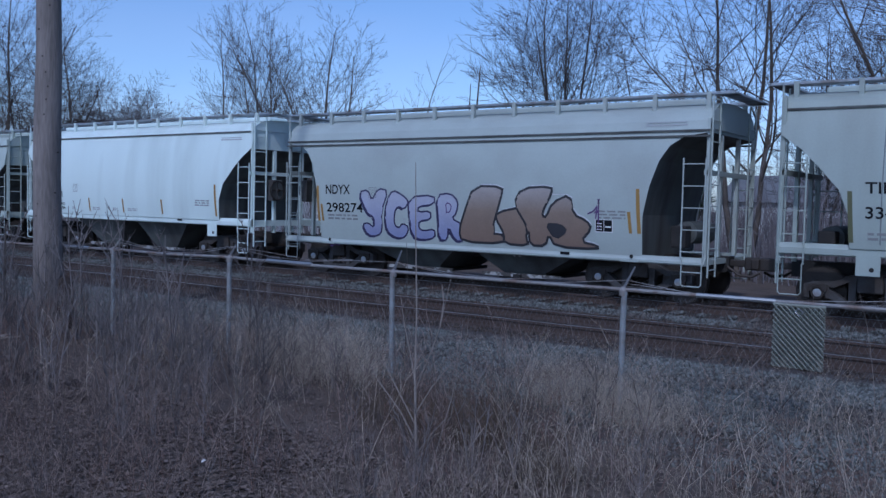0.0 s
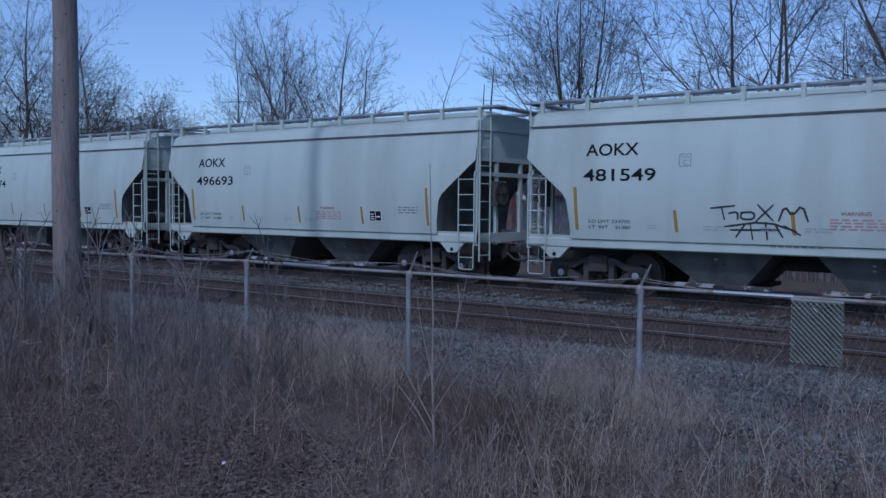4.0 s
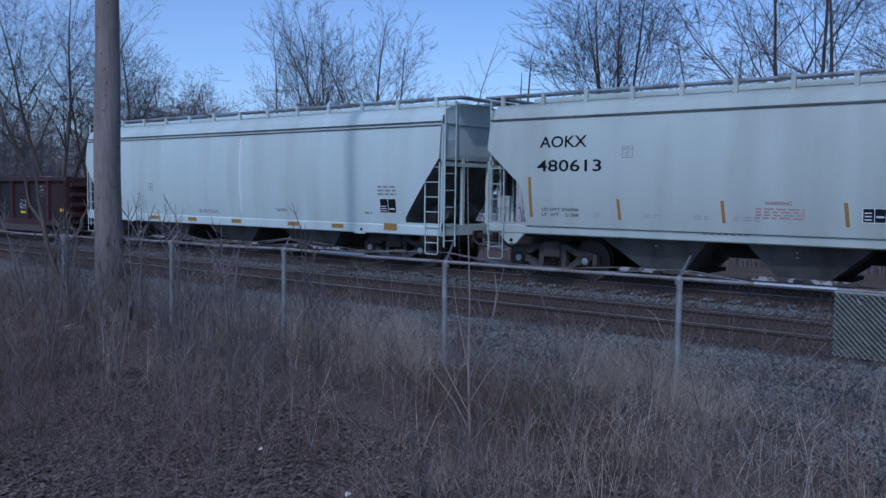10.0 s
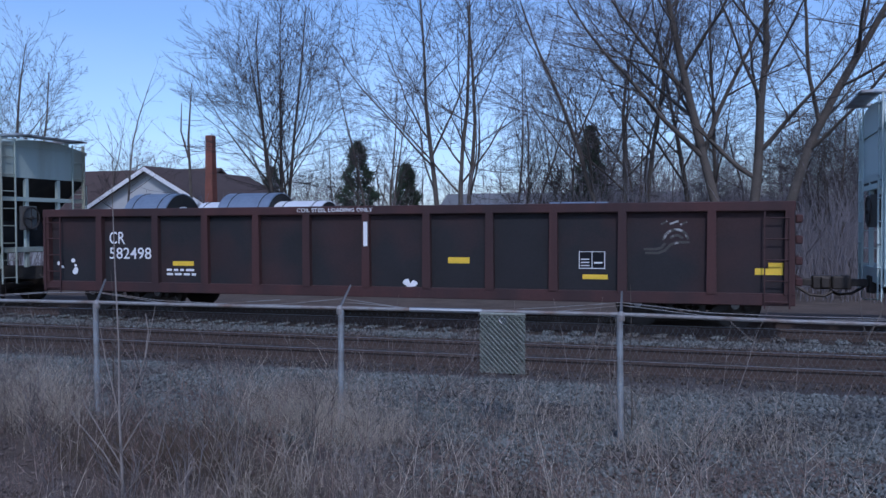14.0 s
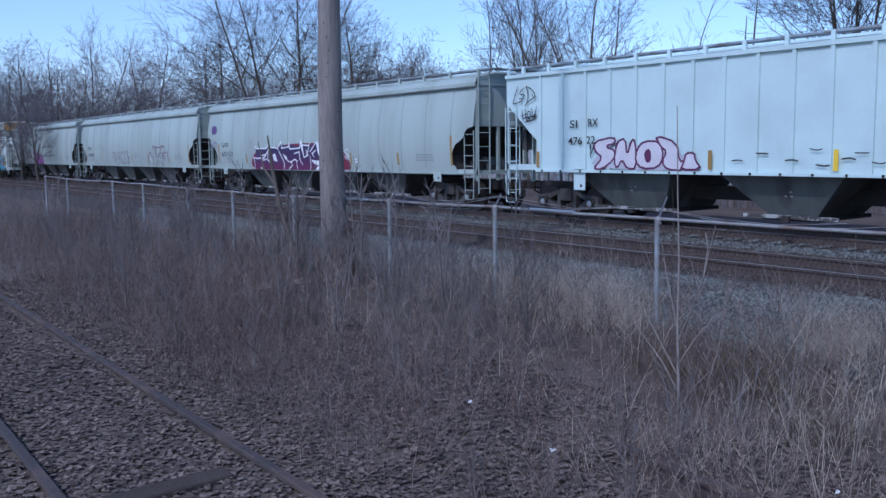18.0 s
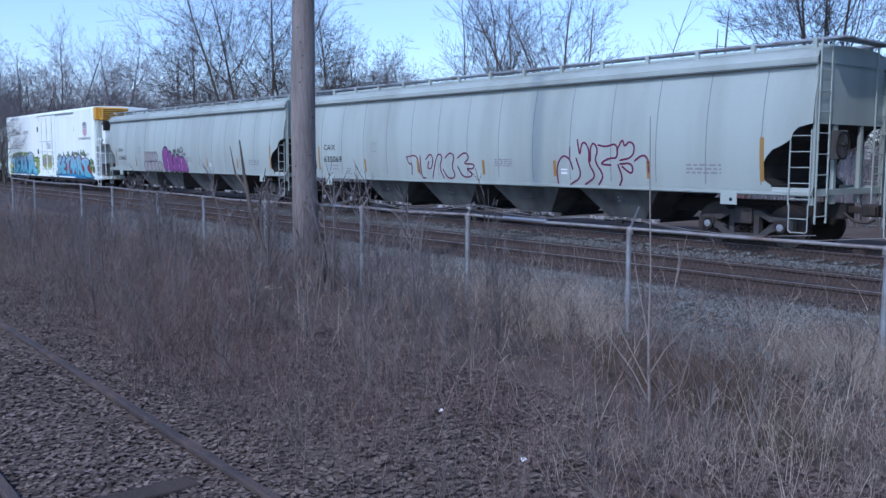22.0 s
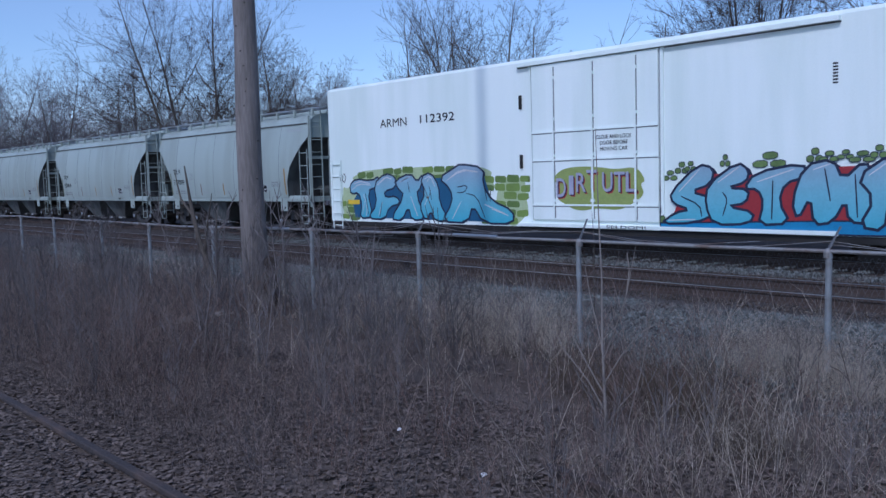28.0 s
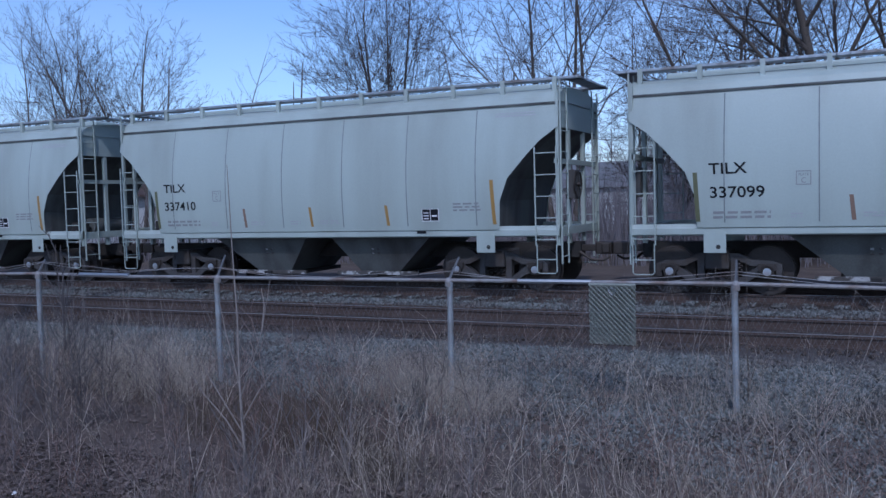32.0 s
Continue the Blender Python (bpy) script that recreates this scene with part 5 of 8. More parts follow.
def gondola():
    half = 8.2
    car = thing("gondola_car", "rust-red open gondola car with side posts, loaded with steel coils", "freight car", group="cars of the freight train")
    pr = Profile(half, [(0, 1.52), (5, 1.52)], [(0, 0), (5, 0)])
    for y in (-1, 1):
        a, b = sorted((y * 1.42, y * 1.48))
        part("side_sheet", Shape().box(-half, half, a, b, 0.62, 2.24), M["gon_panel"], car)
        a, b = sorted((y * 1.36, y * 1.6))
        part("top_chord", Shape().box(-half, half, a, b, 2.2, 2.38, 0.02), M["gon"], car)
        a, b = sorted((y * 1.42, y * 1.58))
        part("side_sill", Shape().box(-half, half, a, b, 0.5, 0.72, 0.015), M["gon"], car)
        for x in (-8.1, -6.63, -5.13, -3.86, -2.6, -1.4, -0.05, 1.27, 2.58, 3.85, 5.16, 6.77, 8.1):
            a, b = sorted((y * 1.48, y * 1.6))
            part("side_post", Shape().prism([(x - 0.09, 0.7), (x + 0.09, 0.7), (x + 0.075, 2.22), (x - 0.075, 2.22)], a, b), M["gon"], car)
    for e in (-1, 1):
        a, b = sorted((e * half, e * (half - 0.08)))
        part("end_sheet", Shape().box(a, b, -1.42, 1.42, 0.62, 2.34), M["gon"], car)
        for k in range(4):
            a, b = sorted((e * half, e * (half + 0.13)))
            part("end_rib", Shape().box(a, b, -1.46, 1.46, 0.85 + k * 0.38, 1.0 + k * 0.38, 0.03), M["gon"], car)
        part("coupler", COUPLER_ME, None, car, at=pose(e * half, 0, 0, 0, 0, 0 if e > 0 else 180))
        truck(car, e * 6.3)
        xa, xb = sorted((e * (half - 0.1), e * (half - 0.52)))
        part("side_ladder", ladder_shape(xa, xb, -1.62, 0.45, 2.2, 5), M["gon"], car)
    part("floor_plate", Shape().box(-half + 0.08, half - 0.08, -1.42, 1.42, 0.98, 1.08), M["dark"], car)
    part("centre_sill", Shape().box(-half, half, -0.2, 0.2, 0.6, 0.98), M["dark"], car)
    lettering(car, pr, "CR", -6.42, -6.0, 1.58, 1.86, M["white"], "reporting_mark", -0.03)
    lettering(car, pr, "582498", -6.42, -5.3, 1.24, 1.5, M["white"], "car_number", -0.03)
    for x0, x1, z0, z1 in ((-4.74, -4.2, 1.1, 1.2), (1.7, 2.15, 1.21, 1.33), (4.4, 4.88, 0.93, 1.02), (7.52, 8.0, 1.05, 1.17), (7.75, 8.0, 1.17, 1.27)):
        patch(car, pr, [rect(x0, x1, z0, z1)], M["yellow"], "reflector_strip", -0.032)
    data = Profile(half, [(0, 1.48), (5, 1.48)], [(0, 0), (5, 0)])
    data_box(car, data, 4.33, 1.13, 0.5)
    top = Profile(half, [(0, 1.6), (5, 1.6)], [(0, 0), (5, 0)])
    lettering(car, top, "COIL STEEL LOADING ONLY", -1.6, 0.12, 2.26, 2.34, M["white"], "stencil")
    patch(car, top, [rect(-0.09, 0.0, 1.55, 2.05)], M["white"], "scrape")
    fine_print(car, data, -4.9, 0.98, 0.75, 2, M["white"], 41, 0.05)
    w = Wall(car, data, (0, 100), (5.55, 6.4), 1.35, (100, 100), (0.0072, 0.0072))
    w.lines([[(5, 88), (40, 88), (62, 60), (95, 60)], [(2, 78), (35, 78), (45, 64)], [(42, 52), (50, 34), (70, 26), (88, 34), (94, 50)], [(58, 48), (70, 40), (82, 48)], [(40, 12), (48, 6)], [(58, 12), (72, 6)], [(80, 14), (90, 8)]], M["chipped_white"], 0.05, "emblem_stroke", "flaked white emblem")
    blobs(car, data, -7.9, -7.3, 0.9, 1.2, 6, 0.06, M["white"], 45, "chalk_mark")
    blobs(car, data, 0.75, 1.0, 0.72, 0.9, 5, 0.07, M["white"], 46, "chalk_mark")
    return car


def coil_load(car, x, length, material, label, r):
    s = Shape()
    n = 36
    for r0 in (r, 0.28):
        for xx in (-length / 2, length / 2):
            s.v += [(xx, r0 * math.cos(2 * math.pi * j / n), r0 * math.sin(2 * math.pi * j / n)) for j in range(n)]
    for j in range(n):
        k = (j + 1) % n
        s.f += [(j, k, k + n, j + n), (2 * n + j, 3 * n + j, 3 * n + k, 2 * n + k), (j, 2 * n + j, 2 * n + k, k), (n + j, n + k, 3 * n + k, 3 * n + j)]
    coil = part("steel_coil", s, material, car, label, at=pose(x, 0, 1.09 + r))
    for bx in (-length * 0.3, length * 0.3):
        part("strap", Shape().tube([(bx, (r + 0.004) * math.cos(a), (r + 0.004) * math.sin(a)) for a in np.linspace(0, 2 * math.pi, 33)], 0.012, 4, False), M["dark"], coil)
    part("coil_face", Shape().tube([(length / 2 + 0.002, 0, 0), (length / 2 + 0.012, 0, 0)], [r * 0.97, r * 0.97], 32), M["dark"], coil, "dark wound end of the coil")
    part("coil_eye", Shape().tube([(length / 2 + 0.02, 0.6 * r * math.cos(a), 0.6 * r * math.sin(a)) for a in np.linspace(0, 2 * math.pi, 29)], 0.02, 4, False), M["wrap"], coil, "pale ring on the coil face")


# grey of the door joints and of the shade strips on the door
M["gap"] = mat("joint_and_shade_grey", (0.2, 0.21, 0.22), 0.8, var=0.3, scale=3, fine=30)


def reefer():
    half = 10.3
    car = thing("refrigerator_car", "bright white refrigerator car with yellow cooling unit and blue graffiti", "freight car", group="cars of the freight train")
    pr = Profile(half, [(0, 1.6), (6, 1.6)], [(0, 0), (6, 0)])
    W = M["reefer"]
    body = Shape()
    prof = [(1.6, 0.55), (1.6, 4.72), (1.55, 4.80), (0.0, 4.86), (-1.55, 4.80), (-1.6, 4.72), (-1.6, 0.55)]
    for x in (-half, 10.12):
        body.v += [(x, y, z) for y, z in prof]
    k = len(prof)
    body.f = [(j, (j + 1) % k, (j + 1) % k + k, j + k) for j in range(k)] + [tuple(range(k)), tuple(reversed(range(k, 2 * k)))]
    part("body", fixed(body), W, car)
    part("side_sill", Shape().box(-half, 10.12, -1.62, -1.55, 0.42, 0.56).box(-half, 10.12, 1.55, 1.62, 0.42, 0.56), M["dark"], car)
    part("centre_sill", Shape().box(-half, half + 0.9, -0.25, 0.25, 0.45, 0.95), M["dark"], car)
    for e, x in ((-1, -half), (1, half + 0.75)):
        part("coupler", COUPLER_ME, None, car, at=pose(x, 0, 0, 0, 0, 0 if e > 0 else 180))
        truck(car, e * 7.5)
    # plug door with its frame, bars and track
    door = part("plug_door", Shape().box(-1.40, 2.32, -1.665, -1.6, 0.75, 4.58, 0.01), W, car, "white insulated plug door")
    for x in (-0.69, 0.51, 1.73):
        # flat dark strip behind each lock bar, drawn as its shade
        part("bar_shade", Shape().box(x - 0.04, x + 0.034, -1.668, -1.664, 0.8, 4.5), M["gap"], door)
        part("lock_bar", Shape().tube([(x, -1.70, 0.8), (x, -1.70, 4.5)], 0.024, 8), W, door)
        for z in (1.2, 2.3, 3.2, 4.2):
            part("bar_guide", Shape().box(x - 0.05, x + 0.05, -1.72, -1.665, z, z + 0.07), W, door)
    for z in (2.90, 2.21, 1.1):
        # the shade below each door rail, laid on as a thin strip
        part("rail_gap", Shape().box(-1.40, 2.32, -1.668, -1.664, z - 0.022, z), M["gap"], door, "dark strip painted as shade under the door rail")
        part("door_rail", Shape().box(-1.40, 2.32, -1.69, -1.665, z, z + 0.045), W, door)
    part("door_frame", Shape().box(-1.52, -1.44, -1.64, -1.6, 0.7, 4.6).box(2.36, 2.44, -1.64, -1.6, 0.7, 4.6), W, car)
    for x in (-1.43, 2.335):
        part("door_gap", Shape().box(x - 0.014, x + 0.014, -1.61, -1.598, 0.75, 4.59), M["gap"], car, "dark gap beside the plug door")
    part("door_track", Shape().box(-1.9, 6.3, -1.72, -1.6, 4.6, 4.69), W, car)
    # thin dark strip that paints the shade under the track
    part("track_shade", Shape().box(-1.9, 6.3, -1.61, -1.598, 4.57, 4.598), M["gap"], car, "dark strip painted as shade under the door track")
    part("door_track_lower", Shape().box(-1.9, 6.3, -1.70, -1.6, 0.58, 0.66), W, car)
    lines = ("CLOSE AND LOCK", "DOOR BEFORE", "MOVING CAR")
    dr = Profile(half, [(0, 1.672), (6, 1.672)], [(0, 0), (6, 0)])
    for k, t in enumerate(lines):
        wdt = 1.0 if k == 0 else 0.78
        lettering(car, dr, t, 1.12 - wdt / 2, 1.12 + wdt / 2, 2.68 - 0.14 * k, 2.77 - 0.14 * k, M["black"], "stencil")
    for z in (2.05, 3.55):
        part("door_latch", Shape().box(-1.85, -1.78, -1.66, -1.6, z, z + 0.35, 0.01), M["dark"], car)
    lettering(car, pr, "ARMN", -7.6, -6.35, 3.42, 3.66, M["black"], "reporting_mark")
    lettering(car, pr, "112392", -5.75, -4.3, 3.44, 3.68, M["black"], "car_number")
    lettering(car, pr, "BUILDING AMERICA", 7.2, 9.4, 2.9, 3.05, M["black"], "slogan")
    shield = [(7.97, 3.88), (8.15, 3.91), (8.33, 3.97), (8.51, 3.91), (8.69, 3.88), (8.72, 3.74), (8.66, 3.6), (8.70, 3.4), (8.62, 3.2), (8.33, 3.05), (8.04, 3.2), (7.96, 3.4), (8.0, 3.6), (7.94, 3.74)]
    patch(car, pr, [shield], M["grey_mark"], "emblem_border", 0.004)
    patch(car, pr, [[(8.33 + (x - 8.33) * 0.95, 3.5 + (z - 3.5) * 0.95) for x, z in shield]], M["white"], "emblem", 0.006)
    patch(car, pr, [[(7.99, 3.86), (8.16, 3.89), (8.33, 3.945), (8.50, 3.89), (8.67, 3.86), (8.69, 3.74), (8.63, 3.58), (8.03, 3.58), (7.97, 3.74)]], P["navy"], "emblem_field", 0.008)
    patch(car, pr, [rect(8.0 + 0.11 * k, 8.055 + 0.11 * k, (3.30, 3.20, 3.14, 3.11, 3.14, 3.20, 3.30)[k], 3.53) for k in range(7)], P["red"], "emblem_stripe", 0.008)
    for z in (3.63, 3.755):
        for k in range(5):
            patch(car, pr, [rect(8.06 + 0.115 * k, 8.15 + 0.115 * k, z, z + 0.085)], M["white"], "emblem_bar", 0.0095)
    patch(car, pr, [rect(6.15, 6.25, 3.45 + 0.06 * k, 3.48 + 0.06 * k) for k in range(7)], M["black"], "louvre_mark")
    # cooling unit end
    part("corner_band", Shape().box(10.06, 10.5, -1.61, 0.15, 4.04, 4.74, 0.01), M["orange_yellow"], car, "yellow corner band")
    # grey paint on the end frame stands in for the shade on it
    part("end_frame", Shape().box(10.12, 10.48, -1.5, 0.1, 2.5, 4.03, 0.02), M["worn_grey_car"], car, "frame behind the cooling unit, its shade painted grey")
    unit = part("cooling_unit", Shape().box(10.49, 11.0, -1.3, 0.05, 2.62, 4.0, 0.06), W, car, "white cooling unit housing")
    part("unit_cover", Shape().box(10.51, 11.05, -1.45, 0.12, 3.98, 4.70, 0.08), M["orange_yellow"], unit, "yellow louvred top cover")
    part("unit_grille", Shape().box(10.78, 11.03, -1.33, 0.07, 3.4, 3.97, 0.02), M["dark"], unit, "dark grille of the cooling unit")
    for k in range(5):
        part("louvre", Shape().box(10.74, 11.0, -1.47, -1.445, 4.14 + 0.11 * k, 4.18 + 0.11 * k).box(11.04, 11.06, -1.35, 0.05, 4.14 + 0.11 * k, 4.18 + 0.11 * k), M["dark"], unit)
    part("unit_vent", Shape().box(10.55, 10.72, -1.32, -1.295, 2.8, 2.95), M["dark"], unit)
    part("unit_dial", Shape().disc((10.64, -1.31, 3.8), (0, 1, 0), 0.07, 0.03, 16), M["dark"], unit, "round dark gauge of the cooling unit")
    part("end_wall", Shape().box(10.12, 10.2, -1.55, 1.55, 0.8, 2.49), M["worn_grey_car"], car)
    part("end_platform", Shape().box(10.12, 11.1, -1.55, 1.55, 0.62, 0.78), W, car)
    part("fuel_tank", Shape().box(10.25, 10.75, -1.35, 1.3, 0.85, 1.48, 0.05), M["hopper_grey"], car)
    lad = part("side_ladder", ladder_shape(10.45, 10.95, -1.63, 0.5, 3.0, 7, 0.02), W, car)
    part("step", ladder_shape(10.5, 10.95, -1.6, 0.2, 0.75, 2), W, lad)
    rail = Shape()
    for x in (10.95, 11.75):
        for y in (-1.55, -0.3):
            rail.tube([(x, y, 0.8), (x, y, 3.0)], 0.022, 6)
    for z in (2.1, 2.9):
        rail.tube([(10.95, -1.55, z), (11.75, -1.55, z), (11.75, -0.3, z)], 0.02, 6)
    part("handrail", rail, W, car)
    part("platform", Shape().box(10.2, 11.75, -1.55, 1.55, 1.5, 1.56), M["galv"], car)
    part("side_ladder", ladder_shape(-10.15, -9.66, -1.64, 0.3, 2.5, 6, 0.02), W, car)
    cloud(car, pr, -9.7, -8.9, 0.62, 1.65, P["haze"], 63, lift=0.0015)
    patch(car, pr, [rect(-9.35, -8.75, 1.1, 1.24)], M["yellow"], "sticker", 0.016)
    part("side_door", Shape().box(-10.15, -9.75, -1.625, -1.6, 0.75, 2.2), W, car)
    # graffiti
    cloud(car, pr, -9.05, -2.85, 1.3, 2.15, P["haze"], 51, lift=0.0015)
    cloud(car, pr, -2.75, -1.6, 0.62, 1.8, P["haze"], 55, lift=0.0015)
    sprayed_bricks(car, pr, [(-9.75, -8.9, 0.62, 1.3), (-8.8, -7.9, 1.5, 2.15), (-7.3, -6.4, 1.6, 2.25), (-5.6, -4.7, 1.6, 2.25), (-3.2, -1.75, 0.62, 1.9)], 57)
    blue = dict(fill=P["sky_fade"], edge=P["navy"], width=0.055, soft=1, shade=P["navy"], off=(0.06, -0.03), wider=1.15)
    w = Wall(car, pr, (460, 740, 1050), (-9.25, -5.75, -2.15), 0.60, (338, 362), (0.0098, 0.0088))
    w.letter([(480, 330), (470, 280), (500, 240), (600, 215), (700, 215), (960, 215), (985, 300), (1030, 355)], P["deep_blue"], None, 0, 0, "deep blue fill between the letters", name="paint_fill")
    for k, pts in enumerate((
            [(460, 225), (490, 205), (545, 215), (575, 200), (568, 235), (530, 245), (548, 330), (500, 335), (510, 290), (500, 250), (470, 255)],
            [(565, 225), (605, 192), (640, 205), (640, 240), (600, 250), (605, 270), (640, 265), (655, 290), (615, 300), (600, 340), (540, 335), (575, 290)],
            [(650, 215), (700, 195), (720, 225), (738, 200), (732, 240), (715, 262), (745, 340), (700, 345), (690, 300), (668, 345), (630, 338), (680, 265), (655, 240)],
            [(740, 210), (775, 195), (800, 240), (800, 290), (830, 348), (785, 348), (772, 315), (755, 350), (735, 300), (755, 260)],
            [(818, 215), (870, 185), (885, 175), (955, 190), (950, 240), (975, 290), (1050, 320), (1050, 360), (950, 357), (920, 300), (905, 355), (825, 350), (860, 290), (855, 250)])):
        w.letter(pts, label="blue wildstyle graffiti letter with black outline" if k == 0 else "", **blue)
    w.lines([[(478, 222), (505, 214), (545, 224)], [(518, 258), (530, 300), (526, 325)], [(575, 228), (606, 204), (630, 212)], [(592, 285), (576, 325)], [(662, 222), (698, 206)], [(700, 270), (722, 330)], [(752, 216), (774, 206), (788, 240)], [(764, 270), (748, 300)], [(835, 222), (880, 192), (935, 200)], [(880, 290), (850, 340)], [(960, 300), (1030, 332)]], P["pale"], 0.03, "white_highlight")
    w.lines([[(870, 245), (905, 240), (895, 262), (868, 262)], [(900, 265), (935, 275), (960, 340)], [(525, 255), (535, 320)], [(590, 285), (580, 330)], [(690, 225), (695, 255)], [(768, 240), (775, 280)], [(640, 225), (650, 200)], [(960, 250), (968, 290)], [(980, 255), (978, 290)]], P["navy"], 0.03)
    w.lines([[(470, 240), (500, 222), (545, 228)], [(510, 320), (520, 280)], [(660, 222), (695, 208)], [(830, 225), (885, 195), (940, 202)], [(985, 315), (1035, 335)], [(760, 225), (770, 212)], [(585, 222), (610, 205)]], P["pale"], 0.025, "white_highlight")
    w = Wall(car, pr, (450, 800, 1180), (2.35, 6.2, 10.05), 0.60, (382, 418), (0.0098, 0.0088))
    for cx, cy, rx, ry in ((470, 262, 16, 12), (497, 246, 14, 14), (517, 244, 12, 12), (592, 236, 10, 14), (680, 240, 30, 18), (765, 236, 14, 16), (790, 240, 16, 12), (820, 238, 14, 10), (850, 244, 22, 12), (880, 236, 14, 14),
                           (935, 236, 14, 18), (962, 245, 20, 14), (988, 232, 10, 14), (1000, 252, 18, 14), (1118, 300, 24, 22), (1140, 330, 34, 40), (1098, 338, 22, 34), (1172, 360, 14, 20), (432, 300, 14, 18), (440, 350, 20, 22)):
        for bx, by in ((cx - rx * 0.55, cy + ry * 0.45), (cx + rx * 0.6, cy + ry * 0.5), (cx + rx * 0.1, cy - ry * 0.5)):
            w.letter([(bx - rx * 0.5, by - ry * 0.4), (bx + rx * 0.45, by - ry * 0.46), (bx + rx * 0.5, by + ry * 0.36), (bx - rx * 0.46, by + ry * 0.42)], P["green_fade"], P["navy"], 0.016, 1, name="painted_brick")
    w.letter([(470, 378), (500, 300), (560, 262), (640, 270), (760, 262), (900, 262), (1060, 290), (1090, 330), (1140, 405), (800, 396)], P["red"], None, 0, 0, "dark red fill between the letters", name="paint_fill")
    w.letter([(445, 368), (800, 372), (1130, 385), (1175, 418), (800, 400), (445, 385)], P["blue"], P["navy"], 0.03, 0, "blue base band under the letters", name="paint_band")
    for k, pts in enumerate((
            [(480, 300), (535, 240), (565, 250), (560, 285), (520, 300), (560, 315), (570, 350), (530, 370), (450, 370), (490, 345), (520, 340), (485, 325)],
            [(565, 285), (620, 240), (640, 260), (635, 285), (600, 295), (640, 300), (635, 330), (600, 335), (650, 350), (640, 375), (575, 375), (560, 330)],
            [(640, 300), (660, 265), (740, 250), (745, 280), (710, 290), (700, 330), (720, 375), (665, 378), (675, 330), (665, 300)],
            [(735, 330), (755, 255), (800, 245), (815, 290), (850, 250), (865, 290), (860, 380), (825, 375), (820, 330), (800, 375), (770, 380), (765, 320), (745, 370)],
            [(850, 285), (905, 240), (940, 280), (930, 320), (990, 390), (940, 400), (900, 340), (895, 395), (855, 385), (880, 330)],
            [(935, 300), (1000, 270), (1080, 285), (1085, 320), (1040, 335), (1090, 380), (1180, 415), (990, 400), (1010, 350), (985, 325)])):
        w.letter(pts, label="large blue wildstyle graffiti letter with black outline" if k == 0 else "", **blue)
    w.lines([[(500, 310), (540, 330), (545, 355)], [(590, 305), (600, 320), (590, 355)], [(690, 285), (688, 365)], [(785, 265), (795, 330)], [(840, 280), (845, 365)], [(905, 265), (920, 330)], [(1000, 300), (1050, 300), (1030, 325)], [(1040, 360), (1070, 395)], [(1120, 392), (1135, 412)], [(1100, 390), (1110, 412)]], P["navy"], 0.03)
    w.lines([[(495, 298), (540, 252)], [(580, 282), (622, 252)], [(660, 285), (730, 262)], [(765, 265), (795, 255)], [(865, 282), (905, 252)], [(960, 298), (1010, 280), (1065, 290)], [(1030, 345), (1080, 385)], [(470, 362), (530, 362)]], P["pale"], 0.025, "white_highlight")
    w.lines([[(1022, 262), (1028, 244), (1036, 250), (1026, 255), (1038, 264)], [(1052, 246), (1042, 262), (1056, 262)], [(1044, 254), (1052, 254)], [(1060, 262), (1064, 246), (1070, 256), (1076, 244), (1076, 260)], [(1082, 260), (1084, 244)]], P["soot"], 0.03, "tag_stroke", "small black tag")
    patch(car, pr, [rect(9.25, 9.62, 1.0, 1.24)], M["yellow"], "sticker", 0.04)
    cloud(car, dr, -0.7, 1.9, 1.05, 2.05, P["lime"], 59, lift=0.001)
    lettering(car, pr, "25K", -1.62, -1.38, 1.72, 1.84, M["black"], "stencil")
    lettering(car, Profile(half, [(0, 1.702), (6, 1.702)], [(0, 0), (6, 0)]), "SELDOM!", 0.9, 2.0, 0.585, 0.655, M["black"], "tag")
    tag = Wall(car, pr, (0, 100), (-9.85, -9.45), 1.75, (100, 100), (0.0036, 0.0036))
    tag.lines([[(6, 90), (20, 10), (38, 50), (22, 56), (44, 92)], [(58, 20), (54, 80), (92, 86), (94, 16), (70, 12)]], P["soot"], 0.028, "tag_stroke", "small black tag")
    for k, ch in enumerate("DIRTUTL"):
        x = (-0.62, -0.22, 0.0, 0.32, 0.78, 1.12, 1.45)[k]
        z = 1.32 + (0.06 * k if k < 4 else 0.12)
        wd = 0.14 if ch == "I" else 0.30
        for name, mt, dx, lift in (("letter_shade", P["red"], 0.05, 0.004), ("letter_edge", P["navy"], 0.025, 0.006), ("graffiti_letter", P["lilac"], 0.0, 0.008)):
            lettering(car, dr, ch, x + dx, x + dx + wd, z - dx, z - dx + 0.46, mt, name, lift)
    return car


M["seam"] = mat("weld_seam_paint", (0.19, 0.21, 0.21), 0.5, var=0.15, scale=2)
M["pale_car"] = mat("chalky_white_car_paint", (0.539, 0.630, 0.594), 0.5, var=0.05, scale=1.2, fine=30, second=(0.470, 0.530, 0.485), mix_scale=1.0, streak=True)

WHITE_CAR, GREY_CAR = "white curved-side two-bay covered hopper car", "grey curved-side two-bay covered hopper car"
c, pr = two_bay(GREY_CAR + " with black lettering", M["grey_car"], True, (("TILX", "334"), (TIL[0], (-4.25, -3.78, 1.85, 2.06))), (3.2, 1.5), (-1.86, -0.03, 1.92), seed=1)
place(c, 1.25)
c, pr = two_bay(GREY_CAR + " sprayed with lilac and rust graffiti", M["worn_grey_car"], True, (("NDYX", "298274"), ((-4.23, -3.4, 2.12, 2.36), (-4.2, -2.97, 1.66, 1.9))), (3.42, 1.42), (-4.35, 4.2), eave_lines=2, seed=2, dims=(0.83, 0.97, 3.53, 4.12))
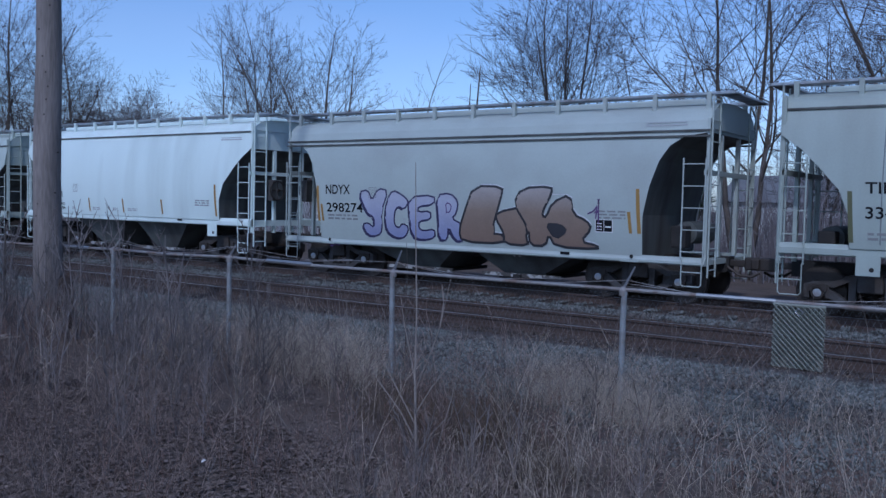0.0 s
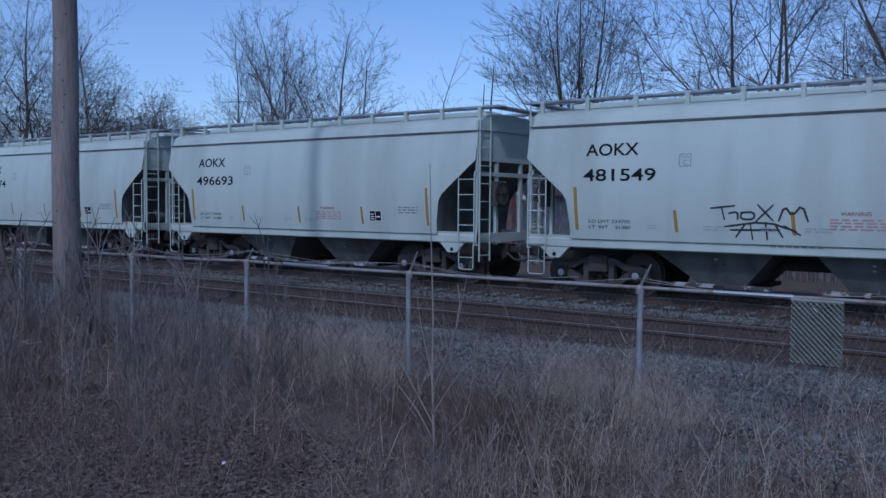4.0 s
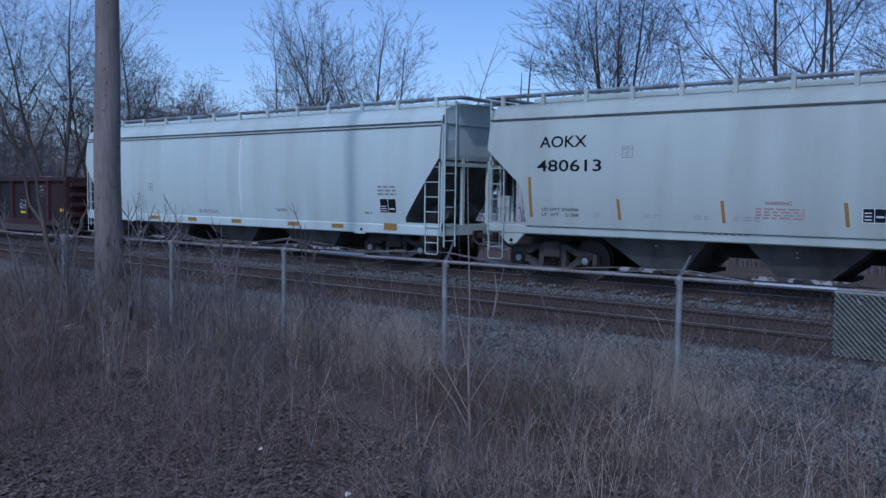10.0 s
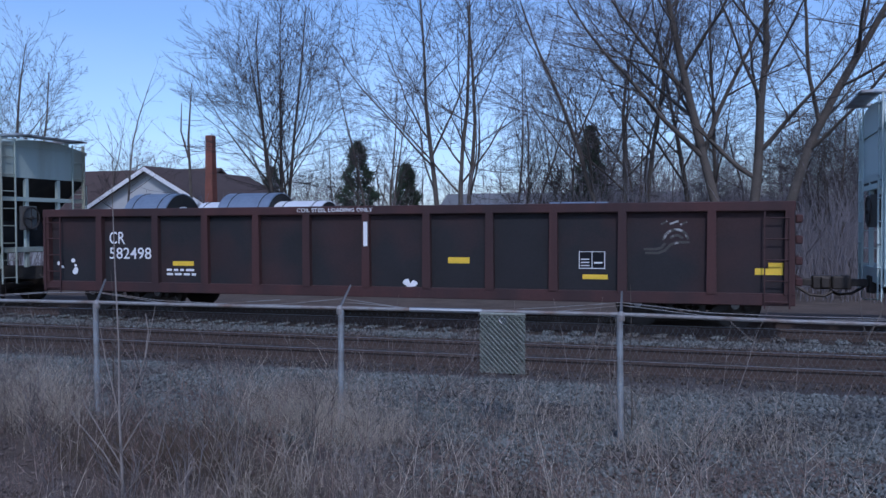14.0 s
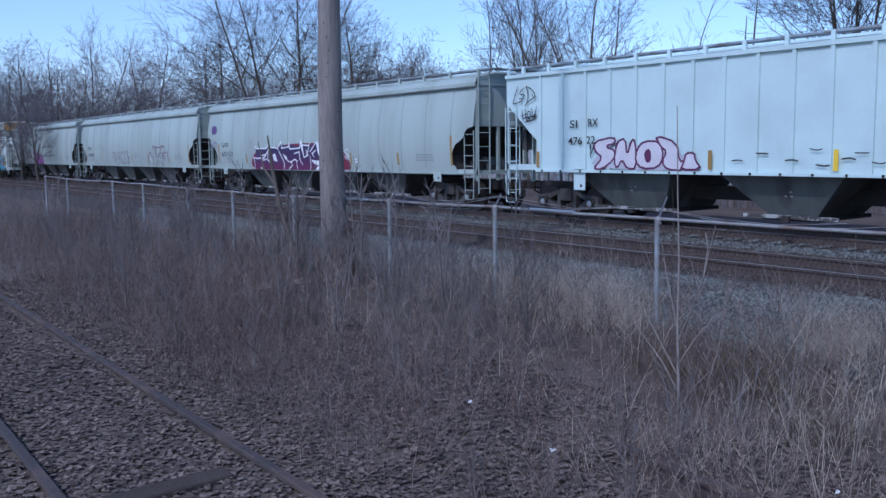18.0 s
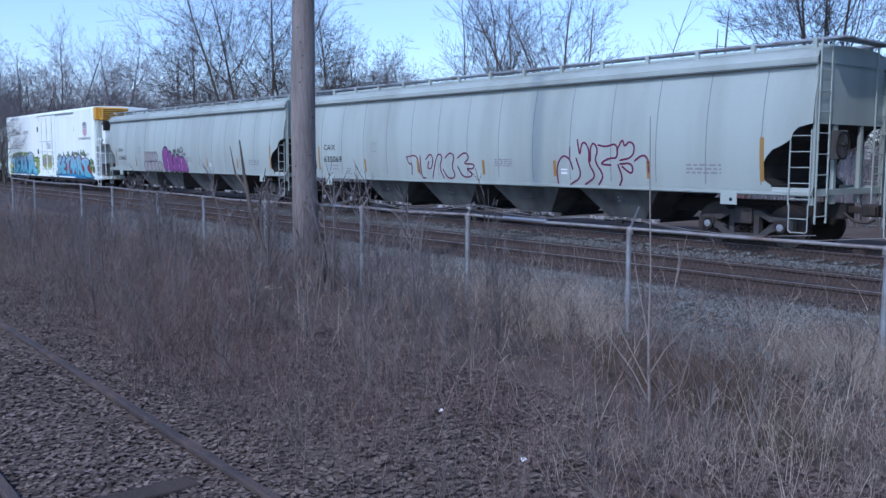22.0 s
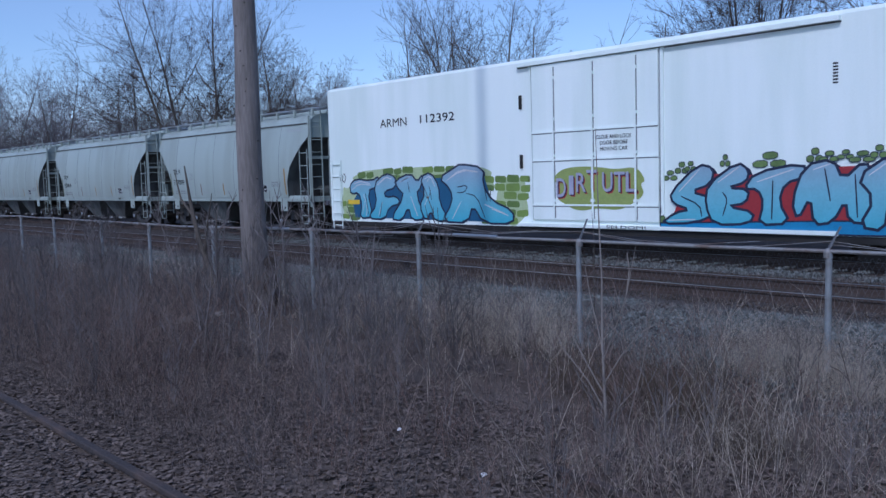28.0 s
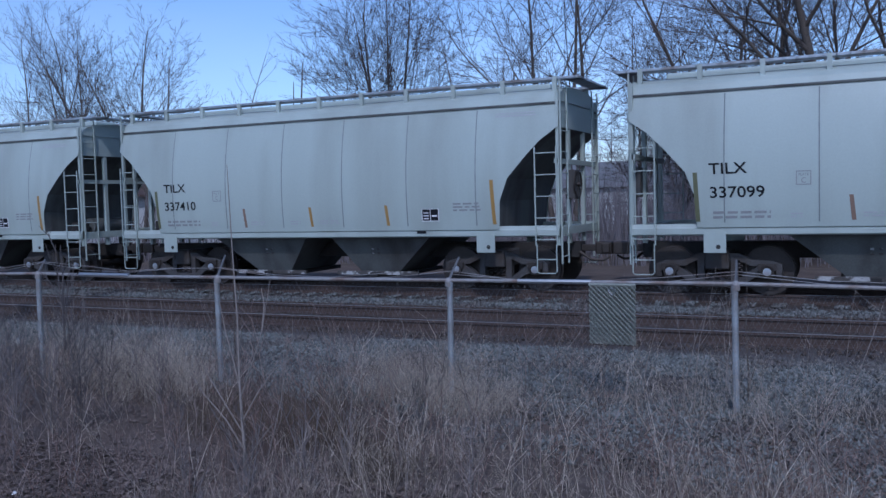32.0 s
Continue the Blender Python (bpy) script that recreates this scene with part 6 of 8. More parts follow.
w = Wall(c, pr, (97, 207, 690, 1255), (-4.23, -3.4, 0.08, 3.5), 1.06, (316, 362), (0.0061, 0.0047))
LILAC = dict(fill=P["lilac_fade"], edge=P["indigo"], width=0.042, soft=1, shade=P["indigo"])
w.letter([(248, 133), (292, 122), (308, 170), (335, 116), (382, 124), (350, 215), (352, 295), (330, 320), (285, 318), (262, 270), (290, 262), (315, 285), (318, 240), (285, 222)], label="lilac graffiti letter with purple outline", **LILAC)
w.letter([(440, 140), (400, 122), (378, 160), (365, 240), (372, 300), (410, 328), (450, 325), (470, 280), (440, 262), (425, 285), (405, 270), (408, 215), (425, 190), (450, 205), (472, 170)], **LILAC)
w.letter([(470, 150), (575, 140), (578, 180), (510, 190), (508, 215), (560, 208), (562, 245), (512, 252), (510, 285), (530, 295), (575, 285), (575, 325), (520, 335), (480, 320), (472, 240)], **LILAC)
w.letter([(585, 140), (640, 130), (672, 165), (665, 215), (645, 240), (685, 262), (690, 338), (655, 335), (630, 270), (625, 335), (590, 332), (592, 250)], **LILAC)
w.lines([[(625, 215), (622, 170), (645, 180), (640, 210), (625, 215)]], P["violet"], 0.025)
RUST = dict(fill=P["rust_fade"], edge=P["soot"], width=0.055, soft=1, shade=P["pale"], off=(0.02, 0.045))
w.letter([(738, 97), (866, 97), (862, 140), (815, 300), (870, 305), (868, 345), (680, 338), (672, 290), (700, 200)], label="bulky rust-brown graffiti letter with black outline", **RUST)
w.letter([(842, 208), (955, 182), (972, 290), (965, 312), (975, 352), (870, 345), (872, 300), (838, 240)], **RUST)
w.letter([(948, 100), (1070, 90), (1072, 120), (1040, 190), (1035, 220), (1050, 225), (1075, 160), (1145, 120), (1158, 210), (1210, 235), (1230, 270), (1185, 330), (1250, 345), (1252, 362), (1085, 355), (1060, 300), (1045, 352), (980, 350), (978, 280), (915, 170)], **RUST)
w.letter([(1040, 250), (1110, 250), (1140, 285), (1085, 330)], P["soot"], None, 0, 1, "black gap in the letter", name="letter_gap")
w.lines([[(1215, 205), (1240, 190), (1250, 165), (1245, 225)], [(1240, 200), (1275, 190), (1275, 235)], [(1285, 205), (1290, 240), (1315, 215), (1330, 245), (1360, 190)], [(1300, 150), (1315, 135), (1332, 150), (1315, 163), (1300, 150)],
         [(1375, 205), (1385, 165), (1415, 160), (1420, 200), (1400, 245)], [(1262, 270), (1400, 262)], [(95, 355), (115, 342), (110, 368), (140, 350), (150, 362)]], P["violet"], 0.032, "tag_stroke", "thin dark purple tag")
place(c, -11.6)
c, pr = two_bay(WHITE_CAR, M["white_car"], True, (("CRDX", "23181"), CRD), (3.2, 1.5), (-1.86, -0.03, 1.92), seed=3)
place(c, -24.53)
c, pr = two_bay(GREY_CAR + " with a dark scrawled tag", M["pale_grey_car"], False, (("AOKX", "481549"), AOK), (2.53, 1.5), (-2.26, 0.0, 2.28), seed=4)
w = Wall(c, pr, (0, 104), (-1.55, 0.25), 1.3, (108, 108), (0.0080, 0.0080))
w.lines([[(0, 32), (26, 26)], [(12, 30), (15, 58)], [(20, 44), (30, 40), (30, 58)], [(34, 42), (33, 58), (48, 58), (48, 40), (34, 42)], [(52, 24), (68, 60)], [(68, 24), (50, 62)], [(74, 60), (80, 25), (88, 50), (98, 22), (104, 60)], [(16, 76), (60, 62), (92, 84)],
         [(38, 70), (28, 100)], [(44, 72), (46, 104)], [(60, 65), (62, 104)], [(70, 68), (78, 98)], [(80, 72), (96, 92)], [(22, 84), (74, 82)]], P["soot"], 0.04, "tag_stroke", "black scrawled tag with drips")
place(c, -37.52)
c, pr = two_bay(GREY_CAR, M["pale_grey_car"], False, (("AOKX", "496693"), AOK), (2.53, 1.5), (-2.26, 0.0, 2.28), seed=5)
place(c, -50.42)
c, pr = two_bay(GREY_CAR, M["pale_grey_car"], False, (("AOKX", "480974"), AOK), (2.53, 1.5), (-2.26, 0.0, 2.28), seed=6)
place(c, -63.31)
c, pr = two_bay(WHITE_CAR, M["white_car"], True, (("CRDX", "23076"), CRD), (3.2, 1.5), (-1.86, -0.03, 1.92), seed=7)
place(c, -76.25)
c, pr = two_bay(GREY_CAR, M["pale_grey_car"], False, (("AOKX", "480613"), AOK), (2.53, 1.5), (-2.26, 0.0, 2.28), seed=8)
place(c, -89.16)
for k, (num, x) in enumerate((("337099", -262.19), ("337410", -275.11), ("337", -288.05), ("337", -300.95))):
    c, pr = two_bay(GREY_CAR + " with black lettering", M["grey_car"], True, (("TILX", num), TIL if len(num) == 6 else (TIL[0], (-4.25, -3.78, 1.85, 2.06))), (2.75, 1.5), (-1.86, -0.03, 1.92), seed=20 + k)
    place(c, x)
place(centre_hopper(), -104.61)
g = gondola()
coil_load(g, -6.05, 1.15, M["coil"], "blue-grey steel coil", 0.84)
coil_load(g, -4.42, 0.7, M["wrap"], "steel coil in white wrapping", 0.73)
coil_load(g, -3.45, 1.3, M["coil"], "blue-grey steel coil", 0.83)
coil_load(g, -2.2, 1.2, M["wrap"], "steel coil in white wrapping", 0.73)
coil_load(g, 2.3, 1.3, M["coil"], "blue-grey steel coil", 0.67)
coil_load(g, 4.1, 1.2, M["coil"], "blue-grey steel coil", 0.68)
place(g, -122.52)

c, pr = ribbed_hopper("stained pale grey ribbed hopper car with sand-coloured graffiti", M["tan_car"], 61)
side_print(c, pr, "SI", -6.27, -6.02, 2.4, 2.62)
side_print(c, pr, "RX", -5.4, -4.95, 2.42, 2.64)
side_print(c, pr, "476", -6.3, -5.75, 2.0, 2.2)
side_print(c, pr, "272", -5.4, -4.9, 2.0, 2.2)
w = Wall(c, pr, (365, 620, 870), (-5.05, -1.55, 2.2), 1.385, (400, 396), (0.0108, 0.0106))
SAND = dict(fill=P["sand_fade"], edge=P["umber"], width=0.045, soft=1, shade=P["umber"], off=(-0.05, 0.02))
for k, pts in enumerate((
        [(385, 335), (425, 322), (432, 350), (420, 365), (440, 398), (405, 398), (395, 380), (390, 400), (375, 385)],
        [(432, 325), (490, 318), (488, 340), (462, 345), (485, 355), (483, 370), (460, 375), (490, 385), (488, 398), (445, 398), (440, 360)],
        [(495, 318), (520, 318), (522, 345), (545, 315), (560, 330), (535, 355), (560, 395), (525, 398), (515, 370), (512, 398), (490, 398)],
        [(560, 325), (595, 318), (600, 345), (585, 360), (600, 395), (575, 398), (568, 370), (560, 398), (548, 360)],
        [(600, 320), (650, 310), (660, 345), (650, 395), (625, 395), (620, 375), (610, 397), (595, 390), (620, 350), (600, 345)],
        [(665, 320), (720, 315), (715, 340), (690, 345), (722, 360), (725, 385), (700, 395), (655, 390), (650, 372), (690, 372), (660, 350)],
        [(725, 330), (750, 310), (795, 315), (800, 360), (780, 392), (735, 388), (722, 360)],
        [(805, 352), (870, 358), (850, 390), (830, 385), (835, 368), (815, 388), (808, 375)])):
    w.letter(pts, label="sand-coloured bubble graffiti letter with brown outline" if k == 0 else "", **SAND)
w.lines([[(745, 345), (770, 335), (775, 362), (750, 368), (745, 345)], [(395, 350), (415, 345), (408, 362), (395, 360)], [(572, 340), (588, 338), (582, 352), (570, 352)], [(625, 340), (640, 338), (636, 362), (620, 362)],
         [(365, 372), (385, 380), (372, 392), (392, 398)], [(372, 355), (360, 385)]], P["umber"], 0.03)
w = Wall(c, pr, (1110, 1300), (5.0, 7.1), 1.38, (380, 376), (0.0098, 0.0096))
w.lines([[(1115, 345), (1130, 375), (1140, 340), (1138, 370), (1160, 350)], [(1120, 360), (1160, 372)], [(1125, 378), (1150, 366)], [(1118, 340), (1150, 350)]], M["faint_red"], 0.03, "tag_stroke", "small faded red tag")
w.lines([[(1290, 370), (1285, 330), (1265, 316), (1242, 325), (1238, 350), (1250, 366), (1275, 368), (1290, 350)]], M["faint_red"], 0.02, "tag_stroke", "thin outlined face shape")
for x in (-4.3, -1.9, 1.39, 4.03):
    patch(c, pr, [rect(x, x + 0.12, 1.46, 1.98)], M["yellow"], "reflector_strip", 0.022)
for x in (-7.15, 7.05):
    patch(c, pr, [rect(x, x + 0.12, 1.46, 2.36)], M["gold"], "reflector_strip")
data_box(c, pr, 5.87, 1.6, 0.46)
fine_print(c, pr, 2.6, 1.9, 0.6, 4, seed=65, h=0.03)
fine_print(c, pr, 4.3, 1.85, 0.5, 4, seed=66, h=0.04)
w = Wall(c, pr, (0, 100), (-8.4, -6.7), 3.05, (100, 100), (0.0085, 0.0085))
w.letter([(2, 6), (98, 6), (92, 22), (80, 26), (74, 48), (66, 30), (58, 34), (52, 74), (46, 96), (41, 70), (36, 44), (28, 52), (22, 84), (17, 50), (8, 32)], P["stain"], None, 0, 1, "rust stain run down from the roof edge", name="rust_stain")
w.letter([(54, 4), (96, 4), (90, 14), (70, 18)], P["rust"], None, 0, 1, "", name="rust_stain")
place(c, -140.6)
c, pr = ribbed_hopper("white ribbed covered hopper car with pale and plum graffiti", M["ribbed_white"], 70, 18)
side_print(c, pr, "SI", -5.95, -5.68, 2.46, 2.66)
side_print(c, pr, "RX", -5.3, -4.95, 2.48, 2.68)
side_print(c, pr, "476", -6.0, -5.5, 2.02, 2.22)
side_print(c, pr, "22", -5.35, -5.05, 2.04, 2.24)
w = Wall(c, pr, (75, 250, 415), (-5.2, -3.35, -1.72), 1.36, (438, 440), (0.0062, 0.0058))
w.letter([(70, 430), (90, 380), (150, 340), (300, 330), (400, 410), (410, 438)], P["mauve_haze"], None, 0, 2, "grey purple sprayed cloud", name="paint_cloud")
PALE = dict(fill=P["pale_pink"], edge=P["plum"], width=0.05, soft=1, shade=P["plum"], off=(-0.05, 0.0))
for k, pts in enumerate((
        [(85, 320), (150, 300), (155, 325), (120, 340), (155, 355), (150, 395), (110, 435), (85, 430), (115, 385), (90, 360)],
        [(160, 320), (185, 305), (190, 380), (205, 310), (215, 320), (220, 430), (190, 430), (175, 390), (160, 432), (150, 400)],
        [(220, 350), (240, 318), (290, 320), (300, 380), (285, 425), (235, 430), (215, 400)],
        [(275, 295), (340, 325), (345, 400), (370, 395), (360, 435), (310, 432), (295, 400), (310, 360), (290, 340)],
        [(365, 365), (390, 365), (390, 390), (410, 430), (350, 432), (360, 400)])):
    w.letter(pts, label="pale graffiti letter with plum outline" if k == 0 else "", **PALE)
w.letter([(240, 360), (260, 345), (264, 400), (246, 408)], P["plum"], None, 0, 1, "", name="letter_gap")
w.lines([[(30, 385), (60, 345), (55, 380), (90, 320)], [(60, 360), (75, 320), (70, 360)]], P["soot"], 0.03, "tag_stroke", "small black tag")
w = Wall(c, pr, (440, 965, 1240), (-1.6, 2.4, 4.0), 1.36, (438, 442), (0.0056, 0.0050))
for k in range(11):
    u, v = (520, 600, 760, 850, 885, 780, 1120, 1170, 930, 690, 1140)[k], (392, 362, 345, 383, 360, 405, 405, 355, 395, 390, 360)[k]
    w.lines([[(u, v), (u + 22, v - 4 + 5 * (k % 3)), (u + 36, v + 2 * (k % 2))]], P["soot"], 0.025 + 0.01 * (k % 2), "paint_scuff")
TAG = ([(975, 345), (965, 370), (985, 390), (1000, 365), (990, 340), (975, 345)], [(1003, 390), (1005, 340), (1025, 345), (1022, 365), (1005, 368)], [(1030, 390), (1028, 342), (1048, 350), (1032, 365), (1050, 395)], [(1062, 345), (1048, 352), (1050, 395), (1068, 410)],
       [(1066, 420), (1068, 350), (1052, 370)], [(990, 408), (1020, 402), (1000, 425), (1060, 438)])
w = Wall(c, pr, (965, 1070), (2.4, 3.05), 1.37, (440, 440), (0.0052, 0.0051))
w.lines(TAG, P["soot"], 0.045, "tag_stroke", "looping black tag")
w = Wall(c, pr, (965, 1080), (4.12, 4.95), 1.37, (440, 440), (0.0050, 0.0050))
w.lines(TAG, P["soot"], 0.045, "tag_stroke", "looping black tag")
SCRAWL = ([(24, 4), (14, 26), (4, 48), (20, 46), (40, 40)], [(48, 8), (32, 18), (34, 26), (50, 24), (44, 38), (30, 34)], [(56, 4), (64, 28), (58, 46)], [(52, 6), (74, 10), (92, 32), (76, 38), (58, 46), (52, 54)], [(78, 28), (82, 33)],
          [(40, 64), (44, 92)], [(38, 80), (58, 74)], [(52, 62), (54, 90), (66, 94)], [(62, 68), (60, 86), (70, 88), (72, 70), (62, 68)], [(76, 62), (82, 92), (94, 58)], [(46, 86), (92, 80)], [(50, 96), (88, 90), (90, 72)])
for lo, hi, base in ((-8.25, -7.15, 2.62), (6.95, 8.05, 2.72)):
    w = Wall(c, pr, (0, 100), (lo, hi), base, (100, 100), (0.0108, 0.0108))
    w.lines(SCRAWL, P["soot"], 0.03, "tag_stroke", "thin black scrawled tag")
data_box(c, pr, 6.0, 1.6, 0.5)
fine_print(c, pr, 6.05, 2.5, 0.2, 8, M["black"], 76, 0.035)
for x, m in ((-1.6, "gold"), (1.36, "yellow"), (3.9, "gold"), (7.2, "gold"), (-7.2, "gold")):
    patch(c, pr, [rect(x, x + 0.1, 1.42, 1.85)], M[m], "reflector_strip", 0.022)
place(c, -159.25)
c, pr = pellet_hopper("long grey four-bay hopper car with purple and white graffiti", "635133", 80)
w = Wall(c, pr, (110, 480, 880, 960), (-5.35, -1.2, 2.55, 3.3), 1.20, (264, 281), (0.0060, 0.00565))
w.letter([(105, 268), (112, 210), (145, 150), (200, 130), (330, 112), (380, 98), (640, 90), (690, 108), (770, 104), (850, 130), (905, 190), (932, 262), (900, 278)], P["maroon"], None, 0, 2, "dark red sprayed cloud behind the letters", name="paint_cloud")
w.letter([(130, 268), (135, 190), (160, 190), (158, 115), (250, 122), (262, 108), (345, 115), (372, 95), (430, 112), (436, 98), (520, 120), (535, 90), (600, 105), (640, 108), (668, 92), (690, 120), (688, 190), (745, 150), (770, 230), (700, 276)], P["plum_fade"], None, 0, 0, "plum graffiti body", name="paint_fill")
w.lines([[(152, 104), (164, 120), (250, 121), (262, 96), (268, 132), (225, 186), (160, 190), (135, 185), (142, 225), (136, 264)], [(200, 170), (246, 165), (205, 210), (246, 196)], [(262, 135), (290, 114), (340, 120), (370, 180), (388, 226), (378, 266)], [(262, 135), (256, 200), (290, 245), (288, 266)],
         [(345, 118), (372, 76), (375, 122), (430, 115), (432, 82), (440, 130), (520, 125), (530, 72), (545, 105), (600, 110), (608, 92), (590, 150), (575, 165)], [(385, 165), (415, 210), (440, 220), (470, 200), (495, 215)], [(440, 220), (450, 240), (418, 268)], [(470, 162), (515, 150), (515, 200), (532, 236)],
         [(480, 215), (486, 266)], [(530, 110), (555, 190), (590, 172), (575, 140)], [(610, 150), (665, 86), (690, 110), (686, 190), (745, 148)], [(605, 180), (608, 232), (598, 268)], [(640, 185), (625, 165), (660, 140)]], M["white"], 0.05, "graffiti_line", "white highlight line of the graffiti", 0)
for pts in ([(298, 165), (320, 158), (334, 216), (304, 206)], [(612, 205), (688, 214), (676, 244), (640, 236)], [(742, 142), (768, 170), (790, 226), (852, 240), (812, 252), (796, 276), (762, 276), (800, 254), (768, 228), (752, 178)], [(664, 92), (692, 112), (684, 186), (672, 150)],
            [(388, 168), (412, 182), (414, 210), (396, 196)], [(178, 262), (192, 254), (206, 264)], [(640, 272), (666, 246), (684, 252), (664, 274)], [(528, 76), (548, 108), (556, 180), (536, 130)]):
    w.letter(pts, M["white"], None, 0, 0, name="white_highlight")
w.lines([[(850, 96), (850, 124)], [(836, 108), (868, 106)], [(872, 120), (872, 150)], [(918, 150), (898, 140), (884, 152), (896, 166), (914, 172), (918, 188), (900, 198), (884, 188)], [(900, 176), (914, 184), (912, 204), (896, 206), (890, 194), (900, 176)],
         [(112, 226), (104, 242), (118, 250)], [(90, 238), (108, 252)], [(96, 256), (112, 244)]], M["white"], 0.024, "tag_stroke", "thin white tag beside the letters")
cloud(c, pr, -9.62, -8.98, 2.72, 3.15, P["violet"], 84, wave=0.06)
w = Wall(c, pr, (0, 100), (-9.75, -8.95), 2.08, (100, 100), (0.0045, 0.0045))
w.lines([[(4, 12), (10, 88), (26, 40), (34, 90), (48, 20)], [(58, 84), (62, 22), (84, 34), (64, 56), (86, 88)], [(96, 30), (90, 62), (100, 90)]], P["violet"], 0.035, "tag_stroke", "small violet tag")
place(c, -179.25)
c, pr = pellet_hopper("long grey four-bay hopper car with thin red graffiti outlines", "635069", 87)
w = Wall(c, pr, (115, 628, 945, 1425), (-5.78, 0.22, 3.02, 6.05), 1.30, (156, 190), (0.0080, 0.0062))
w.lines([[(315, 80), (365, 70), (372, 150)], [(315, 80), (325, 110), (340, 105), (335, 150)], [(375, 75), (378, 165), (395, 165)], [(400, 90), (420, 65), (432, 90), (422, 130), (405, 125), (412, 100)], [(425, 165), (440, 100), (452, 65), (472, 80), (455, 120), (472, 165)],
         [(480, 85), (500, 62), (520, 78), (505, 120), (522, 160), (490, 170), (470, 130)], [(530, 85), (560, 60), (578, 85), (550, 110), (595, 108), (590, 130), (560, 125), (592, 155), (550, 165), (530, 120)]], P["wine"], 0.045, "graffiti_line", "thin dark red graffiti outline", 2)
w.lines([[(962, 184), (955, 120), (990, 76), (1030, 90), (1045, 130)], [(1030, 48), (1030, 90)], [(1065, 90), (1095, 160), (1030, 188)], [(1070, 20), (1085, 85), (1092, 35), (1112, 28), (1135, 60), (1130, 110), (1170, 160), (1110, 188)], [(1140, 100), (1140, 45), (1158, 30), (1180, 60), (1160, 100), (1210, 155), (1180, 190)],
         [(1180, 40), (1220, 48), (1275, 32), (1278, 92), (1240, 88), (1185, 112), (1245, 116)], [(1275, 60), (1300, 15), (1312, 50), (1332, 25), (1362, 42), (1350, 88), (1290, 98)], [(1290, 112), (1350, 108), (1350, 155), (1300, 122)], [(1280, 115), (1302, 165), (1285, 192)], [(1360, 100), (1400, 75), (1440, 95), (1462, 142)]], P["wine"], 0.05, "graffiti_line", "looping dark red graffiti outline", 2)
place(c, -200.78)
c, pr = pellet_hopper("long grey four-bay hopper car with magenta and brown graffiti", "635023", 93)
w = Wall(c, pr, (315, 550, 890), (-4.75, -2.25, 0.95), 1.17, (318, 328), (0.0064, 0.0058))
for k in range(6):
    w.letter(oval(350 + 27 * k, 205, 16, 42, 0.15), M["grey_mark_light"], P["soot"], 0.04, 0, "brown rounded graffiti letter with black outline" if k == 0 else "")
for k in range(5):
    w.letter(oval(348 + 45 * k, 280, 27, 42, 0.1), M["grey_mark_light"], P["soot"], 0.04, 0)
for pts in ([(560, 180), (575, 135), (605, 118), (638, 140), (640, 200), (632, 320), (580, 325), (568, 260)], [(640, 170), (660, 148), (685, 170), (690, 240), (715, 270), (700, 325), (640, 325), (632, 240)], [(690, 210), (705, 180), (730, 200), (765, 260), (770, 322), (700, 325), (712, 270)],
            [(745, 190), (770, 180), (800, 210), (820, 280), (805, 325), (765, 322), (760, 250)], [(790, 200), (830, 195), (870, 240), (892, 300), (870, 328), (810, 325), (818, 280)]):
    w.letter(pts, P["magenta"], P["soot"], 0.06, 2, "magenta rounded graffiti letter with black outline")
w.lines([[(700, 200), (712, 128), (722, 195)], [(722, 195), (735, 128), (742, 190)], [(752, 185), (775, 122), (778, 190)], [(785, 165), (808, 112), (838, 162), (790, 165)], [(820, 185), (862, 172), (850, 195)]], P["soot"], 0.05, "graffiti_line", "black spiky crown of strokes")
w.lines([[(625, 215), (636, 265), (628, 310)], [(715, 270), (708, 310)], [(765, 262), (772, 300)], [(800, 215), (818, 280), (806, 310)], [(850, 215), (880, 290)], [(365, 312), (395, 285)], [(440, 305), (465, 285)]], M["white"], 0.022, "white_highlight")
place(c, -222.25)
place(reefer(), -244.75)


# ---- bare trees behind the tracks ----
STYLES = {
    # where limbs start, their angle, their length beside the stem, limbs a metre on each level, upward pull
    "vase": dict(first=0.28, angle=36, reach=0.44, dens=(1.6, 2.3, 3.6, 4.6), pull=0.04),
    "upright": dict(first=0.25, angle=27, reach=0.30, dens=(1.9, 2.5, 3.4, 3.8), pull=0.055),
    "spread": dict(first=0.32, angle=50, reach=0.44, dens=(1.1, 1.9, 3.2, 4.2), pull=0.045),
    "round": dict(first=0.18, angle=45, reach=0.46, dens=(2.1, 3.1, 4.5, 5.0), pull=0.03),
    "open": dict(first=0.28, angle=37, reach=0.42, dens=(1.4, 2.0, 3.2, 4.2), pull=0.04),
    "sparse": dict(first=0.30, angle=40, reach=0.26, dens=(1.9, 2.2, 2.0, 0.0), pull=0.03),
}


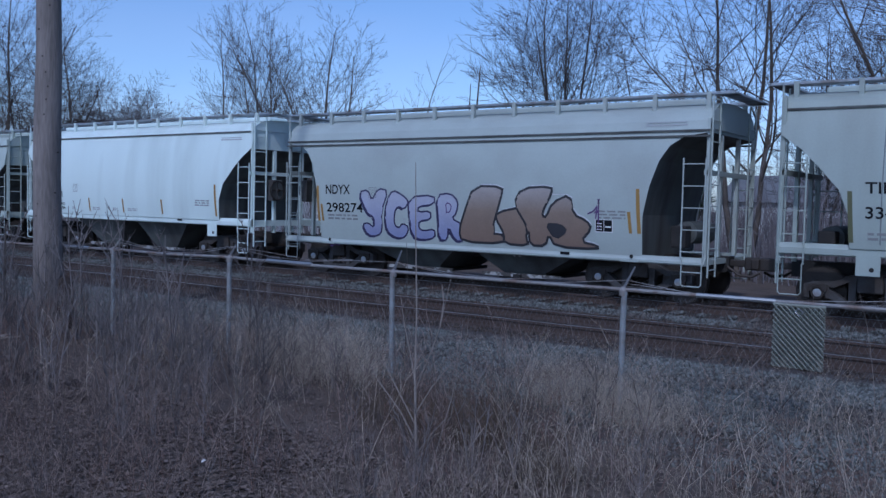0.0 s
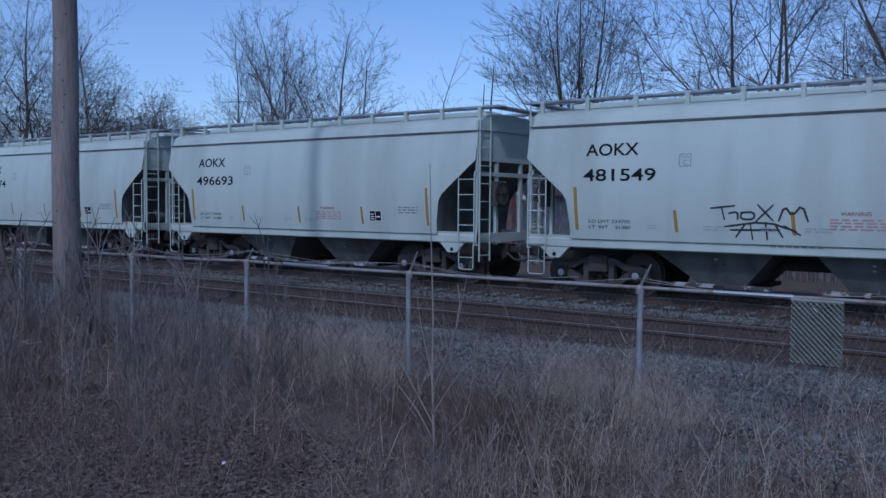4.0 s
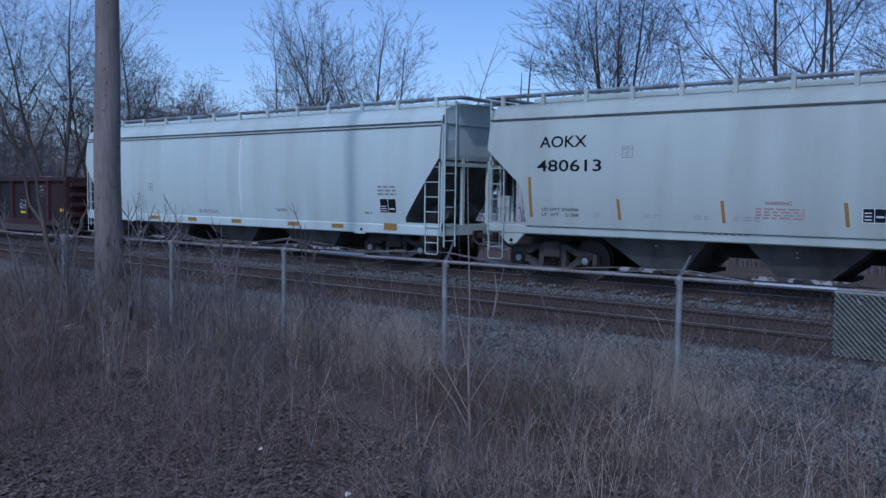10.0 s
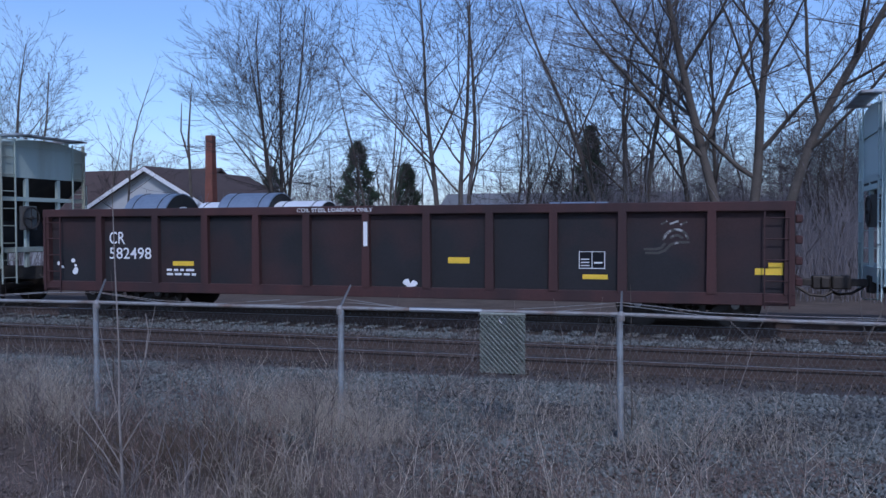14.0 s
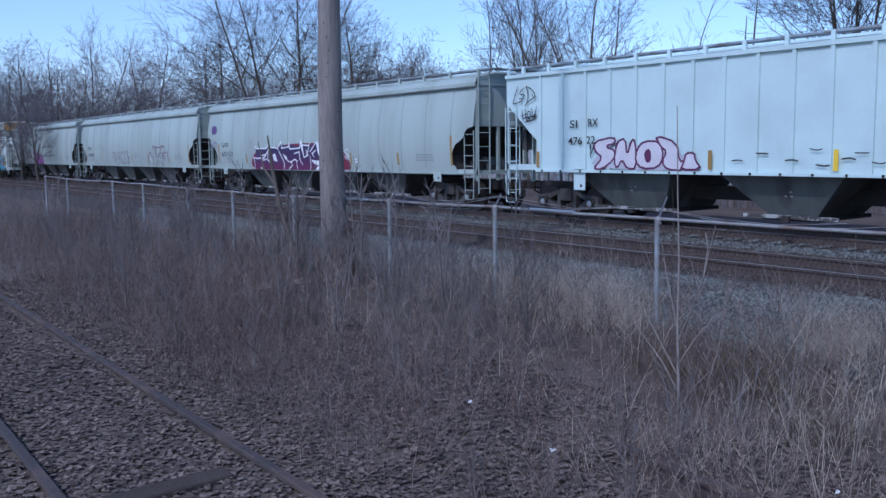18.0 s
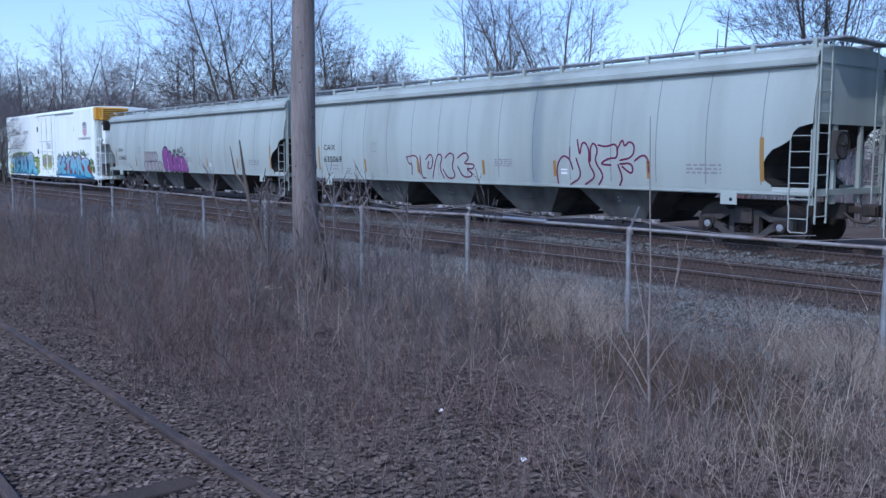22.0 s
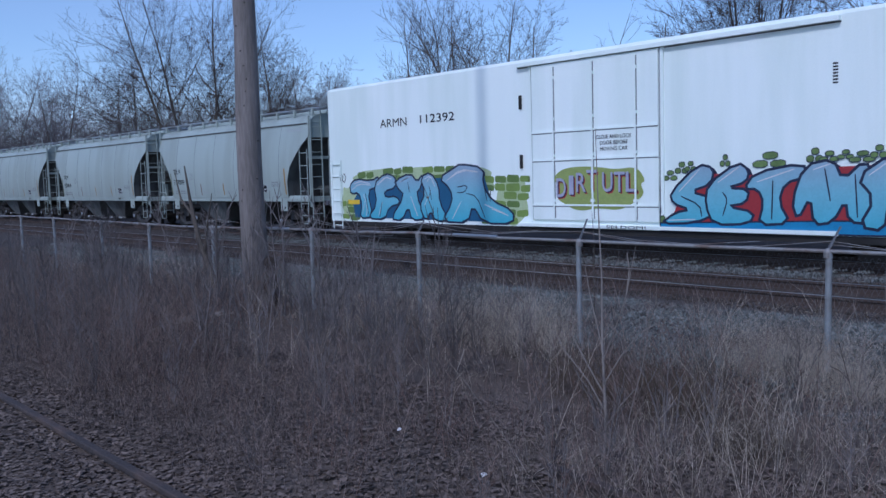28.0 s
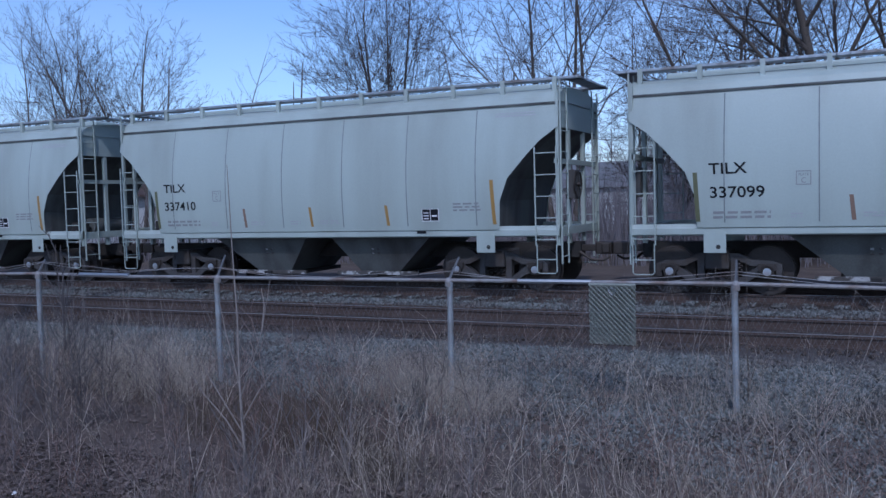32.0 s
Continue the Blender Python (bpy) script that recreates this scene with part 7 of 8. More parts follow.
def grow(rng, height, trunk_r, stems, style, floor):
    """Tapered limbs and twigs of one bare tree: thick segments and thin ones, as lists of (a, b, ra, rb)."""
    thick, thin = [], []
    st = STYLES[style]

    def branch(p, d, length, r, level):
        segs = max(4, min(9, int(length / 0.8) + 2)) if level < 2 else (3 if length > 0.8 else 2, 2, 1)[level - 2]
        wob = (0.055, 0.085, 0.11, 0.13, 0.15)[level]
        nodes = [(p, d, r)]
        for i in range(segs):
            up = st["pull"] * (0.5, 1.4, 1.8, 2.2, 2.4)[level]
            d = (d + Vector((rng.gauss(0, wob), rng.gauss(0, wob), rng.gauss(0, wob * 0.7) + up))).normalized()
            q = p + d * (length / segs)
            ra, rb = max(r * (1 - 0.86 * i / segs), floor * 0.8), max(r * (1 - 0.86 * (i + 1) / segs), floor * 0.5)
            (thick if r > 0.03 else thin).append((p[:], q[:], ra, rb))
            nodes.append((q, d, rb))
            p = q
        if level > 3 or length < 0.22:
            return
        first = st["first"] if level == 0 else 0.16
        count = int(length * st["dens"][level] * (1 - first) + rng.random())
        turn = rng.uniform(0, 6.28)
        for j in range(count):
            v = (j + rng.random()) / count
            u = first + (1 - first) * v
            k = min(int(u * segs), segs - 1)
            (pa, da, ra), (pb, db, rb) = nodes[k], nodes[k + 1]
            w = u * segs - k
            at, dd, rr = pa.lerp(pb, w), db, ra + (rb - ra) * w
            turn += 2.4 + rng.uniform(-0.7, 0.7)
            side = Vector((math.cos(turn), math.sin(turn), 0.0))
            side = (side - dd * side.dot(dd)).normalized()
            ang = radians(st["angle"] * (1.25 - 0.4 * v) * (1.0, 1.15, 0.95, 0.85, 0.85)[level] + rng.gauss(0, 8))
            nd = (dd * math.cos(ang) + side * math.sin(ang)).normalized()
            if level == 0:
                nl = length * st["reach"] * (1.15 - 0.72 * v) * rng.uniform(0.7, 1.2)
            else:
                nl = length * 0.52 * (1.15 - 0.65 * v) * rng.uniform(0.55, 1.2)
            branch(at, nd, nl, max(rr * rng.uniform(0.36, 0.6), floor), level + 1)

    for side, deep, part_of in stems:
        d = Vector((side * 0.75, deep * 0.75, 1)).normalized()
        branch(Vector((side * 0.25, deep * 0.25, -0.3)), d, height * part_of / max(d.z, 0.8), trunk_r * (1 if len(stems) == 1 else 0.8), 0)
    return thick, thin


def seg_mesh(name, segs, material):
    a, b = np.array([s[0] for s in segs]), np.array([s[1] for s in segs])
    v, f = sticks(a, b, np.array([s[2] for s in segs]), np.array([s[3] for s in segs]))
    return soup(name, v, f, material)


def round_mesh(name, segs, material):
    s = Shape()
    for a, b, ra, rb in segs:
        s.tube([a, b], [ra, rb], 6, False)
    return s.mesh(name, material, True)


def tree_meshes(seed, height, trunk_r, stems, style, floor=0.0055, twig="twig"):
    thick, thin = grow(random.Random(seed), height, trunk_r, stems, style, floor)
    top = np.percentile([q[1][2] for q in thin], 99.5)
    k = height / top
    thick, thin = ([(tuple(k * c for c in a), tuple(k * c for c in b), ra, rb) for a, b, ra, rb in q] for q in (thick, thin))
    return round_mesh("trunk", thick, M["bark"]), seg_mesh("crown", thin, M[twig])


def tree(meshes, label, az, dist, k=1.0, turn=None):
    """A tree in the direction az (degrees from north towards west); unless turned, its side axis lies across that line."""
    x, y = -dist * math.sin(radians(az)), dist * math.cos(radians(az))
    t = thing("tree", label, "tree", group="bare trees beyond the tracks")
    t.matrix_basis = pose(x, y, -0.05, 0, 0, az if turn is None else turn) @ Matrix.Diagonal((k, k, k, 1))
    part("trunk", meshes[0], None, t)
    part("crown", meshes[1], None, t)
    return t


VASE, TALL, OAK = "bare tree with a low fork and spreading twiggy crown", "tall bare tree with close upright stems and open crown", "large bare tree with heavy forked limbs"
THIN, CURLY, ROUND = "slender bare tree with upright branches", "dark bare tree with dense crooked twigs", "bare tree with a rounded hazy crown"
TREES = [
    # direction, distance, height, stem radius, style, label, stems as (sideways lean, lean in depth, share of the height)
    (48.9, 51, 13.0, 0.11, "upright", THIN, ((-0.08, 0, 1), (0.12, 0.1, 0.9))),
    (47.1, 50, 13.4, 0.12, "upright", THIN, ((0.0, 0, 1), (0.16, -0.1, 0.92), (-0.14, 0.1, 0.85))),
    (43.7, 43, 11.6, 0.15, "vase", VASE, ((-0.52, 0, 0.98), (-0.12, 0.1, 0.95), (0.12, -0.05, 1), (0.42, 0.1, 0.9))),
    (38.9, 46, 8.8, 0.06, "upright", THIN, ((-0.1, 0, 1), (0.22, 0.1, 0.9))),
    (37.2, 38, 9.6, 0.07, "sparse", "thin bare sapling with sparse side twigs", ((0.0, 0.02, 1),)),
    (27.8, 35, 12.8, 0.13, "vase", TALL, ((-0.14, 0, 0.95), (0.02, 0.1, 1), (0.16, -0.08, 0.93), (-0.05, -0.15, 0.85))),
    (24.6, 40, 7.5, 0.07, "round", CURLY, ((0.0, 0, 1),)),
    (21.6, 45, 11.4, 0.11, "upright", THIN, ((-0.18, 0, 1), (0.1, 0.1, 0.95), (0.25, -0.1, 0.8))),
    (16.6, 30, 13.6, 0.14, "open", OAK, ((-0.42, 0, 1), (-0.1, 0.12, 0.98), (0.16, -0.05, 0.9))),
    (12.6, 39, 11.2, 0.10, "upright", THIN, ((-0.14, 0, 1), (0.05, 0.1, 0.95), (0.2, -0.1, 0.9))),
    (9.3, 42, 10.2, 0.10, "round", CURLY, ((0.05, 0, 1), (-0.3, 0.1, 0.9))),
    (5.7, 33, 13.8, 0.16, "open", OAK, ((-0.5, 0.05, 0.95), (-0.05, 0.1, 1), (0.3, -0.1, 0.92))),
    (1.2, 34, 14.6, 0.15, "open", TALL, ((-0.15, 0, 1), (0.12, 0.1, 0.95))),
    (-1.4, 28, 15.2, 0.25, "open", OAK, ((-0.2, 0.05, 1), (0.1, 0.12, 0.95), (0.55, -0.05, 0.98))),
    (-5.8, 44, 10.4, 0.11, "round", ROUND, ((-0.2, 0, 0.95), (0.2, 0.1, 1))),
    (-9.4, 46, 9.6, 0.11, "vase", VASE, ((-0.25, 0, 0.95), (0.1, 0.1, 1))),
    (-13.0, 50, 10.0, 0.12, "upright", "dense bare thicket tree with many stems", ((-0.3, 0, 0.9), (-0.1, 0.1, 1), (0.1, -0.1, 0.97), (0.32, 0, 0.9))),
    (-17.4, 36, 13.0, 0.17, "vase", TALL, ((0.0, 0, 1),)),
    (62.6, 58, 16.0, 0.17, "open", OAK, ((-0.5, 0, 0.97), (-0.16, 0.1, 1), (0.1, -0.1, 0.98), (0.38, 0.05, 0.92))),
    (60.4, 60, 13.0, 0.13, "vase", VASE, ((-0.2, 0, 1), (0.2, 0.1, 0.93))),
    (58.1, 57, 12.0, 0.16, "round", CURLY, ((0.05, 0, 1),)),
    (56.9, 68, 11.6, 0.13, "round", CURLY, ((0.1, 0, 1),)),
    (51.6, 74, 9.6, 0.12, "round", ROUND, ((0.0, 0, 1), (0.25, 0, 0.9))),
    (55.8, 62, 9.8, 0.12, "round", CURLY, ((0.0, 0, 1), (0.25, 0.1, 0.85))),
    (53.4, 72, 11.4, 0.14, "round", ROUND, ((0.0, 0, 1), (-0.25, 0, 0.85))),
    (66.9, 74, 12.8, 0.18, "round", ROUND, ((-0.2, 0, 0.95), (0.15, 0.1, 1))),
    (70.6, 80, 12.6, 0.16, "vase", VASE, ((-0.3, 0, 0.9), (0.1, 0, 1))),
    (73.9, 86, 14.2, 0.16, "vase", VASE, ((-0.2, 0, 0.95), (0.2, 0.1, 1))),
    (77.0, 92, 12.8, 0.18, "round", ROUND, ((-0.25, 0, 1), (0.2, 0.1, 0.92))),
]
for i, (az, dist, h, r, style, label, lean) in enumerate(TREES):
    # beyond 60 m the twigs take the haze-lightened colour
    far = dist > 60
    tree(tree_meshes(300 + i, h, r, lean, style, 0.009 if far else 0.006, "hazed_twig" if far else "twig"), label, az, dist)

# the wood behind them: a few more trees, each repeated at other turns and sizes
WOOD = [(tree_meshes(400 + i, 10.0, 0.14, lean, style, 0.0095, "hazed_twig"), label) for i, (style, label, lean) in enumerate((
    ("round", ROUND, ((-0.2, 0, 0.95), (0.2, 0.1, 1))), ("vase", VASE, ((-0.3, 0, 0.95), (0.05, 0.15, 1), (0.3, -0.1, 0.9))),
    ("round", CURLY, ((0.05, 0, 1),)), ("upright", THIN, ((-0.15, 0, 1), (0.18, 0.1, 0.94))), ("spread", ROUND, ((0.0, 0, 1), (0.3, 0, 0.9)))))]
rng = random.Random(77)


def wood(count, az0, az1, d0, d1, el0, el1):
    for i in range(count):
        az = az0 + (az1 - az0) * (i + rng.uniform(0.15, 0.85)) / count
        dist = rng.uniform(d0, d1)
        meshes, label = WOOD[rng.randrange(5)]
        tree(meshes, label, az, dist, (2.2 + dist * math.tan(radians(rng.uniform(el0, el1)))) / 10.0, rng.uniform(0, 360))


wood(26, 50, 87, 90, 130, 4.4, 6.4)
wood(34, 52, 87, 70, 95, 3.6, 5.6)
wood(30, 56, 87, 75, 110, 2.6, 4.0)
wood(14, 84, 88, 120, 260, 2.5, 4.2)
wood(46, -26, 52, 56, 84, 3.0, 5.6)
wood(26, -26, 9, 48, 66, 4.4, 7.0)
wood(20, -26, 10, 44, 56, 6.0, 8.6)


def snag():
    s = Shape().tube([(0, 0, -0.2), (0.1, 0, 3), (-0.1, 0.1, 6), (0.15, 0, 8.4)], [0.08, 0.065, 0.05, 0.02], 7)
    s.tube([(-0.05, 0.05, 5.2), (-0.4, 0, 6.4), (-0.35, 0, 7.6)], [0.05, 0.035, 0.015], 5)
    t = thing("dead_tree", "bare broken dead tree stem", "tree", at=pose(-21.9, 33, 0))
    part("trunk", s, M["bark"], t)


snag()


def conifer(x, y, h, w):
    t = thing("conifer", "dark green conifer among the bare trees", "tree", at=pose(x, y, 0))
    part("trunk", Shape().tube([(0, 0, -0.1), (0, 0, h * 0.95)], [0.14, 0.03], 7), M["bark"], t)
    rs = np.random.RandomState(int(h * 10))
    n = 5200
    z = h * (0.12 + 0.88 * rs.rand(n) ** 1.3)
    r = w * (1 - z / h) ** 0.8 * (0.35 + 0.65 * np.sqrt(rs.rand(n))) * (0.75 + 0.25 * np.sin(z * 5))
    a = rs.rand(n) * 6.283
    p = np.stack([r * np.cos(a), r * np.sin(a), z], 1)
    d = np.stack([np.cos(a), np.sin(a), -0.15 + 0.5 * rs.rand(n)], 1) + rs.normal(0, 0.35, (n, 3))
    v, f = sticks(p, p + d * 0.28, np.full(n, 0.03), np.full(n, 0.006))
    part("crown", soup("crown", v, f, M["conifer"]), None, t)


conifer(-6.9, 48, 7.6, 1.7)
conifer(-20.5, 48, 7.2, 2.4)
conifer(-18.2, 50, 6.0, 2.0)
conifer(-30.5, 56, 6.5, 1.8)


def far_scrub():
    # low thicket that closes the view under the trees
    rs = np.random.RandomState(5)
    n = 34000
    x = -230 + 280 * rs.rand(n) ** 0.8
    y = 24.5 + 30 * rs.rand(n) ** 1.4 + np.where(x < -60, 0, 3)
    keep = ~((x > -68) & (x < -21) & (y > 30) & (y < 47))
    x, y = x[keep], y[keep]
    n = len(x)
    h = 0.8 + 2.8 * rs.rand(n) ** 2 + np.where(x < -55, 1.2, 0) + np.where(x > -8, 0.8, 0)
    a = np.stack([x, y, np.zeros(n)], 1)
    m = a + np.stack([rs.normal(0, 0.12, n), rs.normal(0, 0.12, n), np.ones(n)], 1) * (h * 0.55)[:, None]
    b = m + np.stack([rs.normal(0, 0.25, n), rs.normal(0, 0.25, n), np.ones(n)], 1) * (h * 0.45)[:, None]
    e = m + np.stack([rs.normal(0, 0.6, n), rs.normal(0, 0.6, n), np.ones(n)], 1) * (h * 0.35)[:, None]
    r = 0.012 + 0.014 * rs.rand(n)
    v, f = sticks(np.concatenate([a, m, m]), np.concatenate([m, b, e]), np.concatenate([r, r * 0.7, r * 0.6]), np.concatenate([r * 0.7, r * 0.2, r * 0.2]))
    # the thicket shares the haze-lightened twig colour
    tagged(new("thicket", soup("thicket", v, f, M["hazed_twig"])), "grey-brown bare brush along the far side of the tracks", "brush", kind="stuff")


far_scrub()


# ---- weeds, grass and litter before the fence ----
def stems(rs, x, y, h, material, name, label, category, r0=0.0032, sides=5, droop=0.25, lean=0.16):
    """Dead stalks with side twigs, all in one mesh."""
    n = len(x)
    base = np.stack([x, y, np.full(n, -0.05)], 1)
    d = np.stack([rs.normal(0, lean, n), rs.normal(0, lean, n), np.ones(n)], 1)
    d /= np.linalg.norm(d, axis=1, keepdims=True)
    A, B, RA, RB = [], [], [], []
    p = base
    r = r0 * (0.7 + 0.8 * rs.rand(n)) * (0.6 + 0.4 * h)
    nodes = [p]
    for k in range(4):
        d = d + rs.normal(0, 0.10, (n, 3))
        d[:, 2] = np.maximum(d[:, 2], 0.25)
        d /= np.linalg.norm(d, axis=1, keepdims=True)
        q = p + d * (h / 4)[:, None]
        A.append(p), B.append(q), RA.append(r * (1 - 0.2 * k)), RB.append(r * (1 - 0.2 * (k + 1)))
        p = q
        nodes.append(q)
    for s in range(sides):
        k = 1 + s % 3
        u = rs.rand(n)[:, None]
        st = nodes[k] * (1 - u) + nodes[k + 1] * u
        ang = rs.rand(n) * 6.283
        up = 0.7 + 0.9 * rs.rand(n)
        dd = np.stack([np.cos(ang), np.sin(ang), up], 1)
        dd /= np.linalg.norm(dd, axis=1, keepdims=True)
        ln = (h * (0.12 + 0.25 * rs.rand(n)))[:, None]
        mid = st + dd * ln * 0.55
        dd2 = dd + np.stack([np.zeros(n), np.zeros(n), -droop + 0.6 * rs.rand(n)], 1) + rs.normal(0, 0.2, (n, 3))
        end = mid + dd2 / np.linalg.norm(dd2, axis=1, keepdims=True) * ln * 0.5
        A += [st, mid]
        B += [mid, end]
        RA += [r * 0.5, r * 0.38]
        RB += [r * 0.38, r * 0.16]
    v, f = sticks(np.concatenate(A), np.concatenate(B), np.concatenate(RA), np.concatenate(RB))
    return tagged(new(name, soup(name, v, f, material)), label, category, kind="stuff")


def scatter(rs, n, x0, x1, y0, y1, clump, keep):
    """Points in patches: more where a smooth random field is high."""
    x, y = x0 + (x1 - x0) * rs.rand(n * 3), y0 + (y1 - y0) * rs.rand(n * 3)
    f = np.array([noise.noise(Vector((a * clump, b * clump, 2.5))) for a, b in zip(x, y)])
    thin = np.interp(x, [-30, -16, -9, -4, 0], [0.3, 0.4, 0.85, 1.1, 0.9])
    ok = (rs.rand(n * 3) < (0.42 + 1.2 * f) * thin) & keep(x, y)
    return x[ok][:n], y[ok][:n]


rs = np.random.RandomState(3)
brush_zone = lambda x, y: (y > 3.15 + 0.05 * np.maximum(0, -10 - x)) & (y < np.interp(x, [-20, -12, -7, -3, 0, 4], [8.1, 8.8, 8.6, 7.4, 6.5, 5.8]))
x, y = scatter(rs, 4300, -34, 3.5, 3.2, 10.2, 0.35, brush_zone)
h = (0.22 + 0.6 * rs.rand(len(x)) ** 1.7) * np.interp(x, [-12, -9, -4, 0], [1.15, 1.0, 0.85, 0.7])
stems(rs, x, y, h, M["weed"], "dead_weeds", "thick brown dead weeds in front of the fence", "weeds", 0.0026, 8)
x, y = scatter(rs, 3400, -30, 3.0, 3.4, 9.6, 0.5, brush_zone)
stems(rs, x, y, 0.25 + 0.6 * rs.rand(len(x)), M["red_weed"], "reddish_weeds", "reddish-brown dead weed stems", "weeds", 0.0024, 9)
x, y = scatter(rs, 420, -32, 2, 4.0, 9.2, 0.5, brush_zone)
stems(rs, x, y, 0.7 + 0.6 * rs.rand(len(x)), M["weed"], "brush_stalks", "tall bare brush stalks in the weeds", "weeds", 0.0045, 9)
x, y = scatter(rs, 2900, -6, 3, 4.2, 7.6, 0.6, lambda x, y: (x > -4.2 + 0.5 * (y - 5)) & (y < 7.3 - 0.25 * np.maximum(x + 3, 0)))
stems(rs, x, y, 0.2 + 0.5 * rs.rand(len(x)), M["straw"], "dry_grass", "tufts of pale dry grass among the weeds", "grass", 0.0023, 3, 0.9, 0.4)
x, y = scatter(rs, 240, -9, 3, 4.4, 8.5, 0.7, brush_zone)
stems(rs, x, y, 0.5 + 0.6 * rs.rand(len(x)), M["straw"], "pale_stalks", "pale dry stalks standing out of the weeds", "weeds", 0.0032, 6, 0.2, 0.25)
x, y = scatter(rs, 1300, -30, 6, 8.2, 10.6, 0.7, lambda x, y: y > 8.0 + 0.09 * (x + 10))
stems(rs, x, y, 0.12 + 0.35 * rs.rand(len(x)), M["straw"], "fence_grass", "pale dead grass along the fence foot", "grass", 0.002, 3, 0.9, 0.4)


def ground_height(x, y):
    gz = np.array([0.10 * noise.noise(Vector((p * 0.35, q * 0.35, 3.0))) + 0.04 * noise.noise(Vector((p * 1.3, q * 1.3, 7.0))) for p, q in zip(x, y)])
    gz *= np.clip((10.8 - y) / 1.5, 0, 1)
    return gz * np.where((y > 0.6) & (y < 3.5), 0.35, 1.0)


def leaves(seed, n, x0, x1, y0, y1, size, lobes, label):
    """Curled lobed leaves lying over one another."""
    rs = np.random.RandomState(seed)
    x, y = x0 + (x1 - x0) * rs.rand(n), y0 + (y1 - y0) * rs.rand(n)
    ok = ((np.abs(np.abs(y - OLD_Y) - OLD_HALF) > 0.055) | (rs.rand(n) < 0.13))
    x, y = x[ok], y[ok]
    n = len(x)
    s = size * (0.55 + 0.75 * rs.rand(n))
    a = rs.rand(n) * 6.283
    m = 2 * lobes
    ring = np.arange(m) * 2 * math.pi / m
    rad = np.where(np.arange(m) % 2 == 0, 1.0, 0.72)[None] * (0.6 + 0.6 * rs.rand(n, m)) * s[:, None]
    lx, ly = rad * np.cos(ring)[None] * 1.15, rad * np.sin(ring)[None] * 0.85
    curl = rs.normal(0, 0.35, (n, 1)) + 0.25
    lz = curl * (lx ** 2 + 0.6 * ly ** 2) / s[:, None] + rs.normal(0, 0.12, (n, m)) * s[:, None]
    lx, ly, lz = (np.concatenate([np.zeros((n, 1)), q], 1) for q in (lx, ly, lz))
    t = rs.normal(0, 0.22, (n, 2))
    lz = lz + lx * t[:, :1] + ly * t[:, 1:]
    ca, sa = np.cos(a)[:, None], np.sin(a)[:, None]
    gz = ground_height(x, y)
    v = np.stack([lx * ca - ly * sa + x[:, None], lx * sa + ly * ca + y[:, None], lz * 0.55 + (gz + 0.008 + 0.018 * rs.rand(n))[:, None]], 2).reshape(-1, 3)
    f = np.array([[0, 1 + k, 1 + (k + 1) % m] for k in range(m)])
    f = ((np.arange(n) * (m + 1))[:, None, None] + f[None]).reshape(-1, 3)
    tagged(new("fallen_leaves", soup("fallen_leaves", v, f, M["leaf"])), label, "leaves", kind="stuff")


leaves(9, 150000, -17, 5, -1.5, 6.0, 0.026, 3, "carpet of curled brown fallen leaves on the soil")
leaves(10, 60000, -36, 9, -5.0, 9.2, 0.03, 3, "scattered brown fallen leaves under the weeds")


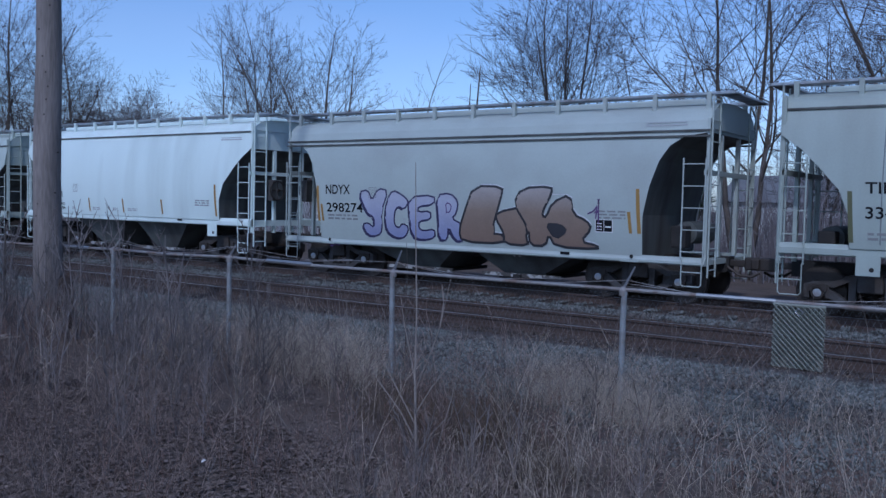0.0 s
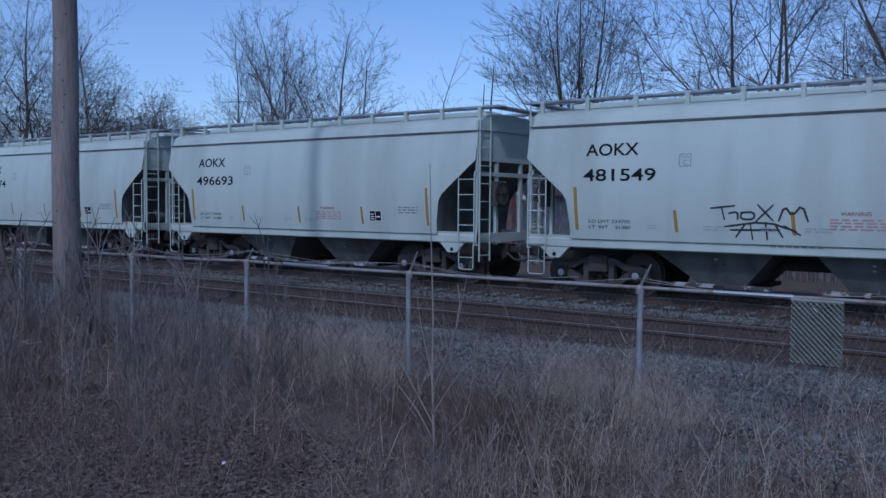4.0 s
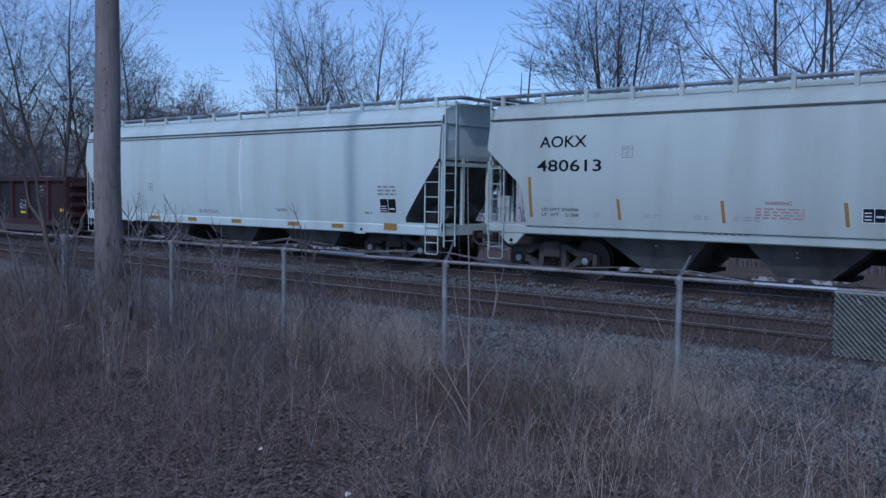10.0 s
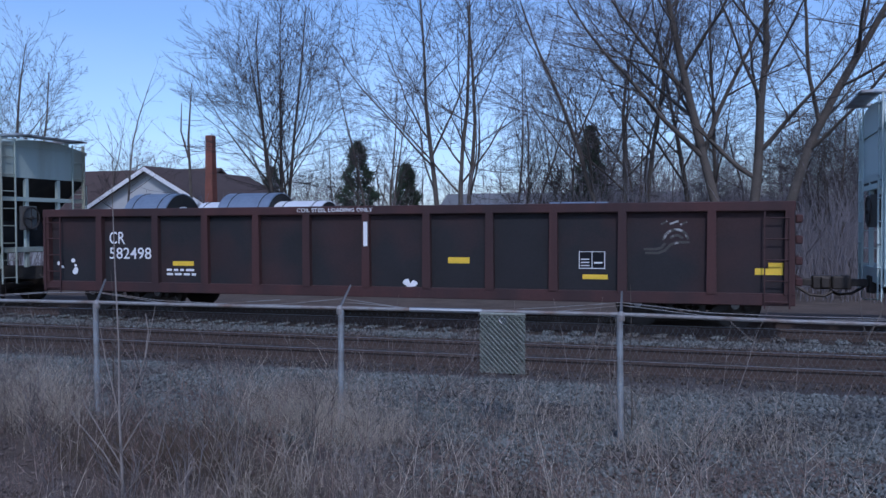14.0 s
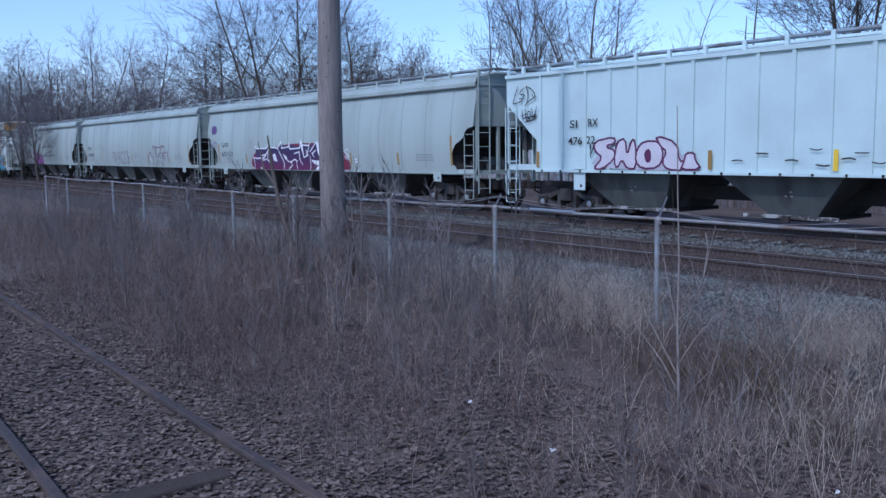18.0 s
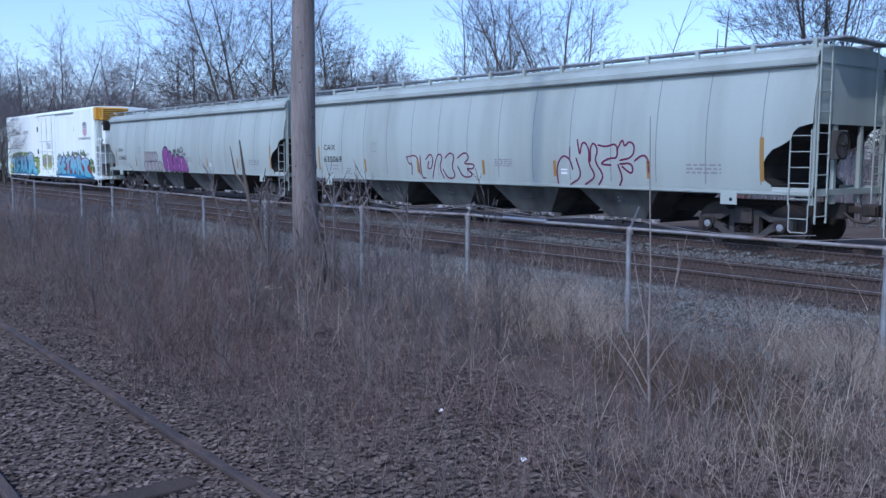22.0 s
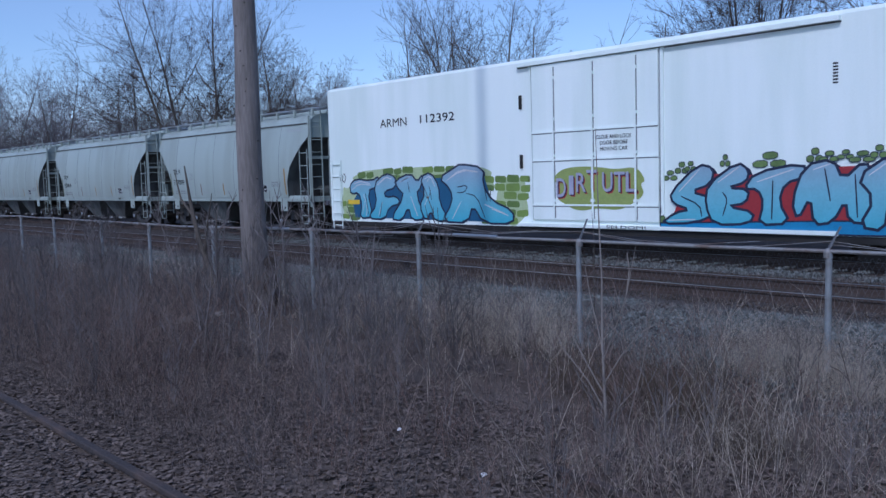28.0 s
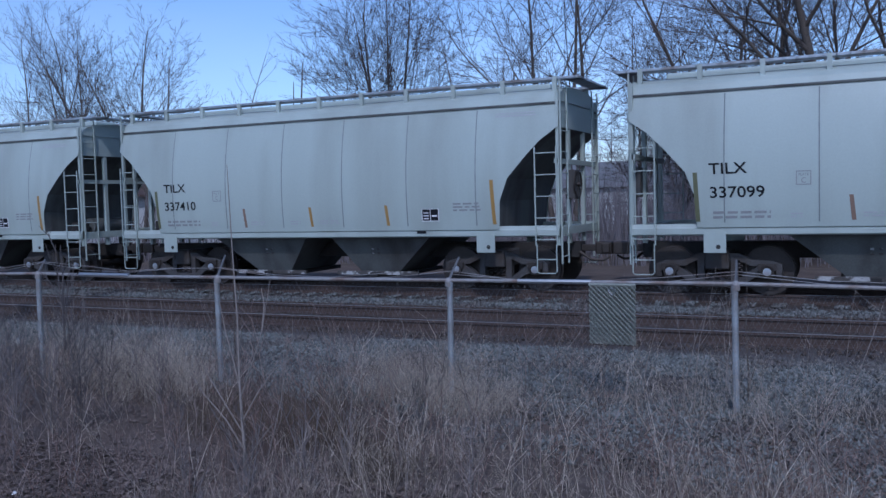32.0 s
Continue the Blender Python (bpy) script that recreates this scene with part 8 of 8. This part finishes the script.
def stones():
    rs = np.random.RandomState(21)
    n = 86000
    x = -34 + 40 * rs.rand(n) ** 0.7
    u = rs.rand(n)
    y = np.where(u < 0.66, 9.4 + 2.5 * rs.rand(n), np.where(u < 0.78, 12.2 + 2.6 * rs.rand(n), 15.3 + 2.15 * rs.rand(n)))
    z = np.interp(y, [9.6, 10.4, 11.3, 12.0, 19.8], [-0.06, 0.02, 0.075, 0.09, 0.09])
    in_gauge = np.abs(y - NEAR_Y) < 0.95
    z = np.where(in_gauge, z - 0.005, z + 0.01)
    between = np.abs((x + 74) / 0.53 - np.round((x + 74) / 0.53)) * 0.53 > 0.15
    z = np.where((y > 16.9) & between, z + 0.03, np.where(y > 16.9, z - 0.06, z))
    s = 0.019 + 0.021 * rs.rand(n)
    o = np.array([[1, 0, 0], [-1, 0, 0], [0, 1, 0], [0, -1, 0], [0, 0, 1], [0, 0, -1.0]])
    v = o[None] * (s[:, None, None] * (0.6 + 0.7 * rs.rand(n, 6, 1)))
    a = rs.rand(n) * 6.283
    ca, sa = np.cos(a)[:, None], np.sin(a)[:, None]
    t = rs.normal(0, 0.5, n)[:, None]
    vx, vy, vz = v[:, :, 0] * ca - v[:, :, 1] * sa, v[:, :, 0] * sa + v[:, :, 1] * ca, v[:, :, 2]
    vx, vz = vx * np.cos(t) - vz * np.sin(t), vx * np.sin(t) + vz * np.cos(t)
    v = np.stack([vx + x[:, None], vy + y[:, None], vz + z[:, None]], 2).reshape(-1, 3)
    f = np.array([[0, 2, 4], [2, 1, 4], [1, 3, 4], [3, 0, 4], [2, 0, 5], [1, 2, 5], [3, 1, 5], [0, 3, 5]])
    f = ((np.arange(n) * 6)[:, None, None] + f[None]).reshape(-1, 3)
    f = f.reshape(n, 8, 3)
    bedded = (np.abs(y - NEAR_Y) < 0.95) | ((y > 12.0) & (y < 12.9))
    beyond = ~bedded & (y > 14.0)
    for flag, m, label in ((~bedded & ~beyond, "stone", "loose grey crushed stones beside the rails"), (beyond & (y > 15.9), "stone", "grey crushed stones at the tie ends"), (beyond & (y <= 15.9), "dirty_stone", "grimy crushed stones between the two tracks"), (bedded, "dirty_stone", "oily brown ballast stones between the ties")):
        idx = np.flatnonzero(flag)
        vv = v.reshape(n, 6, 3)[idx].reshape(-1, 3)
        ff = f[0][None] + (np.arange(len(idx)) * 6)[:, None, None]
        tagged(new("ballast_stones", soup("ballast_stones", vv, ff.reshape(-1, 3), M[m])), label, "ballast", kind="stuff")


stones()


def gravel_apron():
    # stones that spill through the fence onto the bare ground
    rs = np.random.RandomState(27)
    n = 50000
    x = -9 + 19 * rs.rand(n)
    near = np.interp(x, [-9, -5, -2, 2, 10], [8.8, 8.0, 6.9, 6.0, 5.2])
    y = near + (9.9 - near) * rs.rand(n) ** 0.8
    f = np.array([noise.noise(Vector((a * 0.8, b * 0.8, 5.0))) for a, b in zip(x, y)])
    ok = rs.rand(n) < np.clip(0.5 + 0.5 * (y - near) + f, 0, 1)
    x, y = x[ok], y[ok]
    n = len(x)
    s = 0.011 + 0.018 * rs.rand(n)
    z = ground_height(x, y) + 0.3 * s
    o = np.array([[1, 0, 0], [-1, 0, 0], [0, 1, 0], [0, -1, 0], [0, 0, 1], [0, 0, -1.0]])
    v = o[None] * (s[:, None, None] * (0.6 + 0.7 * rs.rand(n, 6, 1)))
    a = rs.rand(n) * 6.283
    ca, sa = np.cos(a)[:, None], np.sin(a)[:, None]
    vx, vy = v[:, :, 0] * ca - v[:, :, 1] * sa, v[:, :, 0] * sa + v[:, :, 1] * ca
    v = np.stack([vx + x[:, None], vy + y[:, None], v[:, :, 2] + z[:, None]], 2).reshape(-1, 3)
    f = np.array([[0, 2, 4], [2, 1, 4], [1, 3, 4], [3, 0, 4], [2, 0, 5], [1, 2, 5], [3, 1, 5], [0, 3, 5]])
    f = ((np.arange(n) * 6)[:, None, None] + f[None]).reshape(-1, 3)
    tagged(new("gravel", soup("gravel", v, f, M["stone"])), "grey gravel scattered over bare soil before the fence", "gravel", kind="stuff")


gravel_apron()


def sapling_near():
    t = thing("sapling", "thin pale bare sapling with long twigs in the weeds", "tree", at=pose(-3.95, 5.21, 0))
    part("stem", Shape().tube([(0, 0, -0.05), (0.02, 0, 0.4), (-0.01, 0.01, 0.9), (0.0, 0.0, 1.4), (-0.03, 0.01, 1.9), (-0.04, 0.0, 2.5)], [0.013, 0.011, 0.009, 0.006, 0.0045, 0.0025], 6), M["pale_bark"], t)
    for pts in (((0.0, 0, 0.88), (-0.07, 0.03, 1.05), (-0.16, 0.06, 1.28), (-0.22, 0.08, 1.5)), ((0.0, 0, 0.8), (0.14, -0.04, 1.05), (0.26, -0.06, 1.32), (0.36, -0.08, 1.68)), ((0.0, 0, 0.62), (0.12, 0.05, 0.84), (0.26, 0.08, 1.02), (0.42, 0.1, 1.12)),
                ((0.01, 0, 0.55), (-0.12, -0.04, 0.78), (-0.26, -0.06, 1.0)), ((0.02, 0, 0.42), (-0.16, 0.03, 0.62), (-0.38, 0.05, 0.8), (-0.5, 0.05, 0.95)), ((0.26, -0.06, 1.32), (0.28, -0.05, 1.5), (0.26, -0.05, 1.62)),
                ((0.01, 0, 0.3), (0.18, -0.05, 0.5), (0.34, -0.08, 0.66))):
        part("twig", Shape().tube(list(pts), [0.0055 - 0.0011 * k for k in range(len(pts))], 5), M["pale_bark"], t)


def litter(x, y, w, d, turn):
    s = Shape().add([(-w, -d, 0.0), (w * 0.9, -d * 0.8, 0.01), (w, d, 0.015), (-w * 0.7, d * 0.9, 0.02), (0, 0, 0.03), (w * 0.3, d * 0.5, 0.025)], [(0, 1, 4), (1, 2, 5, 4), (2, 3, 5), (3, 0, 4, 5), (0, 3, 2, 1)])
    ob = part("paper_scrap", s, M["white"], None, "", pose(x, y, 0.06 + float(ground_height([x], np.array([y]))[0]), 0, 0, turn))
    tagged(ob, "crumpled white scrap of litter among the leaves", "litter")


sapling_near()


def fence_sapling(x, y, turn, k):
    t = thing("sapling", "thin bare sapling grown against the fence", "tree", at=pose(x, y, 0, 0, 0, turn) @ Matrix.Diagonal((k, k, k, 1)))
    part("stem", Shape().tube([(0, 0, -0.05), (0.01, 0, 0.4), (-0.02, 0.02, 1.0), (0.0, 0.02, 1.6), (-0.02, 0.0, 2.1)], [0.014, 0.012, 0.009, 0.006, 0.003], 6), M["bark"], t)
    for pts in (((0, 0, 0.15), (-0.25, 0, 0.5), (-0.5, 0.02, 1.0), (-0.58, 0.02, 1.5)), ((0.0, 0, 0.2), (0.15, 0, 0.6), (0.22, 0, 1.1), (0.25, 0, 1.45)), ((-0.25, 0, 0.5), (-0.6, 0.0, 0.75), (-0.75, 0.0, 0.7)),
                ((0, 0, 0.9), (0.12, 0.03, 1.2), (0.14, 0.03, 1.5)), ((-0.5, 0.02, 1.0), (-0.36, 0.02, 1.3), (-0.35, 0.02, 1.5))):
        part("twig", Shape().tube(list(pts), [0.008 - 0.0017 * k for k in range(len(pts))], 5), M["bark"], t)


fence_sapling(1.95, 10.05, 0, 1.0)
fence_sapling(-0.9, 9.75, 25, 0.75)
fence_sapling(-7.15, 9.2, -10, 0.8)
x, y = scatter(rs, 1700, -24, 1, 7.4, 9.4, 0.5, lambda x, y: y > 7.2 + 0.09 * (x + 10))
stems(rs, x, y, 0.35 + 0.5 * rs.rand(len(x)), M["straw"], "feathery_grass", "feathery pale dead grass before the fence", "grass", 0.0016, 9, 0.5, 0.3)
x, y = scatter(rs, 46, -10, 2, 4.6, 7.8, 0.6, brush_zone)
stems(rs, x, y, 0.7 + 0.8 * rs.rand(len(x)), M["pale_bark"], "forked_stalks", "pale forked stalks rising from the weeds", "weeds", 0.0046, 5, -0.5, 0.3)
for args in ((-5.6, 4.6, 0.018, 0.013, 20), (-4.3, 4.3, 0.026, 0.014, 80), (-2.7, 5.2, 0.014, 0.01, 10)):
    litter(*args)
x, y = scatter(rs, 90, -20, 3, 8.3, 10.6, 0.5, lambda x, y: y > 8.05 + 0.09 * (x + 13))
stems(rs, x, y, 0.8 + 0.75 * rs.rand(len(x)), M["pale_bark"], "fence_stalks", "thin upright dry stalks along the fence", "weeds", 0.0048, 2, 0.2, 0.07)
x, y = scatter(rs, 1500, -24, -1, 3.6, 8.4, 0.4, brush_zone)
stems(rs, x, y, 0.4 + 0.6 * rs.rand(len(x)), M["weed"], "fine_brush", "fine dark twiggy brush over the leaves", "weeds", 0.0026, 12, 0.0, 0.2)
x, y = scatter(rs, 900, -3, 8, 5.2, 9.6, 0.9, lambda x, y: y > 6.2 - 0.25 * x)
stems(rs, x, y, 0.12 + 0.3 * rs.rand(len(x)), M["weed"], "sparse_weeds", "sparse low dead weeds on the gravel", "weeds", 0.002, 6, 0.2, 0.35)


def clump(cx, cy, r, n, h, material, name, label, seed, fineness, sides):
    rs = np.random.RandomState(seed)
    d, a = r * np.sqrt(rs.rand(n)), rs.rand(n) * 6.283
    stems(rs, cx + d * np.cos(a), cy + 0.7 * d * np.sin(a), h * (0.5 + 0.6 * rs.rand(n)), material, name, label, "grass", fineness, sides, 0.4, 0.3)


for k, (cx, cy, r, n, h) in enumerate(((-4.6, 6.8, 0.75, 420, 0.55), (-5.6, 6.9, 0.5, 160, 0.45), (-3.4, 6.2, 0.5, 160, 0.4), (-1.6, 5.4, 0.5, 160, 0.35))):
    clump(cx, cy, r, n, h, M["rust_grass"], "brown_grass_clump", "rust-brown clump of dead grass among the weeds", 200 + k, 0.0024, 6)
for k, (cx, cy, r, n, h) in enumerate(((-7.3, 7.9, 0.7, 330, 0.75), (-8.4, 8.0, 0.5, 200, 0.6), (-4.4, 8.7, 0.6, 260, 0.6), (-3.4, 8.3, 0.5, 200, 0.5), (-10.2, 7.8, 0.5, 160, 0.6))):
    clump(cx, cy, r, n, h, M["straw"], "feathery_clump", "pale feathery clump of dead grass near the fence", 220 + k, 0.0017, 12)


def leaning_trunk():
    t = thing("leaning_stem", "dark leaning dead stem beside the utility pole", "tree", at=pose(-13.95, 7.45, 0))
    part("trunk", Shape().tube([(0, 0, -0.1), (-0.22, 0, 0.5), (-0.6, -0.05, 1.2), (-0.85, -0.05, 1.9), (-0.9, -0.1, 2.5)], [0.06, 0.055, 0.045, 0.03, 0.012], 8), M["bark"], t)
    for pts in (((-0.45, -0.02, 0.9), (-0.35, 0, 1.4), (-0.15, 0.02, 2.0)), ((-0.75, -0.05, 1.6), (-1.1, -0.1, 1.9), (-1.3, -0.1, 2.4)), ((-0.1, 0, 0.3), (0.15, -0.1, 0.9), (0.3, -0.15, 1.7))):
        part("branch", Shape().tube(list(pts), [0.03, 0.02, 0.006], 6), M["bark"], t)


leaning_trunk()
stub_post = thing("wooden_stub", "dark rotten post stub beside the utility pole", "post", at=pose(-13.4, 8.12, 0))
part("stub", Shape().tube([(0, 0, -0.1), (0.02, 0, 0.35), (0.0, 0.02, 0.78), (0.03, 0.02, 0.86)], [0.15, 0.14, 0.13, 0.06], 12), M["tie"], stub_post)
for k, (dx, dy, turn, tilt, ln, r) in enumerate(((0, 0, 24, 12, 1.5, 0.028), (0.15, 0.1, 30, 8, 1.3, 0.022), (-0.1, 0.12, 18, 15, 1.2, 0.018), (0.3, -0.05, 38, 5, 0.9, 0.015))):
    br = thing("broken_branch", "pale broken branch lying in the brush", "branch", group="broken branches near the pole", at=pose(-11.9 + dx, 5.8 + dy, 0.1 + 0.03 * k, 0, -tilt, turn))
    part("wood", Shape().tube([(-ln / 2, 0, 0.06), (0, 0.03, 0.09), (ln / 2, -0.02, 0.12)], [r, r * 0.9, r * 0.4], 7), M["pale_bark"], br)
rs = np.random.RandomState(61)
x, y = -2.9 + 0.35 * rs.randn(9), 9.95 + 0.1 * rs.randn(9)
stems(rs, x, y, 0.8 + 0.4 * rs.rand(9), M["weed"], "seed_stalks", "dry seed-headed stalks behind the fence", "weeds", 0.004, 26, -0.3, 0.1)
x, y = scatter(rs, 1300, -20, -2, 2.8, 5.6, 0.5, lambda x, y: y > 2.85)
stems(rs, x, y, 0.25 + 0.6 * rs.rand(len(x)), M["weed"], "thin_brush", "thin sparse brush rising through the leaves", "weeds", 0.0026, 9, 0.0, 0.25)


# bare shrubs: straight thin stems with steep side twigs
def shrub_meshes(seed, h, count):
    rng = random.Random(seed)
    thick, thin = [], []
    for k in range(count):
        a, tilt = rng.uniform(0, 6.28), rng.uniform(0.03, 0.26)
        p = Vector((rng.gauss(0, 0.004), rng.gauss(0, 0.004), -0.06))
        d = Vector((math.cos(a) * tilt, math.sin(a) * tilt, 1)).normalized()
        ln, r = h * rng.uniform(0.6, 1.0), rng.uniform(0.0055, 0.0085)
        nodes = [p]
        for i in range(7):
            d = (d + Vector((rng.gauss(0, 0.05), rng.gauss(0, 0.05), 0.02))).normalized()
            q = p + d * ln / 7
            thick.append((p[:], q[:], r * (1 - 0.11 * i), r * (1 - 0.11 * (i + 1))))
            nodes.append(q)
            p = q
        for j in range(int(ln * 8)):
            u = rng.uniform(0.15, 0.97)
            m = min(int(u * 7), 6)
            at = nodes[m].lerp(nodes[m + 1], u * 7 - m)
            b, up = rng.uniform(0, 6.28), rng.uniform(0.9, 2.2)
            e = Vector((math.cos(b), math.sin(b), up)).normalized()
            tl = ln * rng.uniform(0.12, 0.34) * (1.15 - 0.6 * u) + 0.04
            mid = at + e * tl * 0.55
            e2 = (e + Vector((rng.gauss(0, 0.15), rng.gauss(0, 0.15), 0.15))).normalized()
            thin.append((at[:], mid[:], 0.0034, 0.0028))
            thin.append((mid[:], (mid + e2 * tl * 0.5)[:], 0.0028, 0.0013))
            for _ in range(2):
                b = rng.uniform(0, 6.28)
                e3 = (e + Vector((math.cos(b), math.sin(b), 0.3)) * 0.8).normalized()
                thin.append((mid[:], (mid + e3 * tl * rng.uniform(0.2, 0.5))[:], 0.0024, 0.0012))
    return seg_mesh("bare_shrub", thick + thin, M["shrub_bark"])


SHRUBS = [shrub_meshes(500 + i, 1.0, c) for i, c in enumerate((2, 3, 3, 4, 5, 6, 4, 2))]
rng = random.Random(91)
made = 0
while made < 215:
    x, y = rng.uniform(-27, -1.5), rng.uniform(3.2, 8.3)
    if noise.noise(Vector((x * 0.45, y * 0.45, 9.0))) < rng.uniform(-0.55, 0.25) or not brush_zone(x, np.array(y)) or rng.random() > np.interp(x, [-27, -18, -7, -1.5], [0.35, 0.8, 1.0, 0.35]):
        continue
    h = rng.uniform(0.8, 1.6) * float(np.interp(x, [-20, -13, -8, -2], [1.2, 1.25, 0.95, 0.65])) * float(np.interp(y, [3.2, 5.0, 8.0], [0.6, 0.95, 1.05]))
    if rng.random() < 0.05 and x < -8:
        h *= 1.5
    sh = tagged(new("bare_shrub", SHRUBS[rng.randrange(8)]), "thin-stemmed leafless grey-brown shrub in the weeds", "shrub", "bare shrubs before the fence")
    sh.matrix_basis = pose(x, y, 0, 0, 0, rng.uniform(0, 360)) @ Matrix.Diagonal((h, h, h, 1))
    made += 1


# ---- buildings beyond the tracks ----
def gable_house():
    h = thing("house", "low house with brown shingle roof and white gable", "house", at=pose(-25.4, 35, 0))
    # long wing along the tracks
    wing = Shape().box(-40, -3.2, 3.0, 11.0, 0, 3.0)
    part("wall", wing, M["siding"], h)
    part("wall", Shape().box(-4.0, 4.0, 0, 9.0, 0, 2.75), M["siding"], h)
    part("gable_wall", Shape().prism([(-4.0, 2.75), (4.0, 2.75), (0, 4.95)], 0.0, 0.15), M["siding"], h, "white gable wall")
    roof = Shape()
    for sgn in (-1, 1):
        y0, y1 = (2.4, 7.0) if sgn < 0 else (7.0, 11.6)
        za, zb = (2.85, 5.35) if sgn < 0 else (5.35, 2.85)
        roof.add([(-40.4, y0, za), (-0.5, y0, za), (-0.5, y1, zb), (-40.4, y1, zb), (-40.4, y0, za + 0.12), (-0.5, y0, za + 0.12), (-0.5, y1, zb + 0.12), (-40.4, y1, zb + 0.12)],
                 [(0, 1, 2, 3), (4, 7, 6, 5), (0, 4, 5, 1), (1, 5, 6, 2), (2, 6, 7, 3), (3, 7, 4, 0)])
    part("roof", roof, M["roof"], h, "long brown shingle roof")
    for sgn in (-1, 1):
        r = Shape()
        o = 0.14
        p = [(sgn * 4.35, -0.35, 2.56), (0, -0.35, 4.96), (0, 9, 4.96), (sgn * 4.35, 9, 2.56)]
        r.add(p + [(x, y, z + o) for x, y, z in p], [(0, 1, 2, 3), (4, 7, 6, 5), (0, 4, 5, 1), (1, 5, 6, 2), (2, 6, 7, 3), (3, 7, 4, 0)])
        part("gable_roof", r, M["roof"], h)
        part("barge_board", Shape().prism([(sgn * 4.4, 2.42), (0, 4.84), (0, 5.04), (sgn * 4.4, 2.62)], -0.4, -0.352), M["white"], h)
    for x in (-30, -22, -14, -8):
        w = part("window", Shape().box(x - 0.6, x + 0.6, 2.95, 2.99, 1.0, 2.2), M["white"], h)
        part("pane", Shape().box(x - 0.52, x + 0.52, 2.93, 2.948, 1.08, 2.12), M["glass"], w)
    w = part("window", Shape().box(-0.6, 0.6, -0.05, -0.004, 1.2, 2.3), M["white"], h)
    part("pane", Shape().box(-0.52, 0.52, -0.07, -0.054, 1.28, 2.22), M["glass"], w)


gable_house()


def chimney():
    c = thing("chimney", "tall red brick chimney beside the house", "chimney", at=pose(-20.84, 33, 0))
    s = Shape()
    levels = [(-0.1, 0.3), (2.5, 0.2), (5.8, 0.155), (6.15, 0.155)]
    for z, r in levels:
        s.v += [(-r, -r, z), (r, -r, z), (r, r, z), (-r, r, z)]
    for k in range(3):
        for j in range(4):
            s.f.append((4 * k + j, 4 * k + (j + 1) % 4, 4 * k + 4 + (j + 1) % 4, 4 * k + 4 + j))
    s.f.append((12, 13, 14, 15))
    part("shaft", s, M["brick"], c)


chimney()


def small_house(x, y, w, d, wall_h, ridge, label, wall_mat, roof_mat):
    h = thing("house", label, "house", group="houses beyond the tracks", at=pose(x, y, 0))
    part("wall", Shape().box(-w / 2, w / 2, 0, d, 0, wall_h), wall_mat, h)
    r = Shape().add([(-w / 2 - 0.3, -0.3, wall_h - 0.05), (w / 2 + 0.3, -0.3, wall_h - 0.05), (w / 2 + 0.3, d / 2, ridge), (-w / 2 - 0.3, d / 2, ridge),
                     (w / 2 + 0.3, d + 0.3, wall_h - 0.05), (-w / 2 - 0.3, d + 0.3, wall_h - 0.05)], [(0, 1, 2, 3), (3, 2, 4, 5), (1, 4, 2), (0, 3, 5)])
    part("roof", r, roof_mat, h)
    for k in (-0.28, 0.28):
        wd = part("window", Shape().box(k * w - 0.5, k * w + 0.5, -0.04, -0.004, 0.9, 2.0), M["white"], h)
        part("pane", Shape().box(k * w - 0.44, k * w + 0.44, -0.06, -0.044, 0.96, 1.94), M["glass"], wd)


small_house(-13.0, 52, 8, 7, 2.8, 4.4, "small pale house with a grey roof behind trees", M["siding"], M["grey_roof"])
small_house(-6.0, 58, 7, 7, 2.8, 4.6, "small white house with a grey roof behind trees", M["siding"], M["grey_roof"])
small_house(4.0, 60, 10, 7, 2.8, 4.2, "low pale house with a grey roof behind trees", M["siding"], M["grey_roof"])


# ---- what moves ----
def motions():
    for car, x in TRAIN:
        walk(car, [(t, pose(x + SPEED * t, FAR_Y, RAIL_Z)) for t in (0, 8, 16, 24, 32)])
    turn = math.degrees(SPEED / 0.457)
    masters = {}
    for w, wx in ROLLERS:
        if wx not in masters:
            walk(w, [(k / 15, pose(wx, 0, 0.457, 0, turn * k / 15, 0)) for k in range(481)])
            masters[wx] = w
        else:
            m = masters[wx].animation_data
            w.rotation_mode = "QUATERNION"
            w.animation_data_create()
            w.animation_data.action = m.action
            w.animation_data.action_slot = m.action_slot


motions()
